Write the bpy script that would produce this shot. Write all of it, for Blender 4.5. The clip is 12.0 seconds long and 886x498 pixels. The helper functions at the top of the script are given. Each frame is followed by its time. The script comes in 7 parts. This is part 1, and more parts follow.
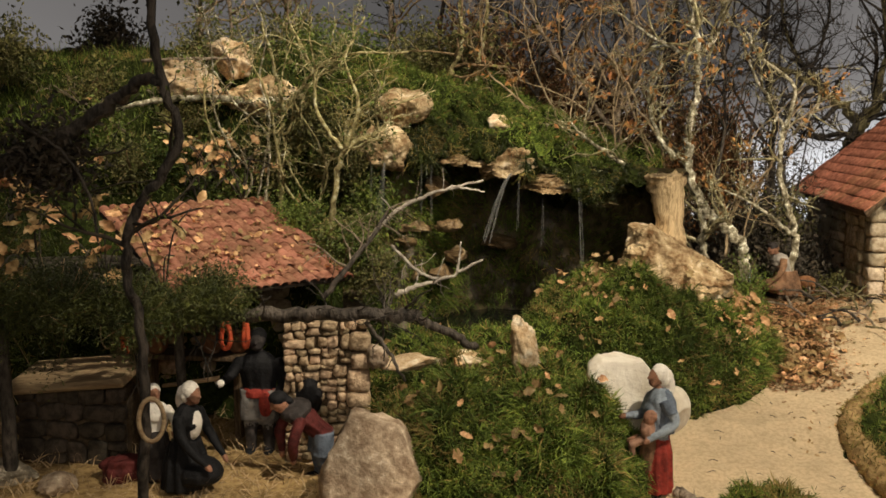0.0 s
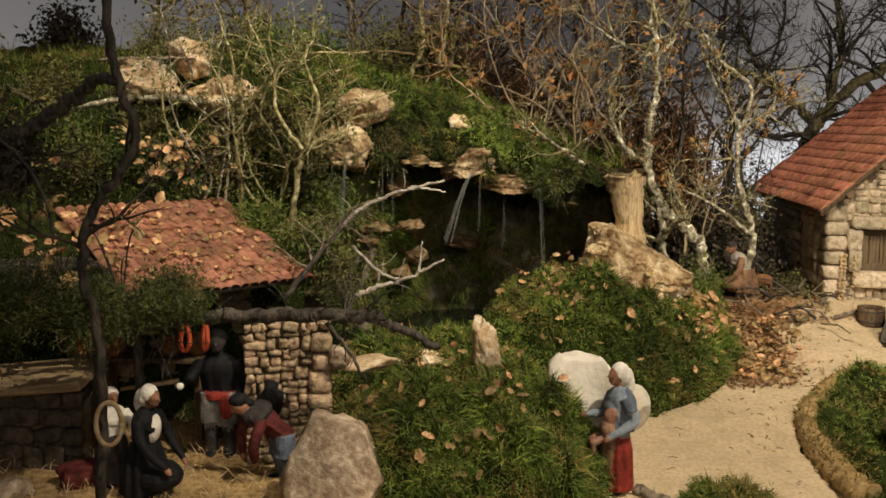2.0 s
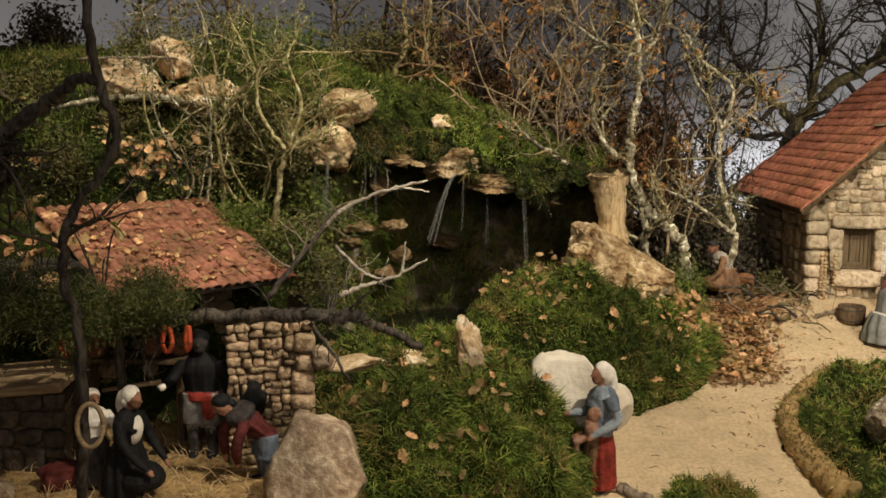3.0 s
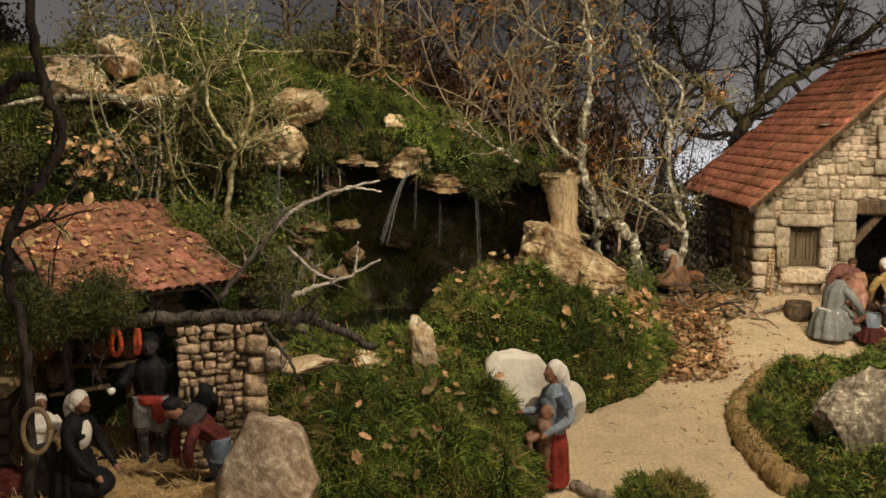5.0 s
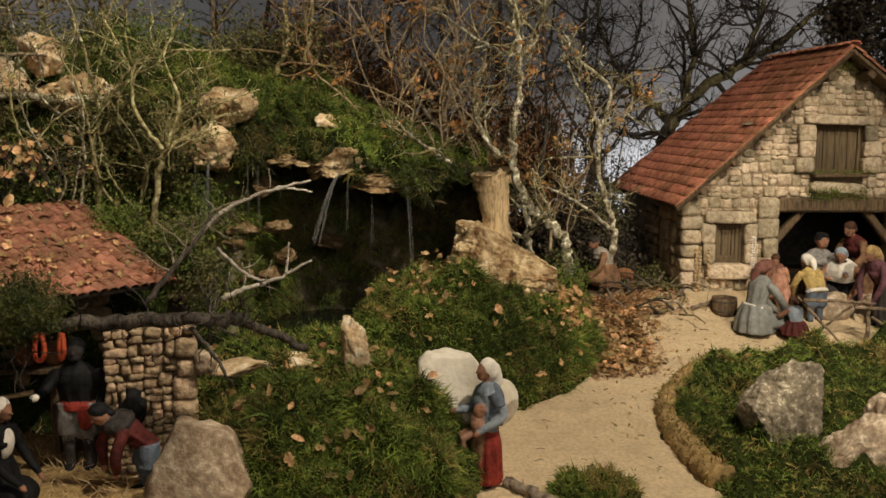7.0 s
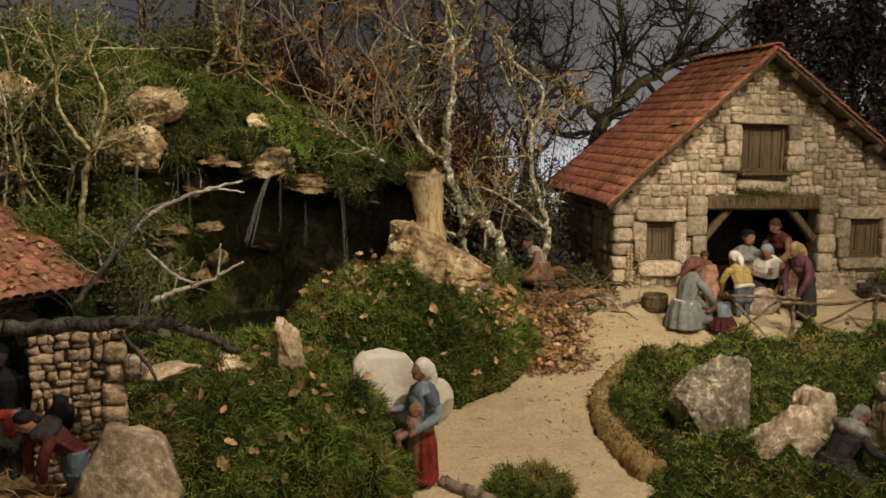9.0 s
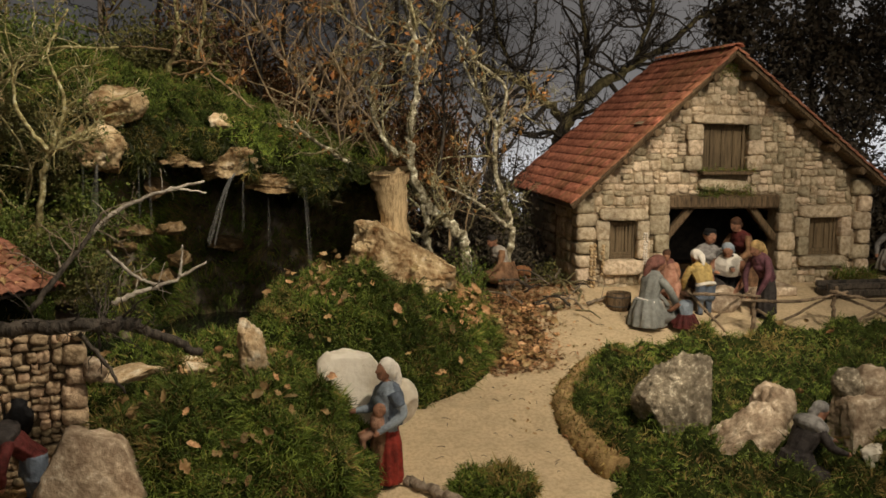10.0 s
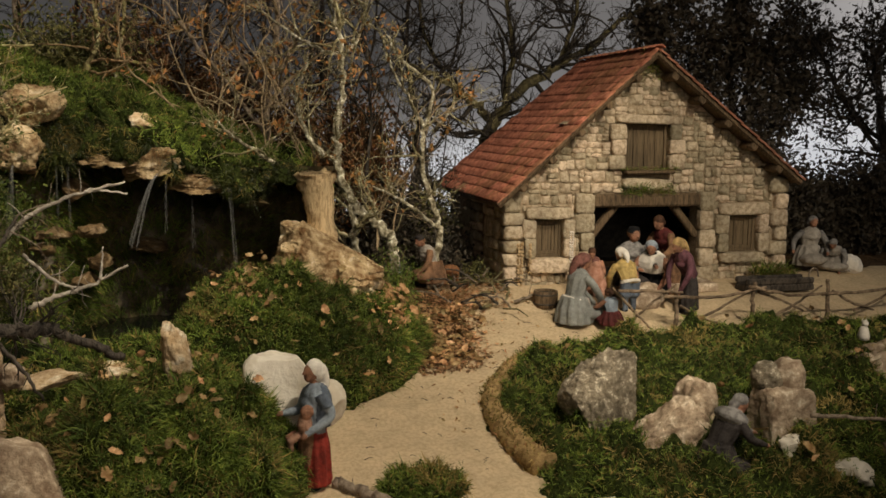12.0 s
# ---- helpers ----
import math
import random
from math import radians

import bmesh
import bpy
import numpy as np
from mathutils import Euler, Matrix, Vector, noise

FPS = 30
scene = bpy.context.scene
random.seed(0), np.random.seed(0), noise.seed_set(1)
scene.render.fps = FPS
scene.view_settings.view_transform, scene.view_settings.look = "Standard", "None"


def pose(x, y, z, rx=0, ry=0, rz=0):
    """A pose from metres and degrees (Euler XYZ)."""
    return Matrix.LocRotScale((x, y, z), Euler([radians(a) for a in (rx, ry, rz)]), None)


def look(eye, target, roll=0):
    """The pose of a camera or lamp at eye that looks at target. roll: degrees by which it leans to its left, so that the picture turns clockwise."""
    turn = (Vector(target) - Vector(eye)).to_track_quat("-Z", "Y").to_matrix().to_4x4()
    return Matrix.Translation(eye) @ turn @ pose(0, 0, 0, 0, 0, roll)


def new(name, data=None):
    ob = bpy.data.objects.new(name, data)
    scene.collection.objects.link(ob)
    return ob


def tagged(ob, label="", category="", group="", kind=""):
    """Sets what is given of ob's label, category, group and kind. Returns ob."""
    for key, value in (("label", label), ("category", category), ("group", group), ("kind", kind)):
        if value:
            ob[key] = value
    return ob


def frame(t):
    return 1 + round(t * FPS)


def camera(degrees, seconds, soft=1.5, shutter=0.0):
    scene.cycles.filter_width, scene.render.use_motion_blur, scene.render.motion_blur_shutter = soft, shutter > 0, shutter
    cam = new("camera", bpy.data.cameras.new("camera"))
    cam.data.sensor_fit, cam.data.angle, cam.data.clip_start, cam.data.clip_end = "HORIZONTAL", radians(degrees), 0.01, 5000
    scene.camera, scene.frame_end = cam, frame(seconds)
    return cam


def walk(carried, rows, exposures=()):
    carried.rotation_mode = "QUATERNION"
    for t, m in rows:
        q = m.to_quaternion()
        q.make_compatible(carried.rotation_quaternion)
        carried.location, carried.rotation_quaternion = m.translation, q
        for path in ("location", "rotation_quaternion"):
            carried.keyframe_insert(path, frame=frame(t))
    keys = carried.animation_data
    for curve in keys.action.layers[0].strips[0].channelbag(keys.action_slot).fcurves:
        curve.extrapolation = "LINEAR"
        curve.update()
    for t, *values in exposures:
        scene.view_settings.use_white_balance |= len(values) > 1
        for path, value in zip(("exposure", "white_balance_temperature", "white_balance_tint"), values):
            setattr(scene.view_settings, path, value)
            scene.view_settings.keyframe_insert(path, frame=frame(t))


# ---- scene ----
cam = camera(49.52, 12.0, soft=1.6)
# t, x, y, z, and the three Euler angles: a slow pan on a tripod
ROWS = [
    (0.0, -0.0134, -0.0008, 0.9000, 82.440, -0.219, 6.862),
    (0.5, -0.0125, -0.0007, 0.9000, 82.445, -0.230, 6.396),
    (1.0, -0.0113, -0.0006, 0.9000, 82.456, -0.267, 5.774),
    (1.5, -0.0102, -0.0005, 0.9000, 82.466, -0.242, 5.208),
    (2.0, -0.0091, -0.0004, 0.9000, 82.463, -0.247, 4.630),
    (2.5, -0.0081, -0.0003, 0.9000, 82.454, -0.269, 4.152),
    (3.0, -0.0072, -0.0002, 0.9000, 82.455, -0.260, 3.666),
    (5.0, -0.0018, -0.0000, 0.9000, 82.456, -0.237, 0.949),
    (5.5, 0.0000, 0.0000, 0.9000, 82.459, -0.252, 0.033),
    (6.0, 0.0019, -0.0000, 0.9000, 82.457, -0.223, -0.948),
    (6.5, 0.0038, -0.0001, 0.9000, 82.448, -0.205, -1.917),
    (7.0, 0.0059, -0.0001, 0.9000, 82.447, -0.208, -2.974),
    (9.0, 0.0134, -0.0008, 0.9002, 82.445, -0.191, -6.776),
    (9.5, 0.0153, -0.0010, 0.9002, 82.434, -0.206, -7.750),
    (10.0, 0.0174, -0.0013, 0.9003, 82.435, -0.210, -8.847),
    (10.5, 0.0195, -0.0016, 0.9003, 82.437, -0.183, -9.896),
    (11.0, 0.0216, -0.0020, 0.9004, 82.442, -0.205, -10.990),
    (11.5, 0.0234, -0.0024, 0.9004, 82.443, -0.220, -11.920),
    (12.0, 0.0256, -0.0029, 0.9005, 82.434, -0.223, -13.041),
]
walk(cam, [(t, pose(x, y, z, rx, ry, rz)) for t, x, y, z, rx, ry, rz in ROWS],
     exposures=((0.0, 0.0), (3.0, -0.11), (6.0, -0.29), (9.0, -0.46), (12.0, -0.57)))

# ---- light: warm exhibition spots high over the visitors, added lamps, a glowing sky cloth behind ----
world = bpy.data.worlds.new("world")
scene.world = world
world.use_nodes = True
world.node_tree.nodes["Background"].inputs[0].default_value = (0.5, 0.45, 0.4, 1)
world.node_tree.nodes["Background"].inputs[1].default_value = 0.06


def spot(eye, target, watts, angle, size, colour, blend=0.6):
    lamp = bpy.data.lights.new("spot", "SPOT")
    lamp.energy, lamp.spot_size, lamp.spot_blend = watts, radians(angle), blend
    lamp.shadow_soft_size, lamp.color = size, colour
    ob = new("spot_light", lamp)
    ob.matrix_world = look(eye, target)
    return ob


WARM = (1.0, 0.87, 0.675)
spot((1.25, 0.85, 2.95), (0.28, 2.92, 0.45), 400, 63, 0.03, WARM)
spot((-0.15, 1.65, 2.95), (-0.82, 2.98, 0.82), 150, 59, 0.03, WARM, 0.85)
spot((1.9, -0.6, 2.9), (1.62, 3.45, 0.76), 560, 40, 0.05, WARM, 0.85)
# Extra unseen spot, added to brighten the upper left bank.
spot((-1.0, 2.15, 2.95), (-1.50, 3.15, 1.00), 66, 36, 0.03, WARM, 0.6)
# Unseen area lamp added as fill for the cave and dark parts.
fill = bpy.data.lights.new("added_fill", "AREA")
fill.energy, fill.size, fill.color = 82, 3.0, (1.0, 0.86, 0.7)
new("added_fill", fill).matrix_world = look((0.9, -2.2, 2.6), (0.4, 3.2, 0.5))

# ---- materials ----
def material(name, c1, c2, rough=0.85, scale=30.0, bump=0.3, bump_scale=120.0, stain=0.25, vary=0.0, island=False, spec=0.3,
             c3=None, stretch=(1, 1, 1), deep=0.004, c3_at=0.64):
    """Two colours mixed by a grain, a coarser stain over them, fine relief; vary: brightness from piece to piece."""
    m = bpy.data.materials.new(name)
    m.use_nodes = True
    nt = m.node_tree
    n, ln = nt.nodes, nt.links
    bsdf = n["Principled BSDF"]
    bsdf.inputs["Roughness"].default_value = rough
    bsdf.inputs["Specular IOR Level"].default_value = spec
    geo = n.new("ShaderNodeNewGeometry")
    mp = n.new("ShaderNodeMapping")
    mp.inputs["Scale"].default_value = stretch
    ln.new(geo.outputs["Position"], mp.inputs["Vector"])
    n1 = n.new("ShaderNodeTexNoise")
    n1.inputs["Scale"].default_value, n1.inputs["Detail"].default_value = scale, 6
    n1.inputs["Roughness"].default_value = 0.65
    ln.new(mp.outputs[0], n1.inputs["Vector"])
    ramp = n.new("ShaderNodeValToRGB")
    e = ramp.color_ramp.elements
    e[0].position, e[1].position = 0.39, 0.57
    e[0].color, e[1].color = (*c1, 1), (*c2, 1)
    if c3:
        x = ramp.color_ramp.elements.new(c3_at)
        x.color = (*c3, 1)
    ln.new(n1.outputs["Fac"], ramp.inputs[0])
    n2 = n.new("ShaderNodeTexNoise")
    n2.inputs["Scale"].default_value, n2.inputs["Detail"].default_value = scale * 0.17, 3
    ln.new(geo.outputs["Position"], n2.inputs["Vector"])
    rng = n.new("ShaderNodeMapRange")
    rng.inputs["From Min"].default_value, rng.inputs["From Max"].default_value = 0.3, 0.7
    rng.inputs["To Min"].default_value, rng.inputs["To Max"].default_value = 1 - stain, 1 + stain
    ln.new(n2.outputs["Fac"], rng.inputs["Value"])
    hsv = n.new("ShaderNodeHueSaturation")
    ln.new(ramp.outputs[0], hsv.inputs["Color"])
    value = rng.outputs[0]
    if vary:
        r2 = n.new("ShaderNodeMapRange")
        r2.inputs["To Min"].default_value, r2.inputs["To Max"].default_value = 1 - vary, 1 + vary
        if island:
            src = geo.outputs["Random Per Island"]
        else:
            src = n.new("ShaderNodeObjectInfo").outputs["Random"]
        ln.new(src, r2.inputs["Value"])
        mul = n.new("ShaderNodeMath")
        mul.operation = "MULTIPLY"
        ln.new(value, mul.inputs[0]), ln.new(r2.outputs[0], mul.inputs[1])
        value = mul.outputs[0]
        hue = n.new("ShaderNodeMapRange")
        hue.inputs["To Min"].default_value, hue.inputs["To Max"].default_value = 0.5 + vary * 0.035, 0.5 - vary * 0.035
        ln.new(src, hue.inputs["Value"]), ln.new(hue.outputs[0], hsv.inputs["Hue"])
    ln.new(value, hsv.inputs["Value"])
    ln.new(hsv.outputs[0], bsdf.inputs["Base Color"])
    if bump:
        n3 = n.new("ShaderNodeTexNoise")
        n3.inputs["Scale"].default_value, n3.inputs["Detail"].default_value = bump_scale, 5
        ln.new(mp.outputs[0], n3.inputs["Vector"])
        b = n.new("ShaderNodeBump")
        b.inputs["Strength"].default_value, b.inputs["Distance"].default_value = bump, deep
        ln.new(n3.outputs["Fac"], b.inputs["Height"])
        ln.new(b.outputs[0], bsdf.inputs["Normal"])
    return m


SAND = material("sand", (0.50, 0.38, 0.235), (0.62, 0.485, 0.31), 0.95, 90, 0.7, 55, 0.10, spec=0.1, deep=0.006)
SOIL = material("soil", (0.05, 0.03, 0.015), (0.13, 0.08, 0.04), 0.95, 50, 0.8, 160, 0.3, spec=0.1)
STRAW_SOIL = material("straw_soil", (0.22, 0.14, 0.06), (0.42, 0.29, 0.13), 0.95, 45, 0.7, 180, 0.3, spec=0.1)
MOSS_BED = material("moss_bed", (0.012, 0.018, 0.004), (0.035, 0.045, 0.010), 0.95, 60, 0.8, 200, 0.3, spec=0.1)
MOSS = material("moss", (0.062, 0.100, 0.014), (0.155, 0.210, 0.035), 0.7, 14, 0, 100, 0.45, 0.5, True, 0.25)
# Darker, glossier moss: the overhang's shade is put into its colour.
SHADED_MOSS = material("overhang_shaded_moss", (0.016, 0.022, 0.004), (0.045, 0.055, 0.010), 0.45, 14, 0, 100, 0.45, 0.5, True, 0.4)
MOSS_DRY = material("moss_dry", (0.12, 0.095, 0.03), (0.30, 0.23, 0.075), 0.8, 14, 0, 100, 0.4, 0.5, True, 0.2)
GRASS = material("grass", (0.06, 0.085, 0.014), (0.15, 0.18, 0.035), 0.7, 10, 0, 100, 0.4, 0.5, True, 0.25)
FERN = material("green_leaf", (0.05, 0.08, 0.012), (0.13, 0.17, 0.03), 0.55, 12, 0, 100, 0.35, 0.5, True, 0.35)
SPRIG = material("sprig_leaf", (0.075, 0.11, 0.018), (0.20, 0.245, 0.05), 0.6, 12, 0, 100, 0.35, 0.55, True, 0.3)
# Heather green, darkened further for the shade over the shed bushes.
HEATH = material("shaded_green_leaf", (0.024, 0.032, 0.007), (0.074, 0.086, 0.018), 0.55, 12, 0, 100, 0.35, 0.5, True, 0.35)
PALE_TWIG = material("bleached_twig", (0.26, 0.22, 0.18), (0.50, 0.45, 0.38), 0.85, 40, 0.5, 120, 0.3)
DARK_LEAF = material("dark_leaf", (0.035, 0.030, 0.022), (0.090, 0.072, 0.047), 0.55, 12, 0, 100, 0.3, 0.5, True, 0.3)
BROWN_LEAF = material("dry_brown_leaf", (0.07, 0.036, 0.015), (0.20, 0.10, 0.036), 0.7, 12, 0, 100, 0.35, 0.5, True, 0.25)
OLIVE_LEAF = material("olive_leaf", (0.06, 0.065, 0.018), (0.17, 0.16, 0.05), 0.6, 12, 0, 100, 0.35, 0.5, True, 0.3)
OAK_LEAF = material("oak_leaf", (0.26, 0.145, 0.055), (0.48, 0.31, 0.14), 0.65, 40, 0.3, 140, 0.35, 0.5, False, 0.35, c3=(0.60, 0.44, 0.24))
OAK_LEAF_TREE = material("oak_leaf_on_tree", (0.24, 0.11, 0.030), (0.42, 0.22, 0.07), 0.65, 30, 0.2, 140, 0.3, 0.5, True, 0.35)
LITTER = material("leaf_litter", (0.20, 0.10, 0.042), (0.44, 0.26, 0.12), 0.8, 30, 0.2, 140, 0.3, 0.55, True, 0.2)
LIMESTONE = material("limestone", (0.42, 0.27, 0.13), (0.66, 0.51, 0.33), 0.85, 26, 1.0, 60, 0.35, c3=(0.80, 0.70, 0.53), deep=0.010)
PALE_ROCK = material("pale_rock", (0.70, 0.62, 0.49), (0.85, 0.785, 0.67), 0.85, 16, 0.6, 80, 0.15)
OCHRE_ROCK = material("ochre_rock", (0.22, 0.12, 0.05), (0.60, 0.455, 0.26), 0.85, 20, 1.0, 48, 0.45, c3=(0.76, 0.63, 0.44), deep=0.018)
GREY_ROCK = material("grey_rock", (0.165, 0.135, 0.092), (0.32, 0.27, 0.195), 0.85, 52, 1.0, 60, 0.45, c3=(0.64, 0.57, 0.44), deep=0.012, c3_at=0.62)
# Wet ochre rock, darkened further to hold the dimness of the cave.
WET_SHADED_OCHRE = material("wet_shaded_ochre_rock", (0.13, 0.08, 0.035), (0.34, 0.23, 0.115), 0.5, 34, 1.0, 60, 0.4, c3=(0.48, 0.38, 0.24), spec=0.45, deep=0.010)
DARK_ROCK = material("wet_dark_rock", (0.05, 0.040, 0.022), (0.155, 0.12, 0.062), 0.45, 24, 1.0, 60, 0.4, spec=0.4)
PINK_ROCK = material("pink_rock", (0.215, 0.15, 0.098), (0.44, 0.345, 0.245), 0.85, 28, 1.0, 60, 0.4, c3=(0.66, 0.56, 0.43), deep=0.008)
STONE = material("wall_stone", (0.34, 0.26, 0.165), (0.56, 0.465, 0.33), 0.88, 55, 1.0, 90, 0.25, 0.36, deep=0.007)
# Brown shed stone, its colour lowered for the shade of roof and branch.
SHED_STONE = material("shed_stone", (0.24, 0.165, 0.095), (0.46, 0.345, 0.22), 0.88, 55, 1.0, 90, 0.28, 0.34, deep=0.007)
MORTAR = material("mortar", (0.25, 0.19, 0.12), (0.38, 0.30, 0.20), 0.95, 60, 0.8, 200, 0.25)
# Dry joints in a dark tone that includes the shadow of deep gaps.
DRY_JOINT = material("dry_joint", (0.05, 0.035, 0.02), (0.12, 0.085, 0.05), 0.95, 60, 0.8, 200, 0.25)
TILE = material("house_tile", (0.30, 0.11, 0.060), (0.52, 0.22, 0.13), 0.75, 40, 0.4, 150, 0.3, 0.28)
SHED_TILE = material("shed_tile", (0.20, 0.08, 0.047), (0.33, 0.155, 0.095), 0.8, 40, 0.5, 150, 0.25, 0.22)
OLD_WOOD = material("old_wood", (0.06, 0.04, 0.022), (0.17, 0.115, 0.065), 0.8, 40, 0.7, 120, 0.3, stretch=(3, 3, 0.5))
# Wall stone darkened to carry the shade under the bench.
SHADED_STONE = material("shaded_stone", (0.035, 0.028, 0.02), (0.09, 0.07, 0.05), 0.8, 40, 0.8, 110, 0.3, 0.3)
SHUTTER = material("shutter_wood", (0.085, 0.06, 0.033), (0.16, 0.115, 0.065), 0.75, 40, 0.5, 90, 0.3, stretch=(4, 4, 0.3))
PALE_WOOD = material("pale_wood", (0.30, 0.20, 0.11), (0.48, 0.35, 0.2), 0.75, 30, 0.5, 90, 0.3, stretch=(0.5, 3, 3))
BARK = material("bark", (0.028, 0.023, 0.018), (0.090, 0.075, 0.06), 0.9, 70, 1.0, 150, 0.35, stretch=(1, 1, 0.4))
DARK_BARK = material("dark_grey_bark", (0.022, 0.018, 0.014), (0.085, 0.070, 0.056), 0.75, 60, 1.0, 120, 0.35, stretch=(1, 1, 0.4), deep=0.008)
FENCE_BARK = material("fence_bark", (0.09, 0.062, 0.038), (0.26, 0.19, 0.125), 0.9, 55, 1.0, 140, 0.4)
OLIVE_BARK = material("mossy_bark", (0.07, 0.06, 0.028), (0.20, 0.17, 0.085), 0.9, 40, 1.0, 130, 0.35)
GREY_BARK = material("grey_bark", (0.14, 0.105, 0.075), (0.30, 0.24, 0.18), 0.9, 60, 1.0, 140, 0.3)
LICHEN_BARK = material("lichen_bark", (0.11, 0.09, 0.05), (0.46, 0.42, 0.30), 0.9, 55, 0.9, 140, 0.3, c3=(0.82, 0.80, 0.66), c3_at=0.62)
YELLOW_BARK = material("yellow_lichen_bark", (0.15, 0.12, 0.05), (0.44, 0.39, 0.19), 0.9, 50, 0.8, 120, 0.3, c3=(0.62, 0.60, 0.42))
TWIG = material("twig_bark", (0.14, 0.09, 0.045), (0.34, 0.24, 0.13), 0.85, 30, 0.3, 120, 0.3, 0.3, True)
SAPLING = material("sapling_bark", (0.21, 0.15, 0.085), (0.48, 0.365, 0.22), 0.85, 40, 0.4, 120, 0.3)
OLIVE_TWIG = material("olive_lichened_twig", (0.13, 0.105, 0.05), (0.36, 0.32, 0.175), 0.9, 60, 0.6, 120, 0.35, c3=(0.66, 0.63, 0.47))
DARK_TWIG = material("dark_twig", (0.022, 0.018, 0.012), (0.055, 0.045, 0.03), 0.9, 30, 0.3, 120, 0.3, 0.3, True)
STUMP_WOOD = material("stump_wood", (0.34, 0.23, 0.12), (0.66, 0.50, 0.29), 0.85, 45, 1.0, 90, 0.25, stretch=(2.5, 2.5, 0.25))
CURTAIN = material("dark_wall_paint", (0.02, 0.019, 0.018), (0.03, 0.028, 0.026), 0.9, 3, 0.1, 60, 0.1)


def cloth(name, c, k=0.25):
    return material(name, tuple(x * (1 - 1.4 * k) for x in c), tuple(min(1, x * (1 + k)) for x in c), 0.75, 48, 0.7, 130, 0.32 if k > 0.1 else 0.12, spec=0.25)


SKIN = cloth("painted_skin", (0.29, 0.145, 0.09))
BABY = cloth("swaddled_baby_brown", (0.30, 0.17, 0.115))
WHITE_CLOTH = cloth("white_cloth", (0.76, 0.71, 0.63), 0.08)
BLUE_CLOTH = cloth("blue_grey_cloth", (0.105, 0.128, 0.165), 0.18)
PALE_BLUE = cloth("pale_blue_cloth", (0.235, 0.275, 0.32), 0.15)
RED_CLOTH = cloth("red_cloth", (0.24, 0.032, 0.022))
DARK_RED = cloth("dark_red_cloth", (0.085, 0.018, 0.016))
BLACK_CLOTH = cloth("black_cloth", (0.007, 0.007, 0.008))
GREY_CLOTH = cloth("grey_cloth", (0.20, 0.19, 0.18))
GREY_GREEN = cloth("grey_green_cloth", (0.205, 0.21, 0.195), 0.13)
DULL_RED = cloth("dull_red_cloth", (0.16, 0.07, 0.055))
PALE_GREY = cloth("pale_grey_cloth", (0.31, 0.28, 0.24), 0.14)
DARK_GREY = cloth("dark_grey_cloth", (0.040, 0.034, 0.032))
YELLOW_CLOTH = cloth("yellow_cloth", (0.46, 0.33, 0.12))
OCHRE_CLOTH = cloth("ochre_cloth", (0.36, 0.24, 0.10))
PURPLE_CLOTH = cloth("purple_cloth", (0.115, 0.048, 0.060))
BROWN_CLOTH = cloth("brown_cloth", (0.20, 0.11, 0.06))
HAIR = cloth("brown_hair", (0.075, 0.036, 0.020))
PIG = material("pig_clay", (0.36, 0.17, 0.11), (0.50, 0.27, 0.19), 0.7, 40, 0.3, 100, 0.25)
TERRACOTTA = material("terracotta", (0.26, 0.11, 0.055), (0.38, 0.19, 0.1), 0.8, 40, 0.3, 100, 0.2)
ROPE_RED = material("red_sausage", (0.40, 0.055, 0.02), (0.55, 0.10, 0.04), 0.5, 60, 0.4, 160, 0.2)
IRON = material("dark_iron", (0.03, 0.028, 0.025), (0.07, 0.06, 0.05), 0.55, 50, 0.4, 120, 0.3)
GARLIC = material("garlic_skin", (0.62, 0.54, 0.45), (0.76, 0.70, 0.62), 0.6, 60, 0.2, 100, 0.1)
MAIZE = material("maize_husk", (0.38, 0.25, 0.12), (0.58, 0.43, 0.25), 0.7, 60, 0.3, 100, 0.2)
FUR = material("goat_hair", (0.16, 0.066, 0.028), (0.27, 0.125, 0.055), 0.9, 60, 0.5, 200, 0.2)


def water_material():
    m = bpy.data.materials.new("still_water")
    m.use_nodes = True
    b = m.node_tree.nodes["Principled BSDF"]
    b.inputs["Base Color"].default_value = (0.008, 0.010, 0.007, 1)
    b.inputs["Roughness"].default_value = 0.08
    return m


def thread_material():
    """Falling water: clear, with some white in it."""
    m = bpy.data.materials.new("falling_water")
    m.use_nodes = True
    b = m.node_tree.nodes["Principled BSDF"]
    b.inputs["Base Color"].default_value = (0.8, 0.8, 0.78, 1)
    b.inputs["Roughness"].default_value = 0.2
    b.inputs["Alpha"].default_value = 0.055
    return m


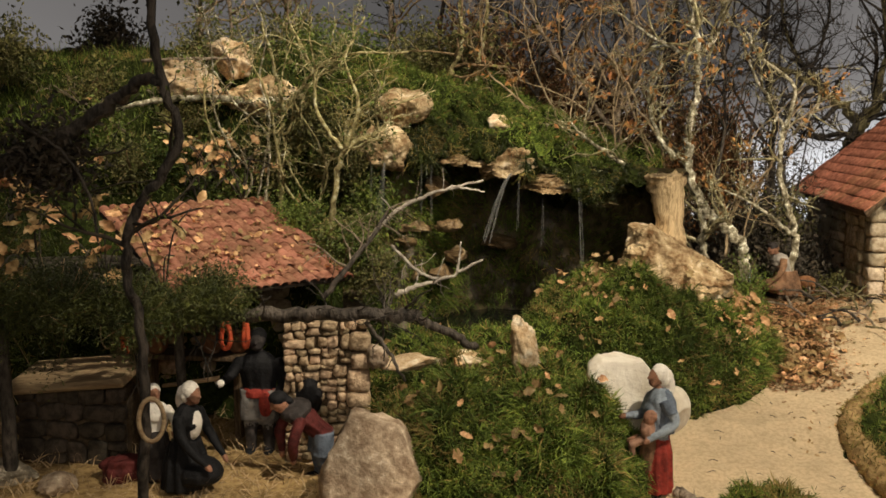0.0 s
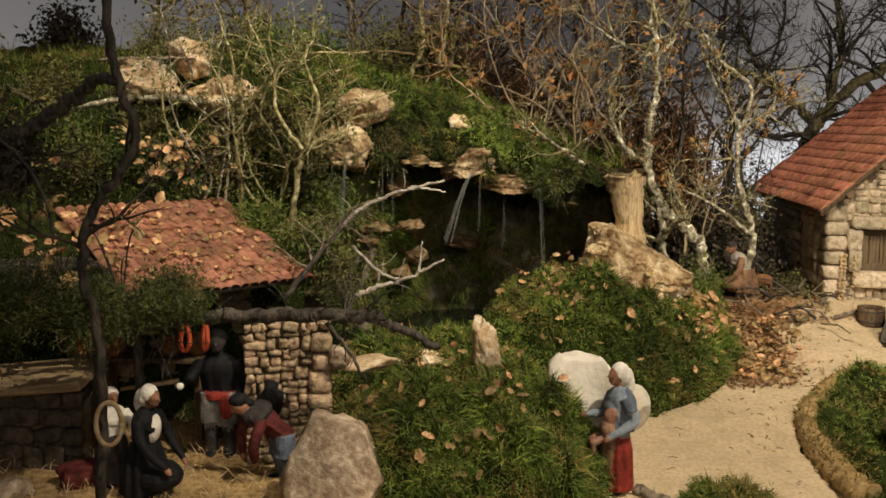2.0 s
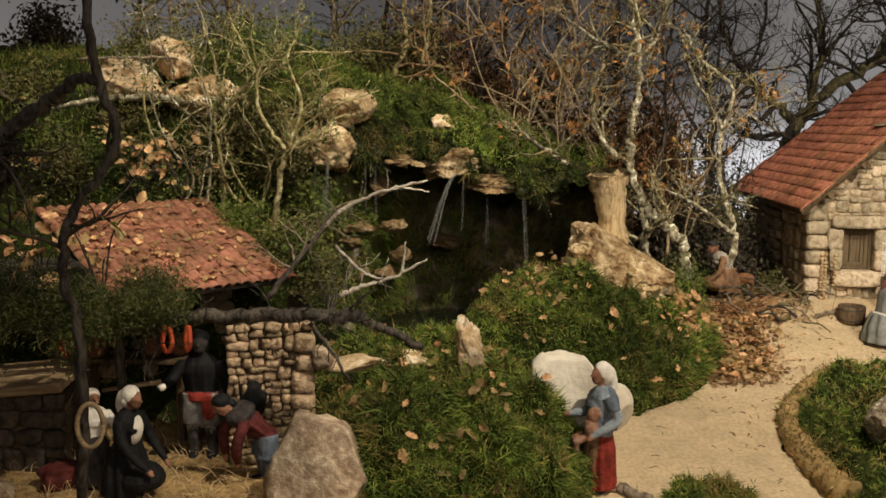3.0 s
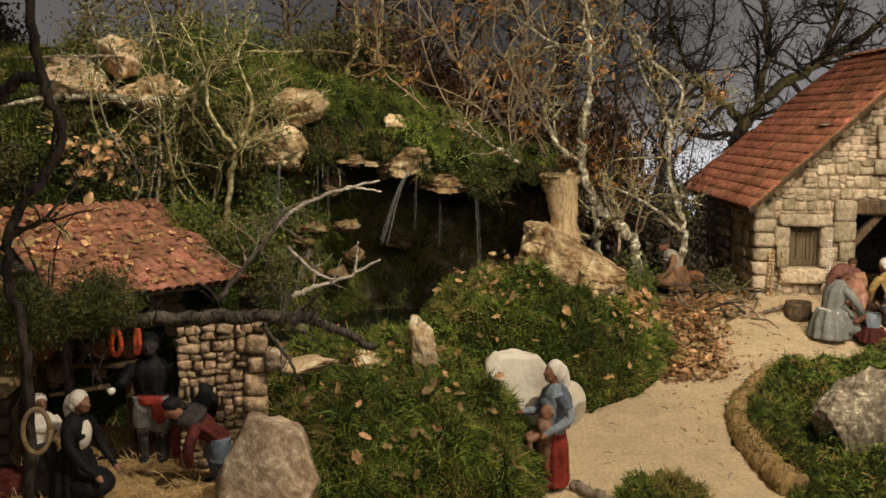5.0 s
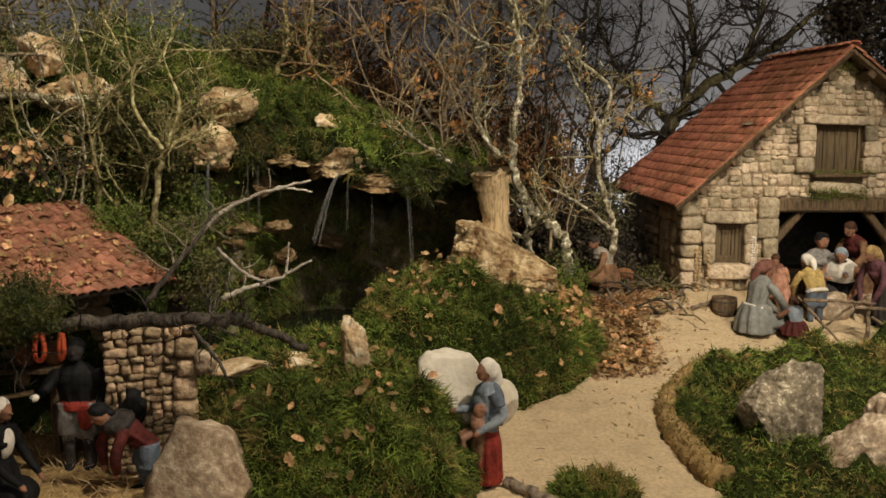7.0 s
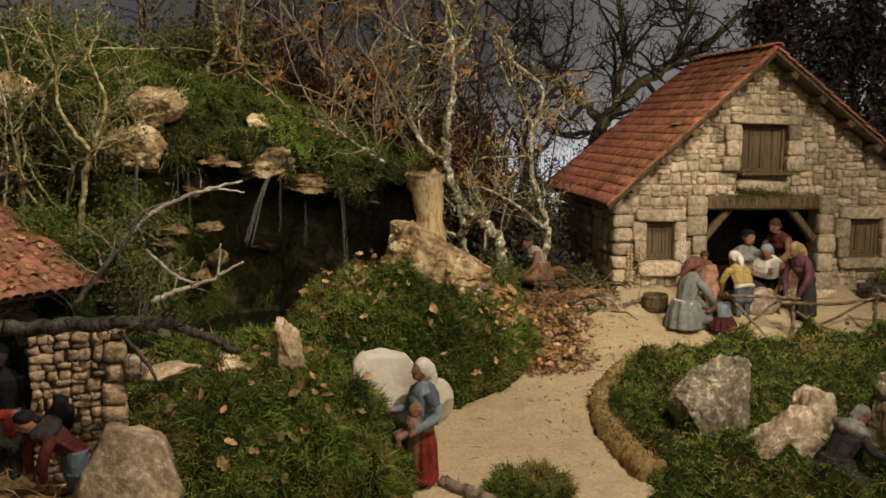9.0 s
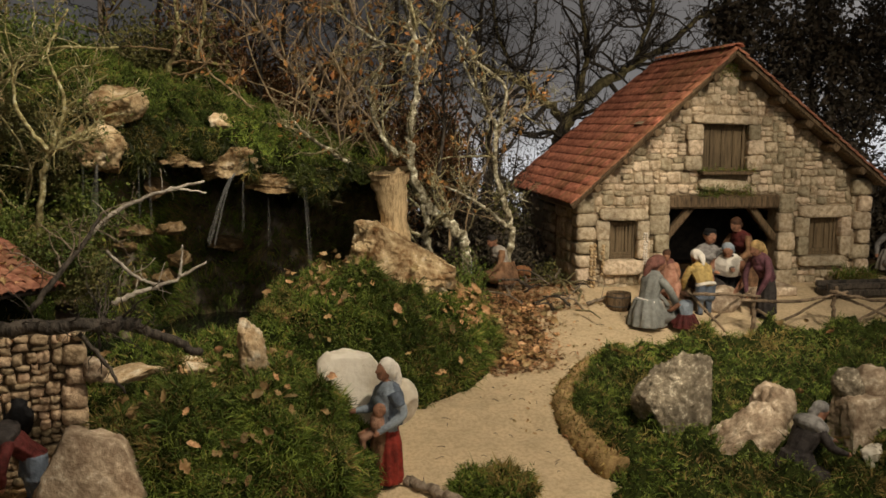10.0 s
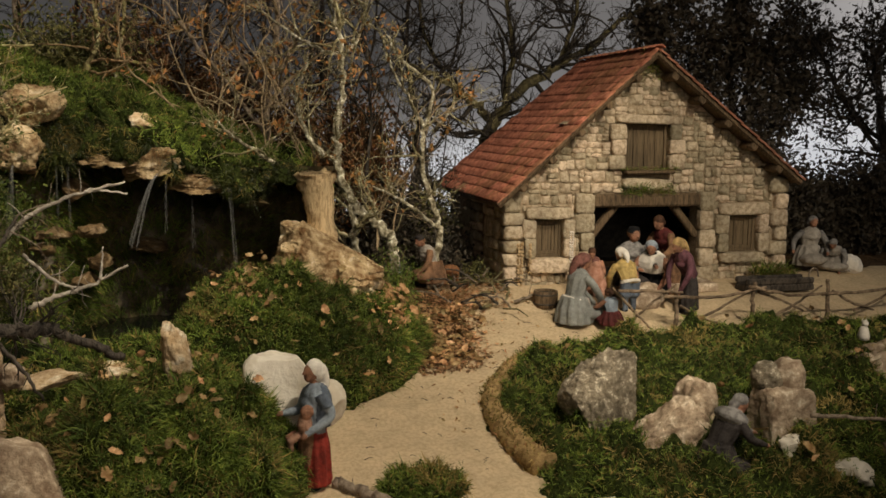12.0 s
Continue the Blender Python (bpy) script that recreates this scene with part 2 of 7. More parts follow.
def sky_material():
    """The lit sky cloth: pale low down, grey and cloudy above, with dim far woods."""
    m = bpy.data.materials.new("sky_cloth")
    m.use_nodes = True
    nt = m.node_tree
    n, ln = nt.nodes, nt.links
    geo = n.new("ShaderNodeNewGeometry")
    sep = n.new("ShaderNodeSeparateXYZ")
    ln.new(geo.outputs["Position"], sep.inputs[0])
    cl = n.new("ShaderNodeTexNoise")
    cl.inputs["Scale"].default_value, cl.inputs["Detail"].default_value = 1.3, 5
    ln.new(geo.outputs["Position"], cl.inputs["Vector"])
    a = n.new("ShaderNodeMath")
    a.operation = "MULTIPLY_ADD"
    a.inputs[1].default_value, a.inputs[2].default_value = 0.55, -0.27
    ln.new(cl.outputs["Fac"], a.inputs[0])
    h = n.new("ShaderNodeMath")
    ln.new(sep.outputs["Z"], h.inputs[0]), ln.new(a.outputs[0], h.inputs[1])
    mr = n.new("ShaderNodeMapRange")
    mr.inputs["From Min"].default_value, mr.inputs["From Max"].default_value = 0.3, 2.3
    ln.new(h.outputs[0], mr.inputs["Value"])
    r = n.new("ShaderNodeValToRGB")
    el = r.color_ramp.elements
    el[0].position, el[0].color = 0.0, (1.0, 1.03, 1.10, 1)
    el[1].position, el[1].color = 1.0, (0.25, 0.237, 0.228, 1)
    for p, c in ((0.20, (0.88, 0.88, 0.91)), (0.33, (0.34, 0.325, 0.318)), (0.6, (0.28, 0.265, 0.258))):
        el.new(p).color = (*c, 1)
    ln.new(mr.outputs[0], r.inputs[0])
    side = n.new("ShaderNodeMapRange")
    side.inputs["From Min"].default_value, side.inputs["From Max"].default_value = -4.0, 5.0
    ln.new(sep.outputs["X"], side.inputs["Value"])
    tone = n.new("ShaderNodeValToRGB")
    te = tone.color_ramp.elements
    te[0].position, te[0].color = 0.10, (0.62, 0.62, 0.62, 1)
    te[1].position, te[1].color = 1.0, (2.2, 2.2, 2.2, 1)
    for p, c in ((0.24, 0.45), (0.40, 0.24), (0.54, 0.25), (0.585, 0.38), (0.64, 0.72), (0.78, 0.9), (0.86, 2.0)):
        te.new(p).color = (c, c, c, 1)
    ln.new(side.outputs[0], tone.inputs[0])
    up = n.new("ShaderNodeMapRange")
    up.inputs["From Min"].default_value, up.inputs["From Max"].default_value = 0.75, 1.15
    ln.new(sep.outputs["Z"], up.inputs["Value"])
    painted = n.new("ShaderNodeMix")
    painted.data_type, painted.blend_type = "RGBA", "MULTIPLY"
    ln.new(up.outputs[0], painted.inputs[0]), ln.new(r.outputs[0], painted.inputs[6]), ln.new(tone.outputs[0], painted.inputs[7])
    b = n["Principled BSDF"]
    b.inputs["Base Color"].default_value = (0.05, 0.05, 0.055, 1)
    b.inputs["Roughness"].default_value = 0.95
    ln.new(painted.outputs[2], b.inputs["Emission Color"])
    b.inputs["Emission Strength"].default_value = 1.0
    return m


WATER, THREAD, SKY = water_material(), thread_material(), sky_material()

# ---- mesh tools ----
def rot(rx=0, ry=0, rz=0):
    return np.array(Euler([radians(a) for a in (rx, ry, rz)]).to_matrix())


class Build:
    """Gathers pieces of one mesh, each with a material slot."""

    def __init__(self):
        self.v, self.f, self.m, self.n = [], [], [], 0

    def add(self, shape, at=(0, 0, 0), turn=None, slot=0, size=None):
        v, f = shape
        v = np.asarray(v, float)
        if size is not None:
            v = v * np.asarray(size, float)
        if turn is not None:
            v = v @ turn.T
        self.v.append(v + np.asarray(at, float))
        self.f += [tuple(i + self.n for i in face) for face in f]
        self.m += [slot] * len(f)
        self.n += len(v)
        return self

    def done(self, name, mats, parent=None, smooth=True, label="", weld=False):
        me = bpy.data.meshes.new(name)
        me.from_pydata(np.concatenate(self.v).tolist(), [], self.f)
        for m in mats if isinstance(mats, (list, tuple)) else [mats]:
            me.materials.append(m)
        me.polygons.foreach_set("material_index", self.m)
        me.polygons.foreach_set("use_smooth", [smooth] * len(self.f))
        if weld:
            bm = bmesh.new()
            bm.from_mesh(me)
            bmesh.ops.remove_doubles(bm, verts=bm.verts, dist=0.0005)
            bm.to_mesh(me)
            bm.free()
        me.update()
        ob = new(name, me)
        if parent:
            ob.parent = parent
        if label:
            tagged(ob, label)
        return ob


def tri_object(name, v, mats, slots=None, parent=None):
    """One object of many loose triangles: v has three rows a triangle."""
    k = len(v) // 3
    me = bpy.data.meshes.new(name)
    me.vertices.add(3 * k), me.loops.add(3 * k), me.polygons.add(k)
    me.vertices.foreach_set("co", np.asarray(v, np.float32).ravel())
    me.loops.foreach_set("vertex_index", np.arange(3 * k, dtype=np.int32))
    me.polygons.foreach_set("loop_start", np.arange(0, 3 * k, 3, dtype=np.int32))
    for m in mats:
        me.materials.append(m)
    if slots is not None:
        me.polygons.foreach_set("material_index", np.asarray(slots, np.int32))
    me.update(calc_edges=True)
    me.validate()
    ob = new(name, me)
    if parent:
        ob.parent = parent
    return ob


def box(x=1.0, y=1.0, z=1.0):
    v = [(a * x / 2, b * y / 2, c * z / 2) for a in (-1, 1) for b in (-1, 1) for c in (-1, 1)]
    return v, [(0, 1, 3, 2), (4, 6, 7, 5), (0, 4, 5, 1), (2, 3, 7, 6), (0, 2, 6, 4), (1, 5, 7, 3)]


def worn_box(x, y, z, b=0.004, jitter=0.0, rng=random):
    """A block with chamfered, slightly uneven edges."""
    b = min(b, 0.4 * min(x, y, z))
    v, ids = [], {}
    for sx in (-1, 1):
        for sy in (-1, 1):
            for sz in (-1, 1):
                for ax in range(3):
                    p = [sx * (x / 2 - b), sy * (y / 2 - b), sz * (z / 2 - b)]
                    p[ax] += (sx, sy, sz)[ax] * b
                    ids[sx, sy, sz, ax] = len(v)
                    v.append([c + rng.uniform(-jitter, jitter) for c in p])
    f = []
    for ax in range(3):
        o1, o2 = [a for a in range(3) if a != ax]
        for s in (-1, 1):
            q = []
            for u, w in ((-1, -1), (1, -1), (1, 1), (-1, 1)):
                k = [0, 0, 0]
                k[ax], k[o1], k[o2] = s, u, w
                q.append(ids[(*k, ax)])
            f.append(tuple(q if (s > 0) != (ax == 1) else q[::-1]))
    for ax in range(3):
        o1, o2 = [a for a in range(3) if a != ax]
        for u in (-1, 1):
            for w in (-1, 1):
                q = []
                for s, a in ((-1, o1), (1, o1), (1, o2), (-1, o2)):
                    k = [0, 0, 0]
                    k[ax], k[o1], k[o2] = s, u, w
                    q.append(ids[(*k, a)])
                f.append(tuple(q if (u * w > 0) != (ax == 1) else q[::-1]))
    for sx in (-1, 1):
        for sy in (-1, 1):
            for sz in (-1, 1):
                q = [ids[sx, sy, sz, a] for a in range(3)]
                f.append(tuple(q if sx * sy * sz > 0 else q[::-1]))
    w = np.array(v)
    for i, q in enumerate(f):
        m = np.cross(w[q[1]] - w[q[0]], w[q[2]] - w[q[0]])
        if m @ w[list(q)].mean(axis=0) < 0:
            f[i] = q[::-1]
    return v, f


def pillow(rng, p=5.0, skew=0.12):
    """A unit field stone: a rounded block with uneven corners."""
    corner = {(a, b, c): [rng.uniform(-skew, skew) for _ in range(3)] for a in (-1, 1) for b in (-1, 1) for c in (-1, 1)}
    v, f, ids = [], [], {}
    for ax in range(3):
        for s in (-1, 1):
            grid = []
            for i in (-1, -0.55, 0.55, 1):
                for j in (-1, -0.55, 0.55, 1):
                    q = [i, j]
                    q.insert(ax, s)
                    key = tuple(q)
                    if key not in ids:
                        ids[key] = len(v)
                        n = sum(abs(c) ** p for c in q) ** (1 / p)
                        q = np.array(q) / n * 1.06
                        d = np.zeros(3)
                        for c, e in corner.items():
                            w = 1.0
                            for k in range(3):
                                w *= (1 + c[k] * key[k]) / 2
                            d += w * np.array(e)
                        v.append((q + d) / 2)
                    grid.append(ids[key])
            for a in range(3):
                for b in range(3):
                    q = (grid[a * 4 + b], grid[a * 4 + 4 + b], grid[a * 4 + 5 + b], grid[a * 4 + 1 + b])
                    w = np.array([v[k] for k in q])
                    f.append(q if np.cross(w[1] - w[0], w[2] - w[0]) @ w.mean(axis=0) > 0 else q[::-1])
    return np.array(v), f


def smooth_line(pts, steps=5):
    """A Catmull-Rom line through the points (rows of any length)."""
    p = np.asarray(pts, float)
    if len(p) < 3:
        return np.array([p[0] + (p[-1] - p[0]) * i / steps for i in range(steps + 1)])
    q = np.vstack([2 * p[0] - p[1], p, 2 * p[-1] - p[-2]])
    out = []
    for i in range(1, len(q) - 2):
        for s in range(steps):
            t = s / steps
            a, b, c, d = q[i - 1:i + 3]
            out.append(0.5 * (2 * b + (c - a) * t + (2 * a - 5 * b + 4 * c - d) * t * t + (3 * b - a - 3 * c + d) * t ** 3))
    out.append(p[-1])
    return np.array(out)


def tube(pts, radii, n=6, rough=0.0, rng=None):
    """A capped tube along a line; rough: unevenness as a share of its radius."""
    p = np.asarray(pts, float)
    r = np.broadcast_to(np.asarray(radii, float), (len(p),))
    t = np.gradient(p, axis=0)
    t /= np.linalg.norm(t, axis=1)[:, None] + 1e-9
    ref = np.array([0.31, 0.92, 0.23]) if abs(t[0] @ [0.31, 0.92, 0.23]) < 0.9 else np.array([0.9, 0.1, 0.4])
    v = []
    a = np.arange(n) * 2 * math.pi / n
    for i in range(len(p)):
        u = ref - (ref @ t[i]) * t[i]
        u /= np.linalg.norm(u) + 1e-9
        ref = u
        w = np.cross(t[i], u)
        k = r[i] * (1 + (rng.uniform(-rough, rough, n) if rough else 0))
        v.append(p[i] + (np.cos(a) * k)[:, None] * u + (np.sin(a) * k)[:, None] * w)
    f = [(i * n + j, i * n + (j + 1) % n, (i + 1) * n + (j + 1) % n, (i + 1) * n + j) for i in range(len(p) - 1) for j in range(n)]
    f += [tuple(range(n - 1, -1, -1)), tuple(range((len(p) - 1) * n, len(p) * n))]
    return np.concatenate(v), f


def ball(rx=1.0, ry=1.0, rz=1.0, nu=12, nv=8):
    v = [(0, 0, -rz)]
    for i in range(1, nv):
        b = -math.pi / 2 + math.pi * i / nv
        v += [(rx * math.cos(b) * math.cos(a), ry * math.cos(b) * math.sin(a), rz * math.sin(b))
              for a in (2 * math.pi * j / nu for j in range(nu))]
    v.append((0, 0, rz))
    f = [(0, 1 + (j + 1) % nu, 1 + j) for j in range(nu)]
    for i in range(nv - 2):
        o = 1 + i * nu
        f += [(o + j, o + (j + 1) % nu, o + nu + (j + 1) % nu, o + nu + j) for j in range(nu)]
    o = 1 + (nv - 2) * nu
    f += [(o + j, o + (j + 1) % nu, len(v) - 1) for j in range(nu)]
    return np.array(v), f


def lathe(profile, n=16, sx=1.0, sy=1.0, folds=0, depth=0.0):
    """Turned shape from (radius, height) pairs, with folds as cloth has them."""
    v = []
    for r, z in profile:
        for j in range(n):
            a = 2 * math.pi * j / n
            k = r * (1 + depth * math.sin(folds * a + 3 * z))
            v.append((k * sx * math.cos(a), k * sy * math.sin(a), z))
    m = len(profile)
    f = [(i * n + j, i * n + (j + 1) % n, (i + 1) * n + (j + 1) % n, (i + 1) * n + j) for i in range(m - 1) for j in range(n)]
    f += [tuple(range(n - 1, -1, -1)), tuple(range((m - 1) * n, m * n))]
    return np.array(v), f


def sheet(nx, ny, place):
    """A grid surface: place(u, v) gives a point for u, v from 0 to 1."""
    v = [place(i / (nx - 1), j / (ny - 1)) for j in range(ny) for i in range(nx)]
    f = [(j * nx + i, j * nx + i + 1, (j + 1) * nx + i + 1, (j + 1) * nx + i) for j in range(ny - 1) for i in range(nx - 1)]
    return np.array(v, float), f


def nz(x, y, z, s, octaves=3):
    return noise.fractal(Vector((x * s, y * s, z * s)), 1.0, 2.0, octaves)


def step(a, b, x):
    t = min(1.0, max(0.0, (x - a) / (b - a)))
    return t * t * (3 - 2 * t)


def thing(name, label, category, at=(0, 0, 0), group="", kind=""):
    ob = new(name)
    ob.location = at
    ob.empty_display_size = 0.05
    return tagged(ob, label, category, group, kind)


def scatter(v, f, count, rng, keep=None):
    """Random points on a mesh with their normals."""
    v = np.asarray(v, float)
    tri = np.array([t for q in f for t in ((q[0], q[1], q[2]), (q[0], q[2], q[3]))[:len(q) - 2]])
    a, b, c = v[tri[:, 0]], v[tri[:, 1]], v[tri[:, 2]]
    cr = np.cross(b - a, c - a)
    area = np.linalg.norm(cr, axis=1)
    k = rng.choice(len(tri), count, p=area / area.sum())
    r1, r2 = np.sqrt(rng.random(count)), rng.random(count)
    p = a[k] * (1 - r1)[:, None] + b[k] * (r1 * (1 - r2))[:, None] + c[k] * (r1 * r2)[:, None]
    n = cr[k] / (area[k][:, None] + 1e-12)
    if keep is not None:
        ok = keep(p, n)
        p, n = p[ok], n[ok]
    return p, n


def clump(p, s):
    """A smooth unevenness from 0 to 1 over space, from a few crossed waves."""
    w = np.sin(p[:, 0] * s * 1.1 + 1.7 * np.sin(p[:, 1] * s * 0.7)) + np.sin(p[:, 1] * s * 0.9 + 2.1 * np.sin(p[:, 2] * s + p[:, 0] * s * 0.5))
    w = w + np.sin((p[:, 0] + p[:, 2]) * s * 2.3 + p[:, 1] * s * 1.9)
    return (w + 3) / 6


def blades(name, p, n, length, width, rng, mats, parent=None, up=0.5, spread=0.7, droop=0.0, dry=0.2, lens=0.5):
    """Strands of moss or grass: bent slivers of two triangles each, in one object."""
    k = len(p)
    d = n * (1 - up) + np.array([0, 0, up]) + rng.normal(0, spread * 0.5, (k, 3))
    d /= np.linalg.norm(d, axis=1)[:, None]
    side = np.cross(d, rng.normal(0, 1, (k, 3)))
    side /= np.linalg.norm(side, axis=1)[:, None] + 1e-9
    ln = length * (1 - lens + 2 * lens * rng.random(k)) * (0.35 + 1.25 * clump(p, 38.0))
    w = width * rng.uniform(0.7, 1.3, k)
    mid = p + d * (ln * 0.55)[:, None]
    tip = mid + (d + rng.normal(0, 0.45, (k, 3)) + np.array([0, 0, -droop])) * (ln * 0.5)[:, None]
    b1, b2 = p - side * (w * 0.5)[:, None], p + side * (w * 0.5)[:, None]
    m1, m2 = mid - side * (w * 0.42)[:, None], mid + side * (w * 0.42)[:, None]
    tri = np.stack([b1, b2, m1, m1, b2, m2, m1, m2, tip], 1).reshape(-1, 3)
    slots = np.repeat((rng.random(k) < dry * (0.25 + 4.0 * np.maximum(0, clump(p, 13.0) - 0.45))).astype(int), 3)
    ob = tri_object(name, tri, mats, slots, parent)
    return tagged(ob, kind="stuff")


# five shapes of fallen oak leaf, lobed and curled
def leaf_mesh(seed):
    rng = np.random.default_rng(seed)
    k, left, right, mid = 7, [], [], []
    curl, twist = rng.uniform(-0.9, 1.3), rng.uniform(-0.9, 0.9)
    for i in range(k):
        t = i / (k - 1)
        w = 0.26 * math.sin(math.pi * min(1, t * 0.95 + 0.04)) ** 0.8 * (1.0 + (0.22 if i % 2 else -0.18) + rng.uniform(-0.2, 0.2)) + 0.012
        z = curl * 0.5 * (t - 0.5) ** 2 + 0.03 * rng.normal()
        side = rng.uniform(-0.04, 0.18)
        mid.append((0.03 * rng.normal(), t - 0.5, z))
        left.append((-w, t - 0.5 + 0.05 * rng.normal(), z + side + twist * w * 0.5))
        right.append((w, t - 0.5 + 0.05 * rng.normal(), z + side - twist * w * 0.5))
    f = []
    for i in range(k - 1):
        f += [(i, k + i, k + i + 1, i + 1), (2 * k + i, i, i + 1, 2 * k + i + 1)]
    me = bpy.data.meshes.new("leaf")
    me.from_pydata(mid + left + right, [], f)
    me.materials.append(OAK_LEAF)
    me.polygons.foreach_set("use_smooth", [True] * len(f))
    return me


LEAF_MESHES = [leaf_mesh(i) for i in range(6)]


def fallen_leaves(parent, p, n, rng, size=0.035, lift=0.036):
    """Single oak leaves lying on a surface, pieces of what they lie on."""
    base = Matrix.Translation(parent.location).inverted() if parent else Matrix()
    for q, m in zip(p, n):
        ob = new("leaf", LEAF_MESHES[int(rng.integers(6))])
        ob.parent = parent
        z = Vector(m * 0.6 + rng.normal(0, 0.45, 3) + np.array([0, -0.15, 0.5])).normalized()
        t = z.to_track_quat("Z", "Y").to_matrix().to_4x4() @ pose(0, 0, 0, 0, 0, rng.uniform(0, 360))
        s = size * rng.uniform(0.55, 1.2)
        ob.matrix_basis = base @ Matrix.Translation(q + np.array([0, 0, lift])) @ t @ Matrix.Diagonal((s, s, s, 1))


def rock_shape(size, seed, cuts=9, rough=0.16, detail=4, keep_round=0.75, planes=(), crack=0.0, strata=0.0, chip=1.0):
    """A boulder: a ball cut by planes into faces, then roughened."""
    rng = np.random.default_rng(seed)
    bm = bmesh.new()
    bmesh.ops.create_icosphere(bm, subdivisions=detail, radius=1.0)
    v = np.array([x.co[:] for x in bm.verts])
    f = [tuple(x.index for x in q.verts) for q in bm.faces]
    bm.free()
    faces = []
    for _ in range(cuts):
        d = rng.normal(0, 1, 3)
        faces.append((d / np.linalg.norm(d), rng.uniform(keep_round - 0.2, keep_round + 0.15)))
    for x, y, z, h in planes:
        d = np.array([x, y, z], float)
        faces.append((d / np.linalg.norm(d), h))
    for d, h in faces:
        over = np.maximum(0, v @ d - h)
        v = v - over[:, None] * d * 0.97
    o = rng.uniform(-50, 50, 3)
    k = np.array([nz(*(p + o), 1.7, 4) * rough + (0.5 - abs(nz(*(p + o), 4.5, 2))) * rough * 0.45 + nz(*(p + o), 11.0, 3) * rough * 0.24 for p in v])
    if rough > 0.1:
        k = k + chip * rough * np.array([0.75 * (0.5 - noise.voronoi(Vector((p + o) * 2.3))[0][0]) + 0.34 * (0.5 - noise.voronoi(Vector((p - o) * 5.5))[0][0]) for p in v])
    if crack:
        k = k - crack * np.array([max(0.0, 1 - abs(nz(*(p + o), 2.2, 3)) / 0.10) + 0.6 * max(0.0, 1 - abs(nz(*(p - o), 3.9, 3)) / 0.12) for p in v])
    if strata:
        k = k + strata * np.array([((p[2] * 3.0 + 0.8 * nz(*(p + o), 1.2, 2)) % 1.0) - 0.5 for p in v])
    v = v * (1 + k)[:, None]
    v /= np.abs(v).max(axis=0)
    return v * np.asarray(size) / 2, f


def rock(label, at, size, seed, mat, turn=(0, 0, 0), cuts=9, rough=0.16, keep_round=0.75, name="rock", detail=4, planes=(), crack=None, strata=0.0, chip=1.0):
    crack = (0.05 if rough > 0.1 else 0.0) if crack is None else crack
    shape = rock_shape(size, seed, cuts, rough, detail, keep_round, planes, crack, strata, chip)
    ob = Build().add(shape, turn=rot(*turn)).done(name, mat, smooth=detail > 4 or rough < 0.1)
    ob.location = at
    if detail <= 4 and rough >= 0.1:
        ob.data.polygons.foreach_set("use_smooth", [True] * len(ob.data.polygons))
    return tagged(ob, label, "rock")

# ---- ground, hall ----
def ground_z(x, y):
    """Sand rising towards the barn on one side, level by the shed on the other."""
    ramp = 0.2 * min(max(y - 2.3, -0.5), 1.27)
    return ramp * step(-0.55, 0.05, x) + 0.010 * nz(x, y, 0, 5.0, 3) + 0.007 * nz(x, y, 5, 13.0, 2) + 0.003 * nz(x, y, 3, 30.0, 2)


def ground_place(u, v):
    x, y = -4.2 + 9.0 * u, 1.0 + 5.2 * v
    return x, y, ground_z(x, y)


gv, gf = sheet(380, 230, ground_place)
gb = Build().add((gv, gf))
for k, q in enumerate(gf):
    x, y, _ = gv[list(q)].mean(axis=0)
    edge = 0.06 * nz(x, y, 7, 9.0, 3)
    gb.m[k] = 1 if x < -0.42 + edge and y < 2.75 else (2 if (0.42 < x + edge < 0.86 and y > 2.95) or y > 3.75 or (x < 0.42 and y > 2.7) else 0)
ground = gb.done("ground", [SAND, STRAW_SOIL, SOIL])
tagged(ground, "pale sand path with straw and dark soil at its sides", "ground", kind="structure")

hall = Build().add(box(12, 10, 0.1), (0.3, 1.2, -0.65))
tagged(hall.done("floor", CURTAIN, smooth=False), "dark hall floor in front of the display", "floor", kind="structure")
tagged(Build().add(box(9.0, 0.06, 0.62), (0.3, 1.0, -0.30)).done("trim", CURTAIN, smooth=False), "dark front board of the display", "trim", kind="structure")
for nm, c, s in (("wall_south", (0.3, -3.8, 1.2), (12, 0.1, 3.6)), ("wall_west", (-5.7, 1.2, 1.2), (0.1, 10, 3.6)), ("wall_east", (6.3, 1.2, 1.2), (0.1, 10, 3.6))):
    tagged(Build().add(box(*s), c).done(nm, CURTAIN, smooth=False), "plain dark hall wall", "wall", kind="structure")
tagged(Build().add(box(12, 10.2, 0.1), (0.3, 1.2, 3.05)).done("ceiling", CURTAIN, smooth=False), "plain dark hall ceiling", "ceiling", kind="structure")
sky = Build().add(sheet(40, 4, lambda u, v: (0.3 + 5.6 * math.sin((u - 0.5) * 2.6), 1.4 + 4.6 * math.cos((u - 0.5) * 2.6), -0.2 + 3.2 * v)))
tagged(sky.done("backdrop", SKY), "softly lit grey cloudy sky cloth", "backdrop", kind="structure")


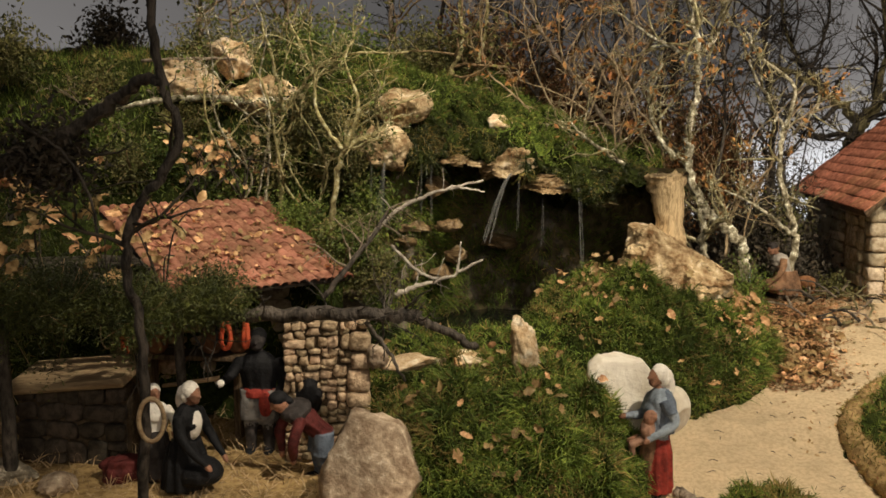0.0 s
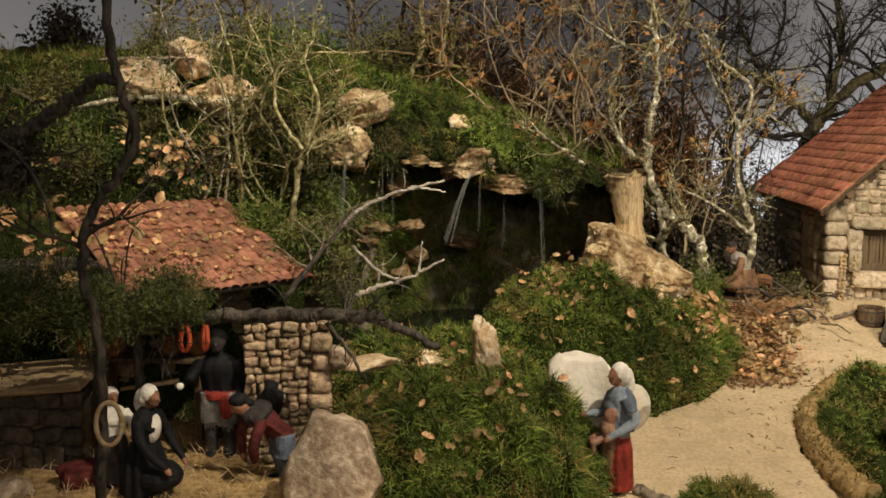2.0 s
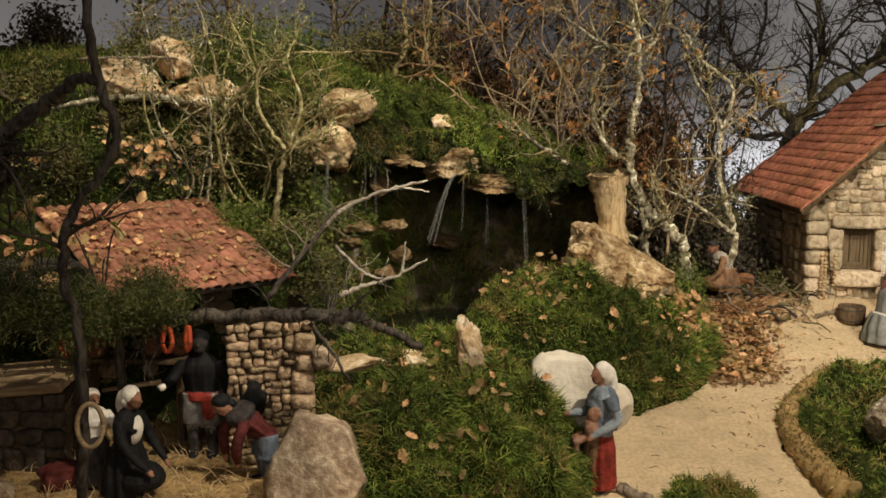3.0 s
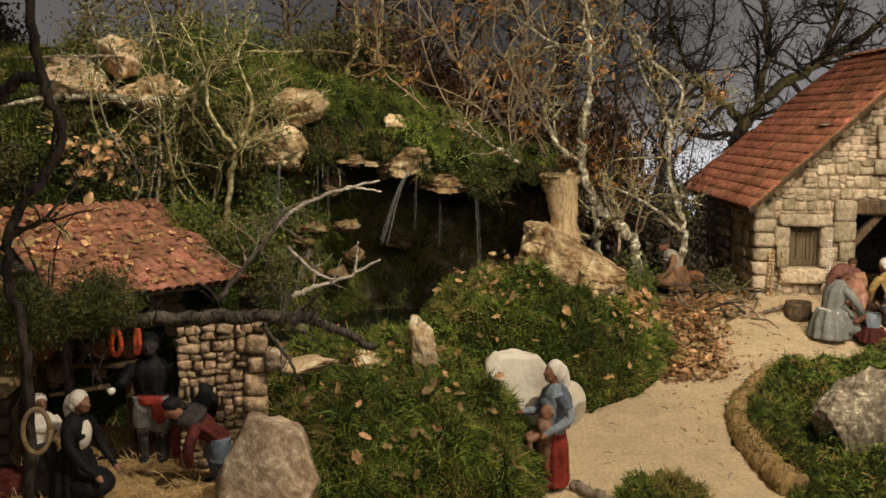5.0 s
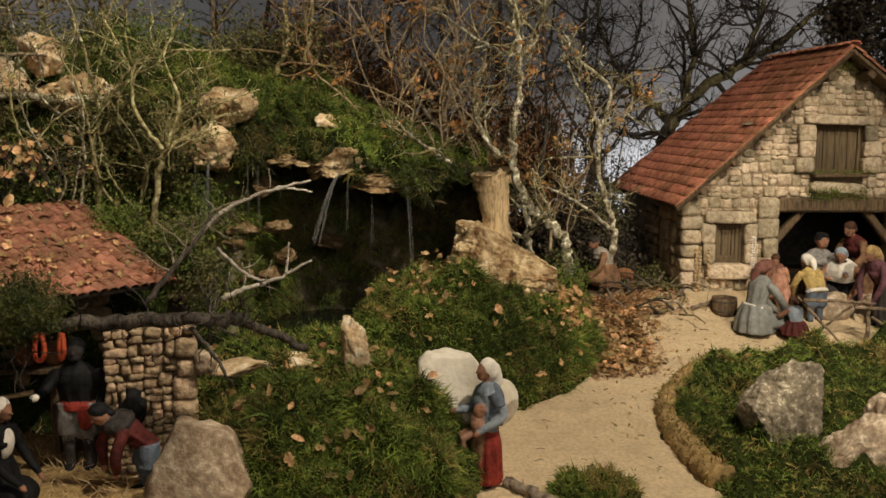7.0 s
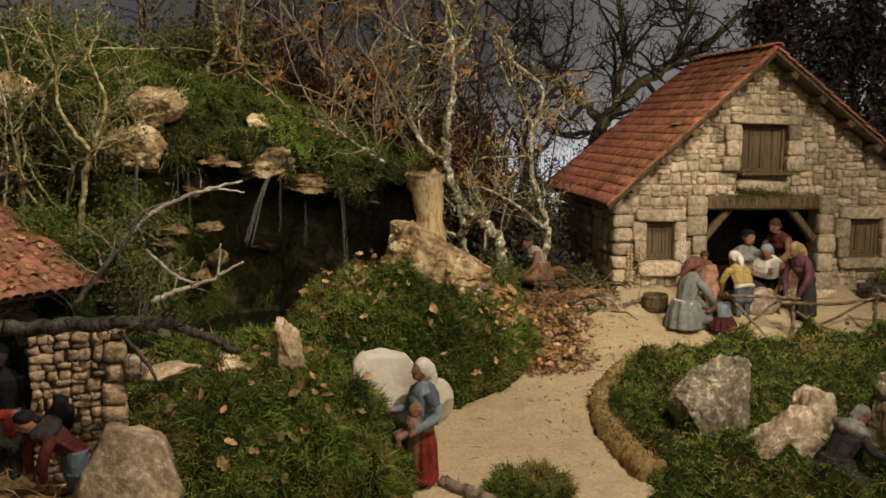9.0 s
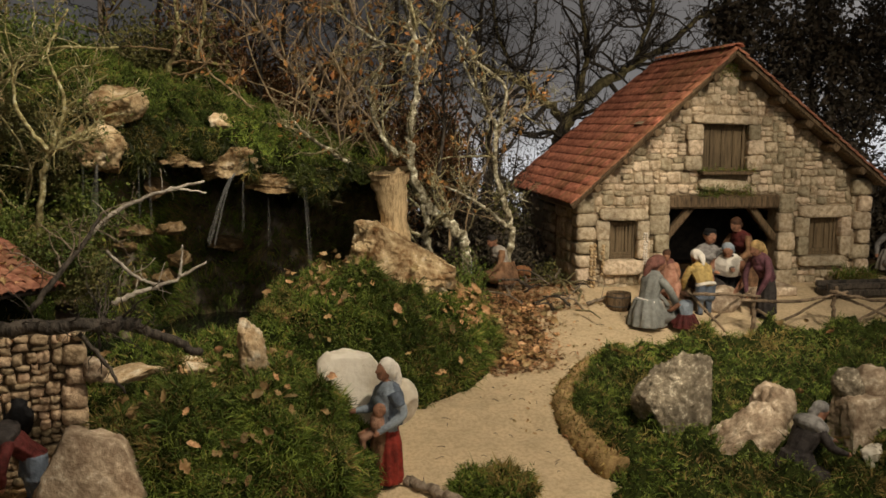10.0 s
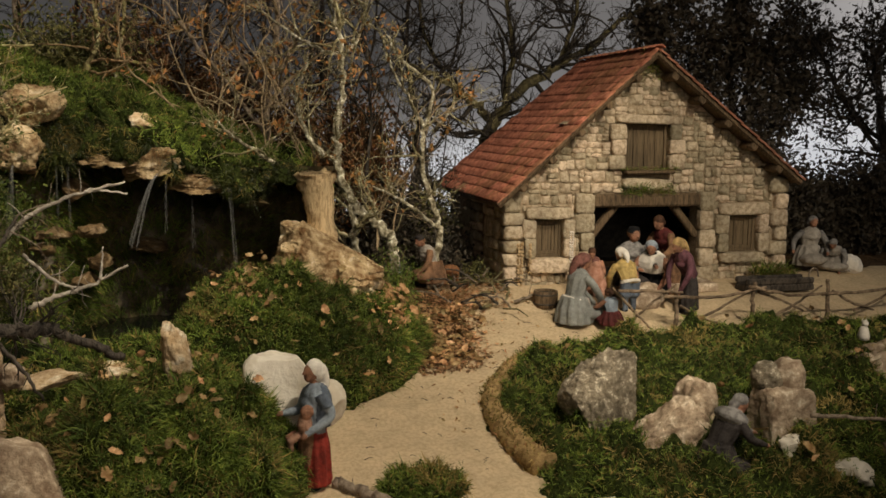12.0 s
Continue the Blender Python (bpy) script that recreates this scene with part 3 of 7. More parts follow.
# ---- moss mounds ----
def sprigs(parent, p, n, rng):
    """Tiny leafy shoots standing out of the moss."""
    d = n * 0.5 + rng.normal(0, 0.35, p.shape) + np.array([0, 0, 0.4])
    d /= np.linalg.norm(d, axis=1)[:, None]
    at = np.concatenate([p + d * h for h in (0.010, 0.016, 0.022, 0.028)])
    k = len(at) * 3
    q = np.repeat(at, 3, axis=0) + rng.normal(0, 0.003, (k, 3))
    a = rng.normal(0, 1, (k, 3)) + np.array([0, 0, 0.5])
    a /= np.linalg.norm(a, axis=1)[:, None]
    s = np.cross(a, rng.normal(0, 1, (k, 3)))
    s /= np.linalg.norm(s, axis=1)[:, None] + 1e-9
    ln = rng.uniform(0.007, 0.013, k)[:, None]
    tri = np.stack([q - s * ln * 0.14, q + s * ln * 0.14, q + a * ln], 1).reshape(-1, 3)
    tagged(tri_object("sprig", tri, [SPRIG], None, parent), kind="stuff")


def mound(label, cx, cy, rx, ry, h, seed, count, length=0.020, width=0.0028, leaves=0, power=2.4, bulge=0.6, dry=0.2, base=ground_z, name="moss_mound", lumps=0.05, ryb=None, shear=0.0, fall=0.0):
    rng = np.random.default_rng(seed)
    ryb = ryb or ry

    def place(u, v):
        a, b = 2.2 * u - 1.1, 2.2 * v - 1.1
        y = cy + b * (ry if b < 0 else ryb)
        x = cx + a * rx + shear * (y - cy)
        r = (abs(a) ** power + abs(b) ** power) ** (1 / power) + 0.10 * nz(x, y, seed, 7.0, 3)
        r = max(0.0, r)
        lift = h * (1 - fall * max(0.0, a)) * max(0.0, 1 - r ** 2.2) ** bulge if r < 1 else -0.04 * min(1, (r - 1) * 6)
        lift += (lumps * nz(x, y, seed + 3, 10.0, 3) + 0.022 * nz(x, y, seed + 5, 30.0, 2)) * (1 if r < 0.97 else 0.1)
        return x, y, base(x, y) + lift

    v, f = sheet(150, 110, place)
    top = thing(name, label, "moss mound", (cx, cy, base(cx, cy)))
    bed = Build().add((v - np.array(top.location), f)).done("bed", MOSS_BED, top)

    def keep(p, n):
        g = np.array([base(q[0], q[1]) for q in p])
        return p[:, 2] > g + 0.004

    p, n = scatter(v, f, count, rng, keep)
    dark = rng.random(len(p)) < 0.10 + 1.35 * clump(p, 27.0)
    p, n = p[dark], n[dark]
    blades("moss", p - np.array(top.location), n, length, width, rng, [MOSS, MOSS_DRY], top, dry=dry, up=0.15, spread=1.1, droop=0.35)
    p, n = scatter(v, f, count // 70, rng, keep)
    sprigs(top, p - np.array(top.location), n, rng)
    if leaves:
        p, n = scatter(v, f, leaves, rng, keep)
        fallen_leaves(top, p, n, rng, 0.036, 0.046)
    return top, v, f


mid_mound, mid_v, mid_f = mound("green moss mound strewn with brown oak leaves", 0.22, 2.94, 0.42, 0.30, 0.305, 5, 64000, 0.022, 0.0032, leaves=110, ryb=0.34, lumps=0.06, dry=0.4, shear=0.5, fall=0.30)
mound("thick green moss mound with a few fallen leaves", -0.14, 2.33, 0.335, 0.24, 0.255, 8, 56000, 0.030, 0.0032, leaves=75, lumps=0.075, dry=0.42, power=3.2, bulge=0.5)
mound("mossy bank with low green plants", -0.34, 2.72, 0.40, 0.22, 0.25, 9, 20000, 0.028, leaves=16, dry=0.4, lumps=0.05)
mound("low moss bed beside the sand path", 1.945, 2.62, 1.12, 0.66, 0.068, 12, 98000, 0.021, 0.0027, leaves=60, power=4, bulge=0.4, lumps=0.080, ryb=0.43, dry=0.60, shear=0.22)


mound("small moss patch at the front of the path", 0.50, 2.245, 0.115, 0.060, 0.045, 14, 5200, 0.022, 0.0028, leaves=5, lumps=0.02, dry=0.4)

# ---- hill and cliff ----
def bank_z(x, y):
    """The steep wooded bank behind the shed."""
    y = y - 0.38 * step(-0.95, -0.55, x)
    prof = ((2.72, 0.0), (2.87, 0.60), (3.02, 0.90), (3.3, 1.10), (4.4, 1.22), (6.0, 1.2))
    for (a, za), (b, zb) in zip(prof, prof[1:]):
        if y <= b:
            return za + (zb - za) * max(0.0, (y - a) / (b - a))
    return 1.2


def bank_place(u, v):
    x, y = -3.4 + 3.0 * u, 2.7 + 3.3 * v ** 1.9
    z = bank_z(x, y) * (1 - 0.75 * step(-0.55, -0.42, x)) + 0.05 * nz(x, y, bank_z(x, y), 6.0, 3)
    return x + 0.03 * nz(y, z, x, 8.0, 2), y + 0.05 * nz(x, z, 4, 7.0, 3), z


rng = np.random.default_rng(21)
bank = thing("wooded_bank", "steep mossy bank with grass and fallen leaves", "bank", kind="structure")
bv, bf = sheet(120, 90, bank_place)
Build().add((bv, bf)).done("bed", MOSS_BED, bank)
p, n = scatter(bv, bf, 70000, rng, lambda p, n: (p[:, 1] < 3.9) & (p[:, 2] > 0.1))
blades("moss", p, n, 0.026, 0.0032, rng, [MOSS, MOSS_DRY], bank, dry=0.45)
p, n = scatter(bv, bf, 9000, rng, lambda p, n: (p[:, 1] < 3.6) & (p[:, 2] > 0.75) & (p[:, 0] < -1.15))
blades("grass", p, n, 0.075, 0.0028, rng, [GRASS, MOSS_DRY], bank, up=0.7, spread=0.6, droop=0.5, dry=0.12)
p, n = scatter(bv, bf, 900, rng, lambda p, n: (p[:, 1] < 3.2) & (p[:, 2] > 0.45) & (p[:, 2] < 0.95) & (p[:, 0] > -1.9) & (clump(p, 7.0) > 0.52))
fallen_leaves(bank, p + np.array([0, -0.03, 0.0]), n, rng, 0.044)

CAP = ((-0.95, 1.13, 0.45), (-0.62, 1.10, 0.66), (-0.47, 1.07, 0.76), (-0.25, 0.99, 0.795), (-0.13, 0.945, 0.775), (-0.05, 0.91, 0.705), (0.05, 0.87, 0.695), (0.22, 0.79, 0.70), (0.36, 0.73, 0.66))


def cap_at(x):
    for (a, t1, b1), (b, t2, b2) in zip(CAP, CAP[1:]):
        if x <= b:
            k = max(0.0, (x - a) / (b - a))
            return t1 + (t2 - t1) * k, b1 + (b2 - b1) * k
    return CAP[-1][1:]


def cap_place(u, v):
    """Over the top from behind, round the front lip and back under."""
    x = -0.95 + 1.31 * u
    t, b = cap_at(x)
    fr = 3.13 + 0.05 * nz(x, 1, 2, 5.0, 3)
    line = ((4.6, t + 0.03), (3.7, t), (3.42, t - 0.02), (3.22, t - 0.12), (fr, (t + 2 * b) / 3), (fr + 0.02, b + 0.02), (fr + 0.10, b), (3.35, b - 0.01), (3.75, b - 0.06))
    k = v * (len(line) - 1)
    i = min(int(k), len(line) - 2)
    s = k - i
    y, z = (line[i][0] * (1 - s) + line[i + 1][0] * s, line[i][1] * (1 - s) + line[i + 1][1] * s)
    w = 0.095 * nz(x, y, z, 6.0, 4)
    return x, y + w + 0.03 * nz(x, y, z + 4, 17.0, 2), z + 0.7 * w + 0.065 * nz(x, y, z + 9, 12.0, 3)


cv, cf = sheet(170, 140, cap_place)
cliff = thing("waterfall_cliff", "mossy overhanging cliff over a dark wet cave", "cliff", kind="structure")
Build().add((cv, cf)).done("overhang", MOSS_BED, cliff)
p, n = scatter(cv, cf, 190000, rng, lambda p, n: (-n[:, 2] > -0.25) & (p[:, 1] < 3.95) & (p[:, 2] > 0.55))
n = -n
ok = rng.random(len(p)) < 0.22 + 1.7 * np.maximum(0, clump(p, 19.0) - 0.22)
p, n = p[ok], n[ok]
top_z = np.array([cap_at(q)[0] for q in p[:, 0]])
# Strands low on the front take the moss coloured for shade.
in_shade = p[:, 2] < top_z - 0.10 - 0.07 * clump(p, 15.0) + 0.10 * np.clip(p[:, 0] * 4, 0, 1)
blades("moss", p[~in_shade], n[~in_shade], 0.025, 0.0030, rng, [MOSS, MOSS_DRY], cliff, up=0.1, spread=1.2, droop=0.7, dry=0.22)
blades("wet_moss", p[in_shade], n[in_shade], 0.027, 0.0030, rng, [SHADED_MOSS, MOSS_DRY], cliff, up=0.0, spread=1.1, droop=1.0, dry=0.18)
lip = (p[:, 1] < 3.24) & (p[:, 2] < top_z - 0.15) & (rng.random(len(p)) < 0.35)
blades("hanging_moss", p[lip], n[lip], 0.036, 0.0016, rng, [SHADED_MOSS, MOSS_DRY], cliff, up=-0.5, spread=0.7, droop=1.3, dry=0.9)
sprigs(cliff, p[::80], n[::80], rng)


def cave_place(u, v):
    """Back and side walls of the cave."""
    x = -0.85 + 1.25 * u
    y = 3.58 - 0.36 * step(-0.34, -0.54, x) - 0.32 * step(0.08, 0.32, x)
    z = 0.0 + (0.85 - 0.10 * step(0.0, 0.15, x)) * v
    w = 0.07 * nz(x, z, 5, 7.0, 4)
    return x, y + w - 0.10 * (1 - v) * step(0, 1, 1 - v), z


kv, kf = sheet(70, 50, cave_place)
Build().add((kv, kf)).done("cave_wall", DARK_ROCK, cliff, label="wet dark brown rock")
p, n = scatter(kv, kf, 30000, rng, lambda p, n: (p[:, 2] > 0.22) & (rng.random(len(p)) < 1.0 - 1.3 * np.maximum(0, p[:, 0] + 0.35)))
blades("wall_moss", p, np.where(n[:, 1:2] > 0, -n, n), 0.026, 0.003, rng, [MOSS, MOSS_DRY], cliff, up=-0.3, droop=0.9, dry=0.35)
water = Build().add(sheet(20, 20, lambda u, v: (-0.75 + 1.0 * u, 2.95 + 0.75 * v, 0.205))).done("pool", WATER)
tagged(water, "dark still pool in the cave", "water", kind="structure")


# ---- stone walls ----
STONE_MESHES = []
for i in range(14):
    r_ = random.Random(40 + i)
    b_ = Build().add(pillow(r_, 3.4 + 1.2 * (i % 3), 0.22))
    o_ = b_.done("stone", STONE)
    STONE_MESHES.append(o_.data)
    bpy.data.objects.remove(o_)
DRESSED = []
for i in range(6):
    o_ = Build().add(pillow(random.Random(70 + i), 8.0, 0.10)).done("stone", STONE)
    DRESSED.append(o_.data)
    bpy.data.objects.remove(o_)
SHED_STONES = []
for i in range(10):
    o_ = Build().add(pillow(random.Random(90 + i), 2.7 + 0.5 * (i % 3), 0.20)).done("stone", SHED_STONE)
    SHED_STONES.append(o_.data)
    bpy.data.objects.remove(o_)
SHED_QUOINS = []
for i in range(5):
    o_ = Build().add(pillow(random.Random(110 + i), 5.5, 0.14)).done("stone", SHED_STONE)
    SHED_QUOINS.append(o_.data)
    bpy.data.objects.remove(o_)
# Copies of the wall stones in the shade-darkened colour.
SHADED_STONES = [m.copy() for m in STONE_MESHES]
for m_ in SHADED_STONES:
    m_.materials.clear(), m_.materials.append(SHADED_STONE)


def stone(parent, meshes, at, size, rng, turn=0.0, tilt=2.5):
    ob = new("stone", meshes[rng.randrange(len(meshes))])
    ob.parent = parent
    flip = rng.choice((0, 180))
    ob.matrix_basis = pose(*at, rng.uniform(-tilt, tilt), flip + rng.uniform(-tilt, tilt) * 1.6, turn) @ Matrix.Diagonal((*size, 1))
    return ob


def rubble(parent, meshes, x0, x1, z0, z1, rng, put, course=0.044, holes=(), inside=None, wide=(0.035, 0.085), gap=0.005):
    """Uneven courses of stones over a face, round the holes (x0, x1, z0, z1)."""
    z = z0
    while z < z1 - 0.01:
        h = min(course * rng.uniform(0.65, 1.5), z1 - z)
        if z1 - z - h < 0.018:
            h = z1 - z
        runs = [(x0, x1)]
        for a, b, c, d in holes:
            if z + h > c + 0.004 and z < d - 0.004:
                runs = [r for lo, hi in runs for r in ((lo, min(hi, a)), (max(lo, b), hi)) if r[1] - r[0] > 0.012]
        for lo, hi in runs:
            x = lo
            while x < hi - 0.004:
                w = rng.uniform(*wide)
                if hi - x - w < 0.03:
                    w = hi - x
                if inside is None or (inside(x + 0.15 * w, z + 0.85 * h) and inside(x + 0.85 * w, z + 0.85 * h)):
                    if h > course * 0.95 and rng.random() < 0.45:
                        k = rng.uniform(0.4, 0.6)
                        put(x + w / 2, z + h * k / 2, w - gap, h * k - gap)
                        put(x + w / 2, z + h * (1 + k) / 2, w - gap, h * (1 - k) - gap)
                    else:
                        put(x + w / 2, z + h / 2, w - gap, h - gap)
                x += w
        z += h


# ---- the barn ----
HX0, HX1, HY, HZ = 1.115, 2.325, 3.60, 0.235
RIDGE, EAVE_L, EAVE_R = (1.69, 1.187), (1.055, 0.605), (2.345, 0.680)
DOOR = (1.475, 1.938, HZ, 0.560)
WIN_L, WIN_R, WIN_U = (1.232, 1.348, 0.365, 0.520), (2.068, 2.206, 0.367, 0.522), (1.603, 1.793, 0.711, 0.893)


def roof_z(x):
    """Underside of the roof along the gable."""
    if x < 1.70:
        return 1.150 - (1.70 - x) * 0.905
    return 1.150 - (x - 1.70) * 0.765


house = thing("stone_barn", "rubble stone barn with a red tiled roof and open doorway", "barn", (0, 0, 0))
core = Build()
HOLES = (DOOR, WIN_L, WIN_R, WIN_U)
cuts_x = sorted({HX0, HX1, *(h[0] for h in HOLES), *(h[1] for h in HOLES), 1.70})
cuts_z = sorted({HZ - 0.05, 0.62, *(h[2] for h in HOLES), *(h[3] for h in HOLES)})
for xa, xb in zip(cuts_x, cuts_x[1:]):
    for za, zb in zip(cuts_z, cuts_z[1:]):
        xm, zm = (xa + xb) / 2, (za + zb) / 2
        if any(h[0] < xm < h[1] and h[2] - 0.06 < zm < h[3] and not (h is not DOOR and zm < h[2]) for h in HOLES):
            continue
        ta, tb = roof_z(xa), roof_z(xb)
        if min(ta, tb) <= za:
            continue
        y0, y1 = HY, HY + 0.07
        zs = (min(zb, ta), min(zb, tb))
        v = [(xa, y0, za), (xb, y0, za), (xb, y0, zs[1]), (xa, y0, zs[0]), (xa, y1, za), (xb, y1, za), (xb, y1, zs[1]), (xa, y1, zs[0])]
        core.add((v, [(0, 1, 2, 3), (5, 4, 7, 6), (1, 5, 6, 2), (4, 0, 3, 7), (3, 2, 6, 7), (4, 5, 1, 0)]))
top_z = cuts_z[-1]
for xa, xb in zip(cuts_x, cuts_x[1:]):
    ta, tb = roof_z(xa), roof_z(xb)
    if max(ta, tb) > top_z:
        a, b = max(ta, top_z), max(tb, top_z)
        v = [(xa, HY, top_z), (xb, HY, top_z), (xb, HY, b), (xa, HY, a), (xa, HY + 0.07, top_z), (xb, HY + 0.07, top_z), (xb, HY + 0.07, b), (xa, HY + 0.07, a)]
        core.add((v, [(0, 1, 2, 3), (5, 4, 7, 6), (1, 5, 6, 2), (4, 0, 3, 7), (3, 2, 6, 7), (4, 5, 1, 0)]))
core.add(box(0.07, 0.80, 0.44), (HX0 + 0.035, 4.07, 0.40))
core.add(box(0.07, 0.80, 0.44), (HX1 - 0.035, 4.07, 0.40))
core.add(box(1.21, 0.06, 0.44), (1.72, 4.50, 0.40))
house_wall = core.done("wall", MORTAR, house, smooth=False, weld=True)
# Inner boards are near-black, so the doorway's shade lies in their colour.
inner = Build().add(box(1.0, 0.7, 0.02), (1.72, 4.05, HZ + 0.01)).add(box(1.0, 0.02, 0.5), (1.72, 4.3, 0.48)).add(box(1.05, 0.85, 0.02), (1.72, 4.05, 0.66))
inner.done("interior", IRON, house, smooth=False, label="interior box coloured near-black for the doorway's shade")

srng = random.Random(3)


def clip_poly(poly, nx, nz_, d):
    """The part of a convex polygon where nx * x + nz_ * z <= d."""
    out = []
    for (xa, za), (xb, zb) in zip(poly, poly[1:] + poly[:1]):
        fa, fb = nx * xa + nz_ * za - d, nx * xb + nz_ * zb - d
        if fa <= 0:
            out.append((xa, za))
        if (fa < 0 < fb) or (fb < 0 < fa):
            k = fa / (fa - fb)
            out.append((xa + (xb - xa) * k, za + (zb - za) * k))
    return out


def poly_area(poly):
    return 0.5 * abs(sum(a[0] * b[1] - b[0] * a[1] for a, b in zip(poly, poly[1:] + poly[:1]))) if len(poly) > 2 else 0.0


def field_stone(poly, depth, rng):
    """A flat field stone in the x-z plane, rounded at its corners and domed towards -y; its middle and its mesh data."""
    pts = np.array(poly)
    mid = pts.mean(axis=0)
    pts = pts - mid
    size = np.abs(pts).max()
    pts = pts * max(0.6, 1 - 0.0016 / size)
    rounded = []
    for a, b in zip(pts, np.roll(pts, -1, axis=0)):
        rounded += [a * 0.78 + b * 0.22, a * 0.22 + b * 0.78]
    r = np.array(rounded)
    n = len(r)
    v, tilt = [], (rng.uniform(-0.10, 0.10), rng.uniform(-0.10, 0.10))
    for k, y in ((1.0, 0.012), (0.985, -0.25 * depth), (0.86, -0.85 * depth), (0.45, -depth)):
        for x, z in r * k:
            w = 1 if y < 0 else 0
            v.append((x, y + w * (tilt[0] * x + tilt[1] * z + rng.uniform(-0.0012, 0.0012)), z))
    v.append((0, -depth * 1.02, 0))
    f = [(i * n + j, i * n + (j + 1) % n, (i + 1) * n + (j + 1) % n, (i + 1) * n + j) for i in range(3) for j in range(n)]
    f += [(3 * n + j, 3 * n + (j + 1) % n, 4 * n) for j in range(n)]
    return mid, (np.array(v), f)


def split_face(x0, x1, z0, z1, rng, out, size=1.0):
    """Cuts a face into uneven blocks, wide ones and tall ones, down to stone size."""
    w, h = x1 - x0, z1 - z0
    small = w < size * rng.uniform(0.036, 0.082) and h < size * rng.uniform(0.028, 0.058)
    if small or (w < 0.026 * size and h < 0.046 * size) or (h < 0.022 * size and w < 0.06 * size):
        out.append((x0, x1, z0, z1))
        return
    k = rng.uniform(0.34, 0.66)
    if w > h * rng.uniform(0.9, 1.9):
        m = x0 + w * k
        split_face(x0, m, z0, z1, rng, out, size), split_face(m, x1, z0, z1, rng, out, size)
    else:
        m = z0 + h * k
        split_face(x0, x1, z0, m, rng, out, size), split_face(x0, x1, m, z1, rng, out, size)


def facade_stones(parent, x0, x1, z0, z1, rng, holes):
    """Irregular field stones fitted over the front, round the openings and dressed stones."""
    blocks = []
    split_face(x0, x1, z0, z1, rng, blocks)
    for xa, xb, za, zb in blocks:
        j = 0.0042
        poly = [(x + rng.uniform(-j, j), z + rng.uniform(-j, j)) for x, z in ((xa, za), (xb, za), (xb, (za + zb) / 2), (xb, zb), ((xa + xb) / 2, zb), (xa, zb))]
        for line in ((-0.905, 1, 1.150 - 0.905 * 1.70 - 0.004), (0.765, 1, 1.150 + 0.765 * 1.70 - 0.004), (-1, 0, -x0), (1, 0, x1), (0, -1, -z0)):
            poly = clip_poly(poly, *line) if len(poly) > 2 else []
        for a, b, c, d in holes:
            if len(poly) < 3 or max(p[0] for p in poly) <= a or min(p[0] for p in poly) >= b or max(p[1] for p in poly) <= c or min(p[1] for p in poly) >= d:
                continue
            poly = max((clip_poly(poly, 1, 0, a), clip_poly(poly, -1, 0, -b), clip_poly(poly, 0, 1, c), clip_poly(poly, 0, -1, -d)), key=poly_area)
        if poly_area(poly) < 0.00014:
            continue
        mid, shape = field_stone(poly, rng.uniform(0.004, 0.011), rng)
        ob = Build().add(shape).done("stone", STONE, parent)
        ob.location = (mid[0], HY - 0.001, mid[1])


frames = []


def dressed(hole, jambs, lintel, sill, side=0.048):
    """Large stones round an opening."""
    x0, x1, z0, z1 = hole
    for x, sgn in ((x0, -1), (x1, 1)):
        z = z0
        for k in range(jambs):
            h = (z1 - z0) / jambs
            w = side * srng.uniform(0.8, 1.25)
            stone(house_wall, DRESSED, (x + sgn * w / 2, HY - 0.010, z + h / 2), (w, 0.045, h - 0.004), srng, tilt=1)
            frames.append((x - (w if sgn < 0 else 0), x + (w if sgn > 0 else 0), z, z + h))
            z += h
    if lintel:
        stone(house_wall, DRESSED, ((x0 + x1) / 2, HY - 0.012, z1 + lintel / 2), (x1 - x0 + 0.07, 0.05, lintel - 0.004), srng, tilt=1)
        frames.append((x0 - 0.035, x1 + 0.035, z1, z1 + lintel))
    if sill:
        stone(house_wall, DRESSED, ((x0 + x1) / 2, HY - 0.012, z0 - sill / 2), (x1 - x0 + 0.05, 0.05, sill - 0.004), srng, tilt=1)
        frames.append((x0 - 0.025, x1 + 0.025, z0 - sill, z0))


dressed(WIN_L, 2, 0.046, 0.060)
dressed(WIN_R, 2, 0.050, 0.045)
dressed(WIN_U, 3, 0.036, 0.0, 0.055)
dressed((DOOR[0], DOOR[1], HZ, 0.617), 5, 0.0, 0.0, 0.065)
for x, sgn in ((HX0, 1), (HX1, -1)):
    z = HZ - 0.01
    while z < roof_z(x + sgn * 0.03) - 0.03:
        h, w = srng.uniform(0.045, 0.075), srng.uniform(0.05, 0.085)
        stone(house_wall, DRESSED, (x + sgn * (w / 2 - 0.012), HY + 0.012, z + h / 2), (w, 0.085, h - 0.004), srng, tilt=1.5)
        frames.append((x if sgn > 0 else x - w, x + w if sgn > 0 else x, z, z + h))
        z += h
stone(house_wall, DRESSED, (1.70, HY - 0.01, 0.655), (0.20, 0.045, 0.040), srng)
frames.append((1.60, 1.80, 0.635, 0.675))
facade_stones(house_wall, HX0 + 0.02, HX1 - 0.02, HZ, 1.14, random.Random(31),
              [(DOOR[0], DOOR[1], HZ - 0.1, 0.617), WIN_L, WIN_R, WIN_U, (1.60, 1.80, 0.675, 0.711), *frames])
rubble(house_wall, STONE_MESHES, 3.66, 4.46, HZ - 0.01, 0.60, srng,
       lambda y, z, w, h: stone(house_wall, STONE_MESHES, (HX0 - 0.002, y, z), (w, 0.036, h), srng, 90), 0.062, [(3.86, 3.93, 0.36, 0.52)], None, (0.06, 0.12))

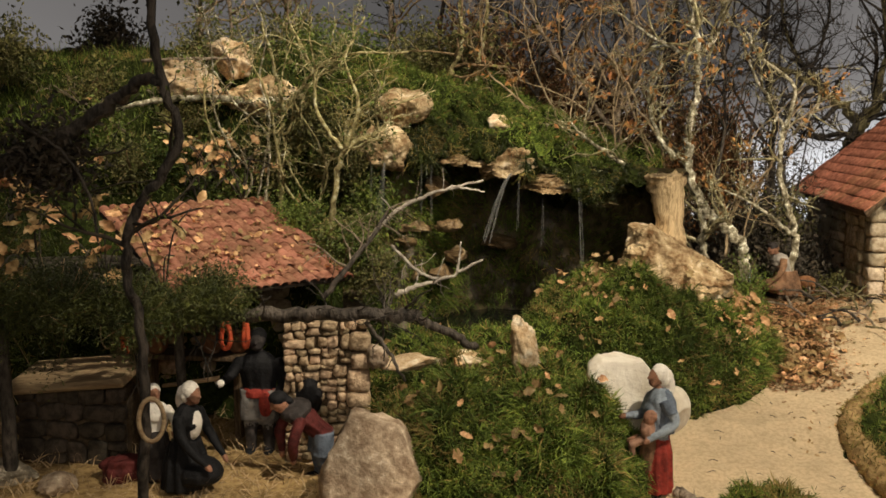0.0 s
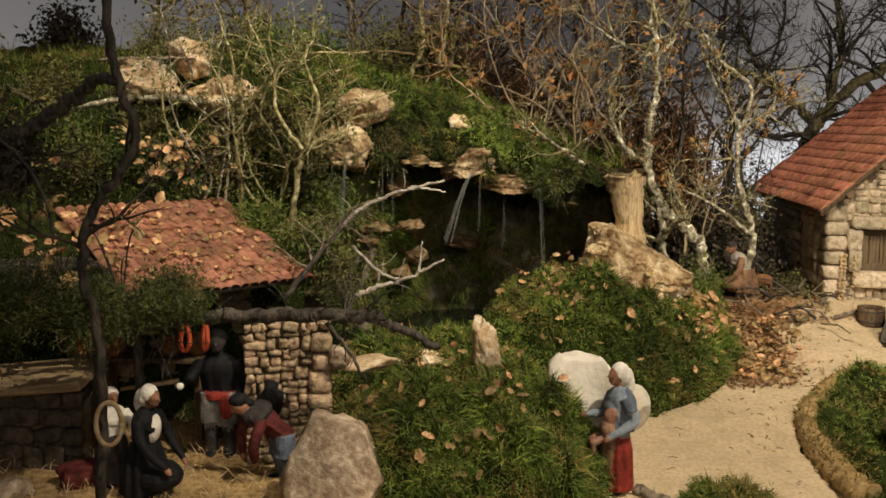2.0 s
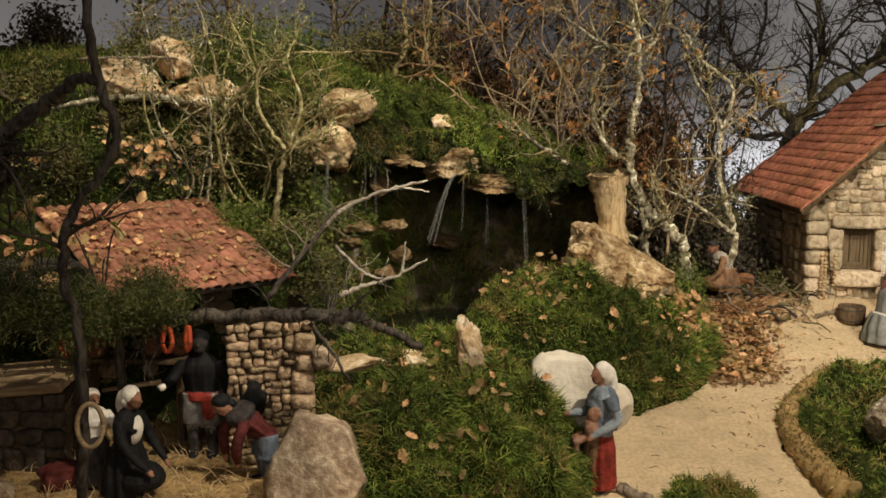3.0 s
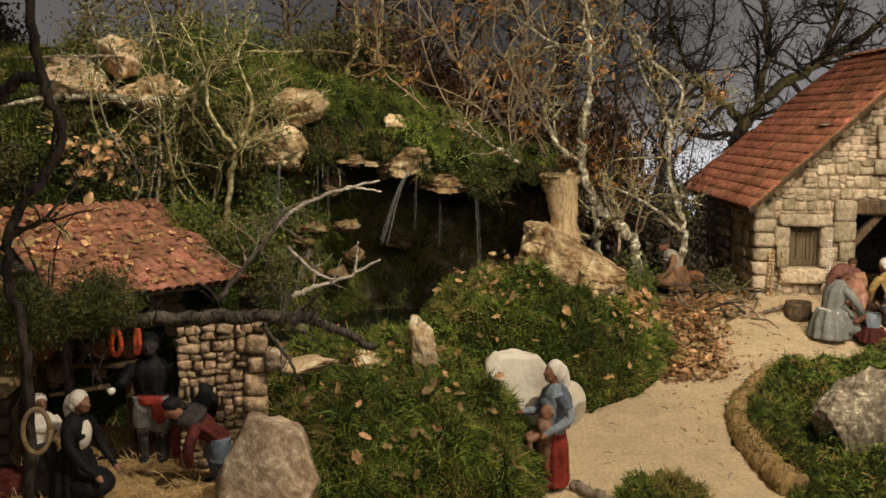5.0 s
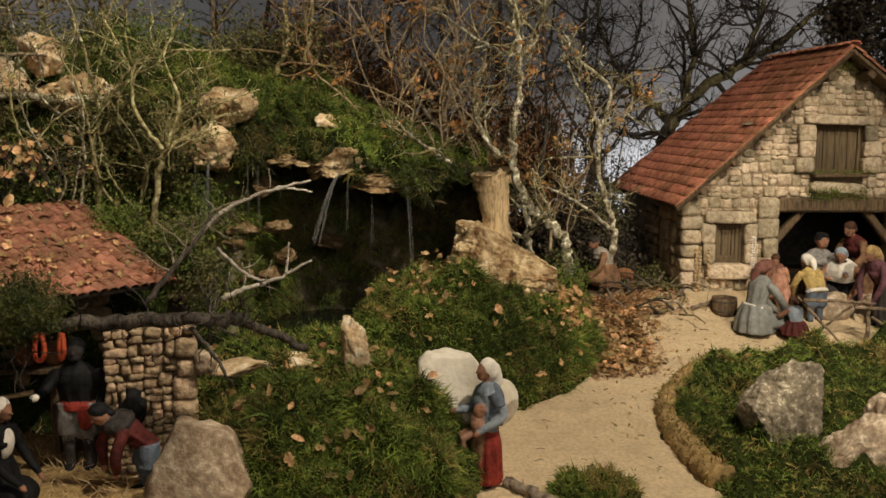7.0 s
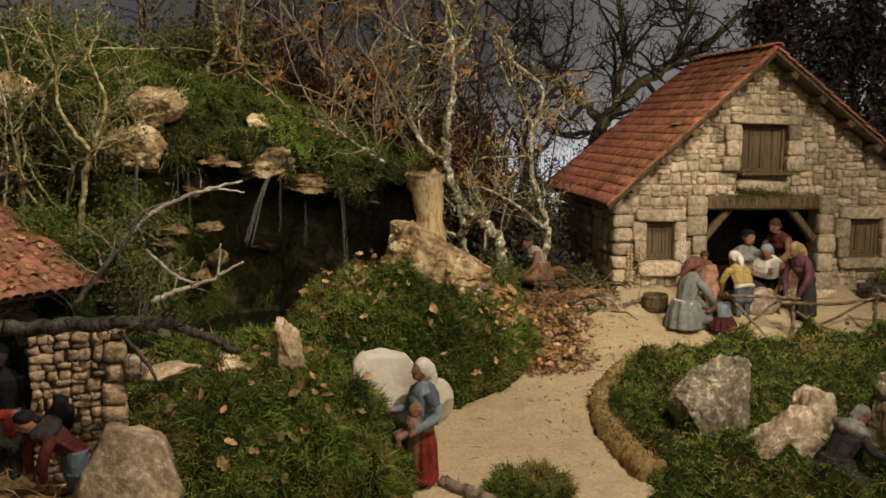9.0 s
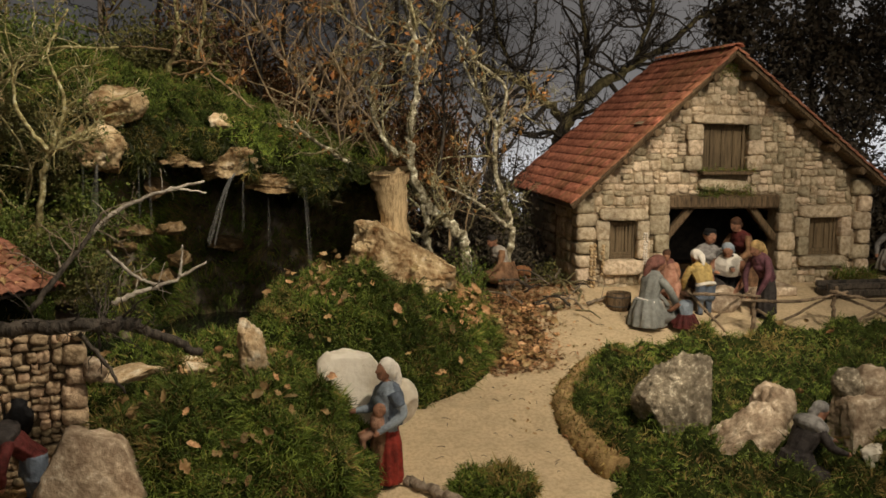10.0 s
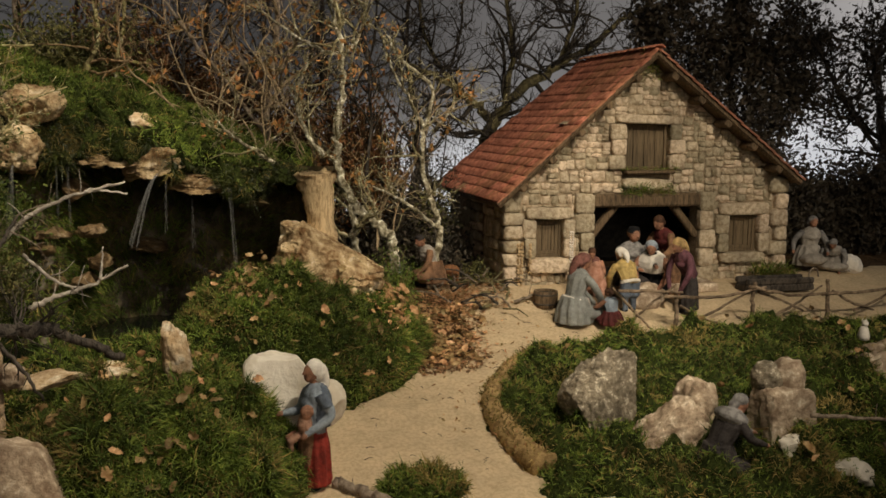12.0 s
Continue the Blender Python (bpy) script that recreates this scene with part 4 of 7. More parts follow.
# shutters, lintel beam and braces
for hole in (WIN_L, WIN_R, WIN_U):
    x0, x1, z0, z1 = hole
    sh = Build()
    k = 4 if hole is WIN_U else 3
    for i in range(k):
        w = (x1 - x0) / k
        sh.add(worn_box(w - 0.002, 0.010, z1 - z0 - 0.006, 0.0015), (x0 + w * (i + 0.5), HY + 0.022, (z0 + z1) / 2))
    shutter = sh.done("shutter", SHUTTER, house, smooth=False, label="weathered brown wooden shutter")
    if hole is not WIN_U:
        xm, zm, w, h = (x0 + x1) / 2, (z0 + z1) / 2, x1 - x0 - 0.024, z1 - z0 - 0.024
        for cx, cz, lx, lz in ((xm - w / 2 + 0.007, zm, 0.014, h), (xm + w / 2 - 0.007, zm, 0.014, h), (xm, zm + h / 2 - 0.007, w - 0.028, 0.014), (xm, zm - h / 2 + 0.007, w - 0.028, 0.014)):
            Build().add(worn_box(lx, 0.008, lz, 0.0015), (cx, HY + 0.014, cz)).done("panel_rail", SHUTTER, shutter, smooth=False)
    for x in (x0 + 0.006, x1 - 0.006):
        Build().add(worn_box(0.012, 0.016, z1 - z0, 0.002), (x, HY + 0.014, (z0 + z1) / 2)).done("window_frame", SHUTTER, shutter, smooth=False)
    for z in (z0 + 0.006, z1 - 0.006):
        Build().add(worn_box(x1 - x0 - 0.026, 0.014, 0.012, 0.002), ((x0 + x1) / 2, HY + 0.014, z)).done("window_frame", SHUTTER, shutter, smooth=False)
Build().add(worn_box(0.21, 0.075, 0.014, 0.004), (1.70, HY - 0.02, 0.703)).done("window_sill", OLD_WOOD, house, smooth=False)
Build().add(worn_box(0.47, 0.06, 0.052, 0.007, 0.002), (1.706, HY + 0.002, 0.588)).done("lintel_beam", OLD_WOOD, house, smooth=False, label="dark old timber lintel")
for x, sgn in ((1.478, 1), (1.935, -1)):
    Build().add(worn_box(0.028, 0.035, 0.19, 0.005), (x + sgn * 0.055, HY + 0.02, 0.508), rot(0, sgn * 40, 0)).done("brace", OLD_WOOD, house, smooth=False)

# roof: boards, rafters, tiles
for e, sgn in ((EAVE_L, -1), (EAVE_R, 1)):
    dx, dz = e[0] - RIDGE[0], e[1] - RIDGE[1]
    v = []
    for y, top_y in ((3.50, 3.50), (4.58, 4.31)):
        for k, d in ((0.0, -0.012), (1.0, -0.012), (1.0, -0.028), (0.0, -0.030)):
            v.append((RIDGE[0] + dx * k, top_y + (y - top_y) * k, RIDGE[1] + dz * k + d))
    Build().add((v, [(0, 1, 2, 3), (7, 6, 5, 4), (0, 4, 5, 1), (1, 5, 6, 2), (2, 6, 7, 3), (3, 7, 4, 0)])).done("roof_board", OLD_WOOD, house, smooth=False)
    Build().add(tube([(RIDGE[0] + dx * k, 3.505, RIDGE[1] + dz * k - 0.022) for k in (0.0, 0.5, 1.0)], 0.014, 4)).done("verge_board", OLD_WOOD, house, smooth=False)
    for k in (0.12, 0.3, 0.48, 0.66, 0.84):
        Build().add(worn_box(0.03, 0.10, 0.026, 0.004), (RIDGE[0] + dx * k, 3.545, RIDGE[1] + dz * k - 0.048), rot(0, -math.degrees(math.atan2(dz, dx)), 0)).done("purlin", OLD_WOOD, house, smooth=False)


def tile_shape(w, l, r=0.35, n=5, t=0.003):
    """A barrel tile lying along y: an arch over its width, slightly tapered."""
    v, f = [], []
    for j, (y, k) in enumerate(((-l / 2, 1.0), (l / 2, 0.86))):
        for d in (0, -t):
            for i in range(n):
                a = math.pi * i / (n - 1)
                v.append((-w / 2 * k * math.cos(a), y, r * w * math.sin(a) + d))
    for i in range(n - 1):
        f += [(i, i + 1, 2 * n + i + 1, 2 * n + i), (n + i + 1, n + i, 3 * n + i, 3 * n + i + 1), (i + 1, i, n + i, n + i + 1)]
    return np.array(v), f


def mesh_of(shape, name, mat, smooth=True):
    ob = Build().add(shape).done(name, mat, smooth=smooth)
    me = ob.data
    bpy.data.objects.remove(ob)
    return me


def tiled(parent, mesh, shape, mat, origin, along, down, normal, columns, courses, pitch, lap, rng, limit, jit=1.0, skip=None):
    """Courses of tiles on a slope: the first ones of each course as pieces, the rest in one mesh."""
    rest, made = Build(), 0
    o, a, d, m = (np.array(k, float) for k in (origin, along, down, normal))
    for r in range(courses):
        for c in range(columns):
            at = o + a * (c + 0.5) * pitch + d * (r + 0.5) * lap + m * 0.004
            if skip and skip(c, r):
                continue
            x = np.array([a, -d, m]).T @ rot(-4 + rng.uniform(-2, 2) * jit, rng.uniform(-3, 3) * jit, rng.uniform(-3, 3) * jit)
            at = at + m * rng.uniform(0, 0.003) * jit
            if limit(c, r):
                ob = new("roof_tile", mesh)
                ob.parent = parent
                ob.matrix_basis = Matrix.Translation(at) @ Matrix(x.tolist()).to_4x4()
                made += 1
            else:
                rest.add(shape, at, x)
    if rest.n:
        tagged(rest.done("tiling", mat, parent), kind="stuff")


def unit(v):
    v = np.array(v, float)
    return v / np.linalg.norm(v)


trng = random.Random(9)
roof = new("roof")
roof.parent = house
shape = tile_shape(0.030, 0.056, 0.30)
tile_me = mesh_of(shape, "roof_tile", TILE)
dn = unit((EAVE_L[0] - RIDGE[0], 0, EAVE_L[1] - RIDGE[1]))
tiled(roof, tile_me, shape, TILE, (RIDGE[0], 3.485, RIDGE[1] - 0.012), (0, 1, 0), dn, (dn[2], 0, -dn[0]), 37, 18, 0.030, 0.0478, trng, lambda c, r: c < 16, 1.0, lambda c, r: (c + 1) * 0.030 > 1.11 - 0.27 * (1 - (r + 0.5) / 18))
dn = unit((EAVE_R[0] - RIDGE[0], 0, EAVE_R[1] - RIDGE[1]))
tiled(roof, tile_me, shape, TILE, (RIDGE[0], 4.595, RIDGE[1] - 0.012), (0, -1, 0), dn, (-dn[2], 0, dn[0]), 37, 18, 0.030, 0.0462, trng, lambda c, r: False, 1.0, lambda c, r: c * 0.030 < 0.27 * (1 - (r + 0.5) / 18))
for i in range(12):
    ob = new("ridge_tile", tile_me)
    ob.parent = roof
    ob.matrix_basis = pose(RIDGE[0], 3.52 + i * 0.068, RIDGE[1] + 0.002, trng.uniform(-2, 2), 0, trng.uniform(-3, 3)) @ Matrix.Diagonal((1.5, 1.35, 1.3, 1))

# ---- the shed ----
A_SHED = 13.0
ex, ey = math.cos(radians(A_SHED)), math.sin(radians(A_SHED))
shed = thing("open_shed", "low open shed with stone wall and leaf-strewn tile roof", "shed", (0, 0, 0))
SR = np.array((-0.485, 2.475, 0.470))
along = np.array((-ex, -ey, 0))
back = np.array((-ey, ex, 0))
SDEPTH, SRISE, SLEN = 0.47, 0.180, 0.52
A_ROOF = 47.0
roof_along = np.array((-math.cos(radians(A_ROOF)), -math.sin(radians(A_ROOF)), 0))
roof_back = np.array((-math.sin(radians(A_ROOF)), math.cos(radians(A_ROOF)), 0))
down = unit(-roof_back * SDEPTH - np.array((0, 0, SRISE)))
norm = unit(np.cross(down, roof_along) * (1 if np.cross(down, roof_along)[2] > 0 else -1))
top0 = np.array((-0.584, 2.595, 0.470)) + roof_back * SDEPTH + np.array((0, 0, SRISE))
shape2 = tile_shape(0.031, 0.054, 0.30)
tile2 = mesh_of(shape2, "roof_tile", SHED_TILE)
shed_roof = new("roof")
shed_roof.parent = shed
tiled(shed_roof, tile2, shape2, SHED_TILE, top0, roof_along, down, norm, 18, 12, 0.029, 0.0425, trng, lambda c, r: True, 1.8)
b = Build()
L = math.hypot(SDEPTH, SRISE)
v = [top0 + roof_along * u * SLEN + down * w * L + norm * d for d in (-0.003, -0.011) for u in (0, 1) for w in (0, 1)]
b.add((v, [(0, 1, 3, 2), (4, 6, 7, 5), (0, 4, 5, 1), (1, 5, 7, 3), (3, 7, 6, 2), (2, 6, 4, 0)]))
b.done("roof_board", BARK, shed, smooth=False)
leaf_rng = random.Random(77)
lp = [top0 + roof_along * leaf_rng.uniform(0.03, 0.97) ** 0.75 * SLEN + down * leaf_rng.uniform(0.03, 0.98) * L + norm * 0.018 for _ in range(200)]
rng = np.random.default_rng(33)
fallen_leaves(shed, lp, [norm] * len(lp), rng, 0.023, 0.004)


def shed_at(s, d, z):
    """A place in the shed: s along the front from its stone corner, d back from the front."""
    q = SR + along * s + back * (d - 0.02)
    return q[0], q[1], z


shed_wall = Build()
# The fourth box is an added loft board that blocks lamp light.
for s0, s1, d0, d1, z0, z1 in ((0.03, 0.24, 0.02, 0.08, -0.05, 0.372), (0.03, 0.09, 0.08, 0.52, -0.05, 0.372), (0.30, 0.80, 0.46, 0.52, -0.05, 0.44), (0.12, 0.80, 0.24, 0.50, 0.436, 0.448)):
    q = [shed_at(s, d, z) for z in (z0, z1) for s, d in ((s0, d0), (s1, d0), (s1, d1), (s0, d1))]
    shed_wall.add((q, [(0, 1, 5, 4), (1, 2, 6, 5), (2, 3, 7, 6), (3, 0, 4, 7), (4, 5, 6, 7), (3, 2, 1, 0)]))
shed_wall = shed_wall.done("wall", DRY_JOINT, shed, smooth=False)
srng = random.Random(17)


quoins = []
z = -0.01
while z < 0.345:
    h, w = srng.uniform(0.042, 0.062), srng.uniform(0.044, 0.066)
    stone(shed_wall, SHED_QUOINS, shed_at(0.022 + w / 2, 0.02, z + h / 2), (w, 0.075, h - 0.003), srng, A_SHED, 2)
    quoins.append((0.0, 0.022 + w, z, z + h))
    z += h
wall_blocks = []
split_face(0.02, 0.25, -0.02, 0.375, random.Random(29), wall_blocks, 0.80)
for sa, sb, za, zb in wall_blocks:
    poly = [(x + srng.uniform(-0.006, 0.006), z + srng.uniform(-0.006, 0.006)) for x, z in ((-sb, za), (-sa, za), (-sa, (za + zb) / 2), (-sa, zb), (-(sa + sb) / 2, zb), (-sb, zb))]
    for a, b, c, d in quoins:
        if max(p[0] for p in poly) <= -b or max(p[1] for p in poly) <= c or min(p[1] for p in poly) >= d:
            continue
        poly = max((clip_poly(poly, 1, 0, -b), clip_poly(poly, 0, 1, c), clip_poly(poly, 0, -1, -d)), key=poly_area)
        if len(poly) < 3:
            break
    if poly_area(poly) < 0.0002:
        continue
    mid, shape = field_stone(poly, srng.uniform(0.014, 0.024), srng)
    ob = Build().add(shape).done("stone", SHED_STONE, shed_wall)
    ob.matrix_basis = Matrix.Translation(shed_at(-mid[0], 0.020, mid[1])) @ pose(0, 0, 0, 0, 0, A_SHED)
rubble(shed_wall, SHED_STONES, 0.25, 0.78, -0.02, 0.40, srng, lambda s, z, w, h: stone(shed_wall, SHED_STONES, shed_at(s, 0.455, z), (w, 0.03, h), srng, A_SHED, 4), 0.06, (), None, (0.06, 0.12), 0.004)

# ---- trees and bushes ----
def grow(b, pts, r0, r1, rng, n=6, rough=0.16, steps=7, slot=0):
    line = smooth_line(pts, steps)
    line = line + np.vstack([np.zeros(3), rng.normal(0, r0 * 0.24, (len(line) - 2, 3)), np.zeros(3)])
    rad = np.linspace(r0, r1, len(line))
    b.add(tube(line, rad, n, rough, rng), slot=slot)
    return line, rad


def twigs(b, line, rad, rng, count, length, levels, up=0.25, spread=0.9, start=0.25, tips=None, n=4, wob=0.16, thick=0.62):
    """Side shoots along a line, each with its own side shoots; tips gathers where leaves can sit."""
    for _ in range(count):
        k = start + (1 - start) * rng.random()
        i = min(int(k * (len(line) - 1)), len(line) - 2)
        p = line[i] + (line[i + 1] - line[i]) * rng.random()
        t = unit(line[i + 1] - line[i])
        d = unit(t * 0.6 + rng.normal(0, spread, 3) + np.array([0, 0, up]))
        ln = length * rng.uniform(0.5, 1.25) * (1.15 - 0.5 * k)
        r = max(0.0011, min(rad[i] * thick, ln * 0.03))
        q = [p]
        seg = 5 if levels else 4
        for s in range(seg):
            d = unit(d + rng.normal(0, wob, 3) * 1.6 + np.array([0, 0, up * 0.25]))
            q.append(q[-1] + d * ln / seg)
        q = np.array(q)
        rr = np.linspace(r, max(0.0008, r * 0.3), len(q))
        b.add(tube(q, rr, n if levels else 3))
        if tips is not None:
            tips += [(x, d) for x in q[2:]]
        if levels:
            twigs(b, q, rr, rng, max(2, int(count * 0.45)) if levels > 1 else 4, ln * 0.55, levels - 1, up, spread, 0.15, tips, 3, wob, thick)


def leaf_cloud(name, at, rng, size, mat, parent, per=1, spread=0.012, shape=0.5, flat=0.0):
    """Small leaves, each folded along its middle, in one object."""
    p = np.repeat(np.array(at), per, axis=0)
    k = len(p)
    p = p + rng.normal(0, spread, (k, 3))
    a = rng.normal(0, 1, (k, 3)) * np.array([1, 1, 1 - flat])
    a /= np.linalg.norm(a, axis=1)[:, None]
    s = np.cross(a, rng.normal(0, 1, (k, 3)) * (1 - flat) + np.array([0, 0, 2 * flat]))
    s /= np.linalg.norm(s, axis=1)[:, None] + 1e-9
    m = np.cross(a, s)
    ln = (size * rng.uniform(0.55, 1.3, k))[:, None]
    mid1, mid2 = p + a * ln * 0.5 + s * ln * shape * 0.5 + m * ln * 0.08, p + a * ln * 0.5 - s * ln * shape * 0.5 + m * ln * 0.08
    tip = p + a * ln
    tri = np.stack([p, mid1, tip, p, tip, mid2], 1).reshape(-1, 3)
    ob = tri_object(name, tri, [mat], None, parent)
    return tagged(ob, kind="stuff")


def tree(label, limbs, seed, bark, shoots=14, length=0.28, levels=2, twig=TWIG, leaf=None, leaf_size=0.028, leaf_share=0.1, per=1, up=0.25,
         category="tree", name="tree", spread=0.9, start=0.25, leaf_spread=0.012):
    """limbs: lines of (x, y, z) with a first and last radius; the first is the trunk."""
    rng = np.random.default_rng(seed)
    base = np.array(limbs[0][0][0], float)
    top = thing(name, label, category, base)
    tw, tips = Build(), []
    for i, (pts, r0, r1) in enumerate(limbs):
        b = Build()
        line, rad = grow(b, np.array(pts, float) - base, r0, r1, rng, 7 if r0 > 0.01 else 5)
        b.done("trunk" if i == 0 else "limb", bark, top)
        twigs(tw, line, rad, rng, shoots if i == 0 else max(3, shoots * 2 // 3), length, levels, up, spread, start, tips)
    if tw.n:
        tagged(tw.done("branchwork", twig, top), kind="stuff")
    if leaf and tips:
        pick = [p for p, d in tips if rng.random() < leaf_share]
        if pick:
            leaf_cloud("foliage", pick, rng, leaf_size, leaf, top, per, leaf_spread)
    return top


def bush(label, c, size, seed, leaf, stems=26, leaf_size=0.013, per=10, twig=TWIG, name="bush", cloud=0.016, stem=0.0022, shape=0.5):
    rng = np.random.default_rng(seed)
    top = thing(name, label, "bush", c)
    b, at = Build(), []
    for _ in range(stems):
        d = unit(rng.normal(0, 1, 3) * np.array([1, 1, 0.7]) + np.array([0, 0, 0.8])) * np.array(size) * rng.uniform(0.6, 1.1)
        q = smooth_line([(0, 0, 0), d * 0.5 + rng.normal(0, 0.012, 3), d], 4)
        b.add(tube(q, np.linspace(stem, stem * 0.4, len(q)), 3))
        at += [q[i] + rng.normal(0, cloud * 1.2, 3) for i in range(2, len(q)) for _ in range(2)]
    tagged(b.done("brushwood", twig, top), kind="stuff")
    leaf_cloud("foliage", at, rng, leaf_size, leaf, top, per, cloud, shape)
    return top


# the two lichened trees beside the boulder
tree("bare tree with pale lichen on its crooked trunk", [
    ([(0.66, 3.45, 0.22), (0.645, 3.45, 0.38), (0.625, 3.45, 0.48), (0.55, 3.45, 0.555), (0.49, 3.45, 0.61), (0.438, 3.45, 0.757), (0.44, 3.45, 0.865), (0.452, 3.45, 0.972), (0.462, 3.45, 1.13), (0.43, 3.46, 1.30), (0.40, 3.5, 1.55)], 0.022, 0.007),
    ([(0.50, 3.45, 0.40), (0.50, 3.45, 0.50), (0.485, 3.45, 0.60)], 0.015, 0.014),
    ([(0.44, 3.45, 0.75), (0.34, 3.42, 0.83), (0.29, 3.40, 0.98), (0.33, 3.4, 1.10)], 0.010, 0.004),
    ([(0.462, 3.45, 1.13), (0.38, 3.45, 1.15), (0.27, 3.45, 1.21), (0.15, 3.45, 1.30)], 0.009, 0.003),
    ([(0.462, 3.45, 1.13), (0.53, 3.5, 1.22), (0.57, 3.5, 1.40)], 0.009, 0.004),
    ([(0.25, 3.30, 0.74), (0.17, 3.25, 0.78), (0.06, 3.2, 0.86), (0.02, 3.2, 0.90)], 0.009, 0.003),
], 101, LICHEN_BARK, 14, 0.24, 2, OLIVE_TWIG, OAK_LEAF_TREE, 0.026, 0.012, 4, leaf_spread=0.016)
tree("slender bare tree with yellow lichened twigs", [
    ([(0.80, 3.6, 0.22), (0.845, 3.6, 0.45), (0.83, 3.6, 0.57), (0.78, 3.6, 0.733), (0.785, 3.6, 0.875), (0.755, 3.6, 0.936), (0.676, 3.6, 1.076), (0.64, 3.6, 1.15)], 0.015, 0.004),
    ([(0.785, 3.6, 0.86), (0.81, 3.6, 0.95), (0.814, 3.6, 1.036), (0.692, 3.6, 1.135), (0.65, 3.6, 1.215)], 0.010, 0.004),
    ([(0.82, 3.6, 0.86), (0.90, 3.62, 0.95), (0.92, 3.62, 1.02)], 0.008, 0.003),
    ([(0.83, 3.6, 0.50), (0.70, 3.55, 0.60), (0.58, 3.55, 0.66)], 0.008, 0.003),
], 102, LICHEN_BARK, 12, 0.20, 2, OLIVE_TWIG, OAK_LEAF_TREE, 0.024, 0.010, 4, leaf_spread=0.016)
# oak keeping its brown leaves
tree("oak sapling keeping some dry orange leaves", [
    ([(0.20, 3.75, 0.60), (0.20, 3.75, 0.90), (0.24, 3.75, 1.15), (0.27, 3.75, 1.60)], 0.020, 0.008),
    ([(0.20, 3.75, 0.85), (0.05, 3.72, 1.05), (-0.10, 3.7, 1.25), (-0.22, 3.7, 1.45)], 0.011, 0.004),
    ([(0.22, 3.75, 0.95), (0.10, 3.7, 1.15), (0.05, 3.7, 1.45)], 0.010, 0.004),
    ([(0.23, 3.75, 1.05), (0.34, 3.75, 1.25), (0.42, 3.75, 1.5)], 0.010, 0.004),
], 103, GREY_BARK, 13, 0.30, 2, SAPLING, OAK_LEAF_TREE, 0.032, 0.012, 7, leaf_spread=0.018)
tree("thin leafy stems on the cliff top", [
    ([(-0.41, 3.62, 0.95), (-0.42, 3.62, 1.08), (-0.38, 3.62, 1.2), (-0.40, 3.62, 1.5)], 0.013, 0.006),
    ([(-0.33, 3.62, 0.95), (-0.32, 3.62, 1.10), (-0.29, 3.62, 1.25), (-0.28, 3.62, 1.5)], 0.011, 0.005),
], 104, YELLOW_BARK, 16, 0.22, 1, TWIG, OLIVE_LEAF, 0.022, 0.35, 2)
tree("leafy saplings behind the moss", [
    ([(-1.05, 3.7, 1.1), (-1.06, 3.7, 1.3), (-1.02, 3.7, 1.6)], 0.018, 0.009),
    ([(-0.68, 3.7, 1.0), (-0.66, 3.7, 1.25), (-0.68, 3.7, 1.55)], 0.012, 0.006),
    ([(-1.5, 3.8, 1.1), (-1.45, 3.8, 1.35), (-1.5, 3.8, 1.6)], 0.012, 0.006),
    ([(-1.25, 3.5, 1.0), (-1.22, 3.5, 1.25), (-1.28, 3.5, 1.5)], 0.010, 0.006),
], 105, GREY_BARK, 18, 0.26, 1, TWIG, OLIVE_LEAF, 0.024, 0.30, 2)
# lichened shrub over the shed
tree("leafless shrub crusted with yellow lichen", [
    ([(-0.70, 2.85, 0.55), (-0.685, 2.83, 0.66), (-0.645, 2.8, 0.81), (-0.56, 2.8, 0.86), (-0.50, 2.8, 0.90)], 0.012, 0.003),
    ([(-0.645, 2.8, 0.81), (-0.72, 2.8, 0.92), (-0.74, 2.8, 1.05), (-0.80, 2.8, 1.18)], 0.007, 0.003),
    ([(-0.645, 2.8, 0.81), (-0.60, 2.8, 0.95), (-0.64, 2.8, 1.08), (-0.58, 2.8, 1.2)], 0.007, 0.003),
    ([(-0.88, 2.95, 0.60), (-0.88, 2.92, 0.80), (-0.86, 2.9, 0.95), (-0.92, 2.9, 1.2)], 0.009, 0.004),
    ([(-0.86, 2.9, 0.92), (-0.70, 2.85, 1.08), (-0.45, 2.8, 1.10)], 0.006, 0.003),
], 106, YELLOW_BARK, 13, 0.18, 2, YELLOW_BARK, FERN, 0.014, 0.06, 2, name="shrub", category="shrub")



def shrub(label, base, height, stems, seed, bark, lean=(0, 0), shoots=9, length=0.16, leaf=None, share=0.05, size=0.014, per=2, tuft=0.012):
    """Several crooked stems rising from one foot, each with side shoots."""
    r = np.random.default_rng(seed)
    limbs = []
    for k in range(stems):
        q = [np.array(base) + np.array([r.normal(0, 0.03), r.normal(0, 0.02), 0])]
        d = unit(np.array([r.normal(lean[0], 0.60), r.normal(lean[1], 0.14), 1.0]))
        for _ in range(5):
            q.append(q[-1] + d * height / 5 * r.uniform(0.8, 1.2))
            d = unit(d + np.array([r.normal(0, 0.50), r.normal(0, 0.14), 0.05]))
        limbs.append(([tuple(p) for p in q], 0.0052 if k == 0 else 0.0038, 0.0018))
    return tree(label, limbs, seed, bark, shoots, length, 2, bark, leaf, size, share, per, 0.15, name="shrub", category="shrub", spread=1.0, start=0.2, leaf_spread=tuft)


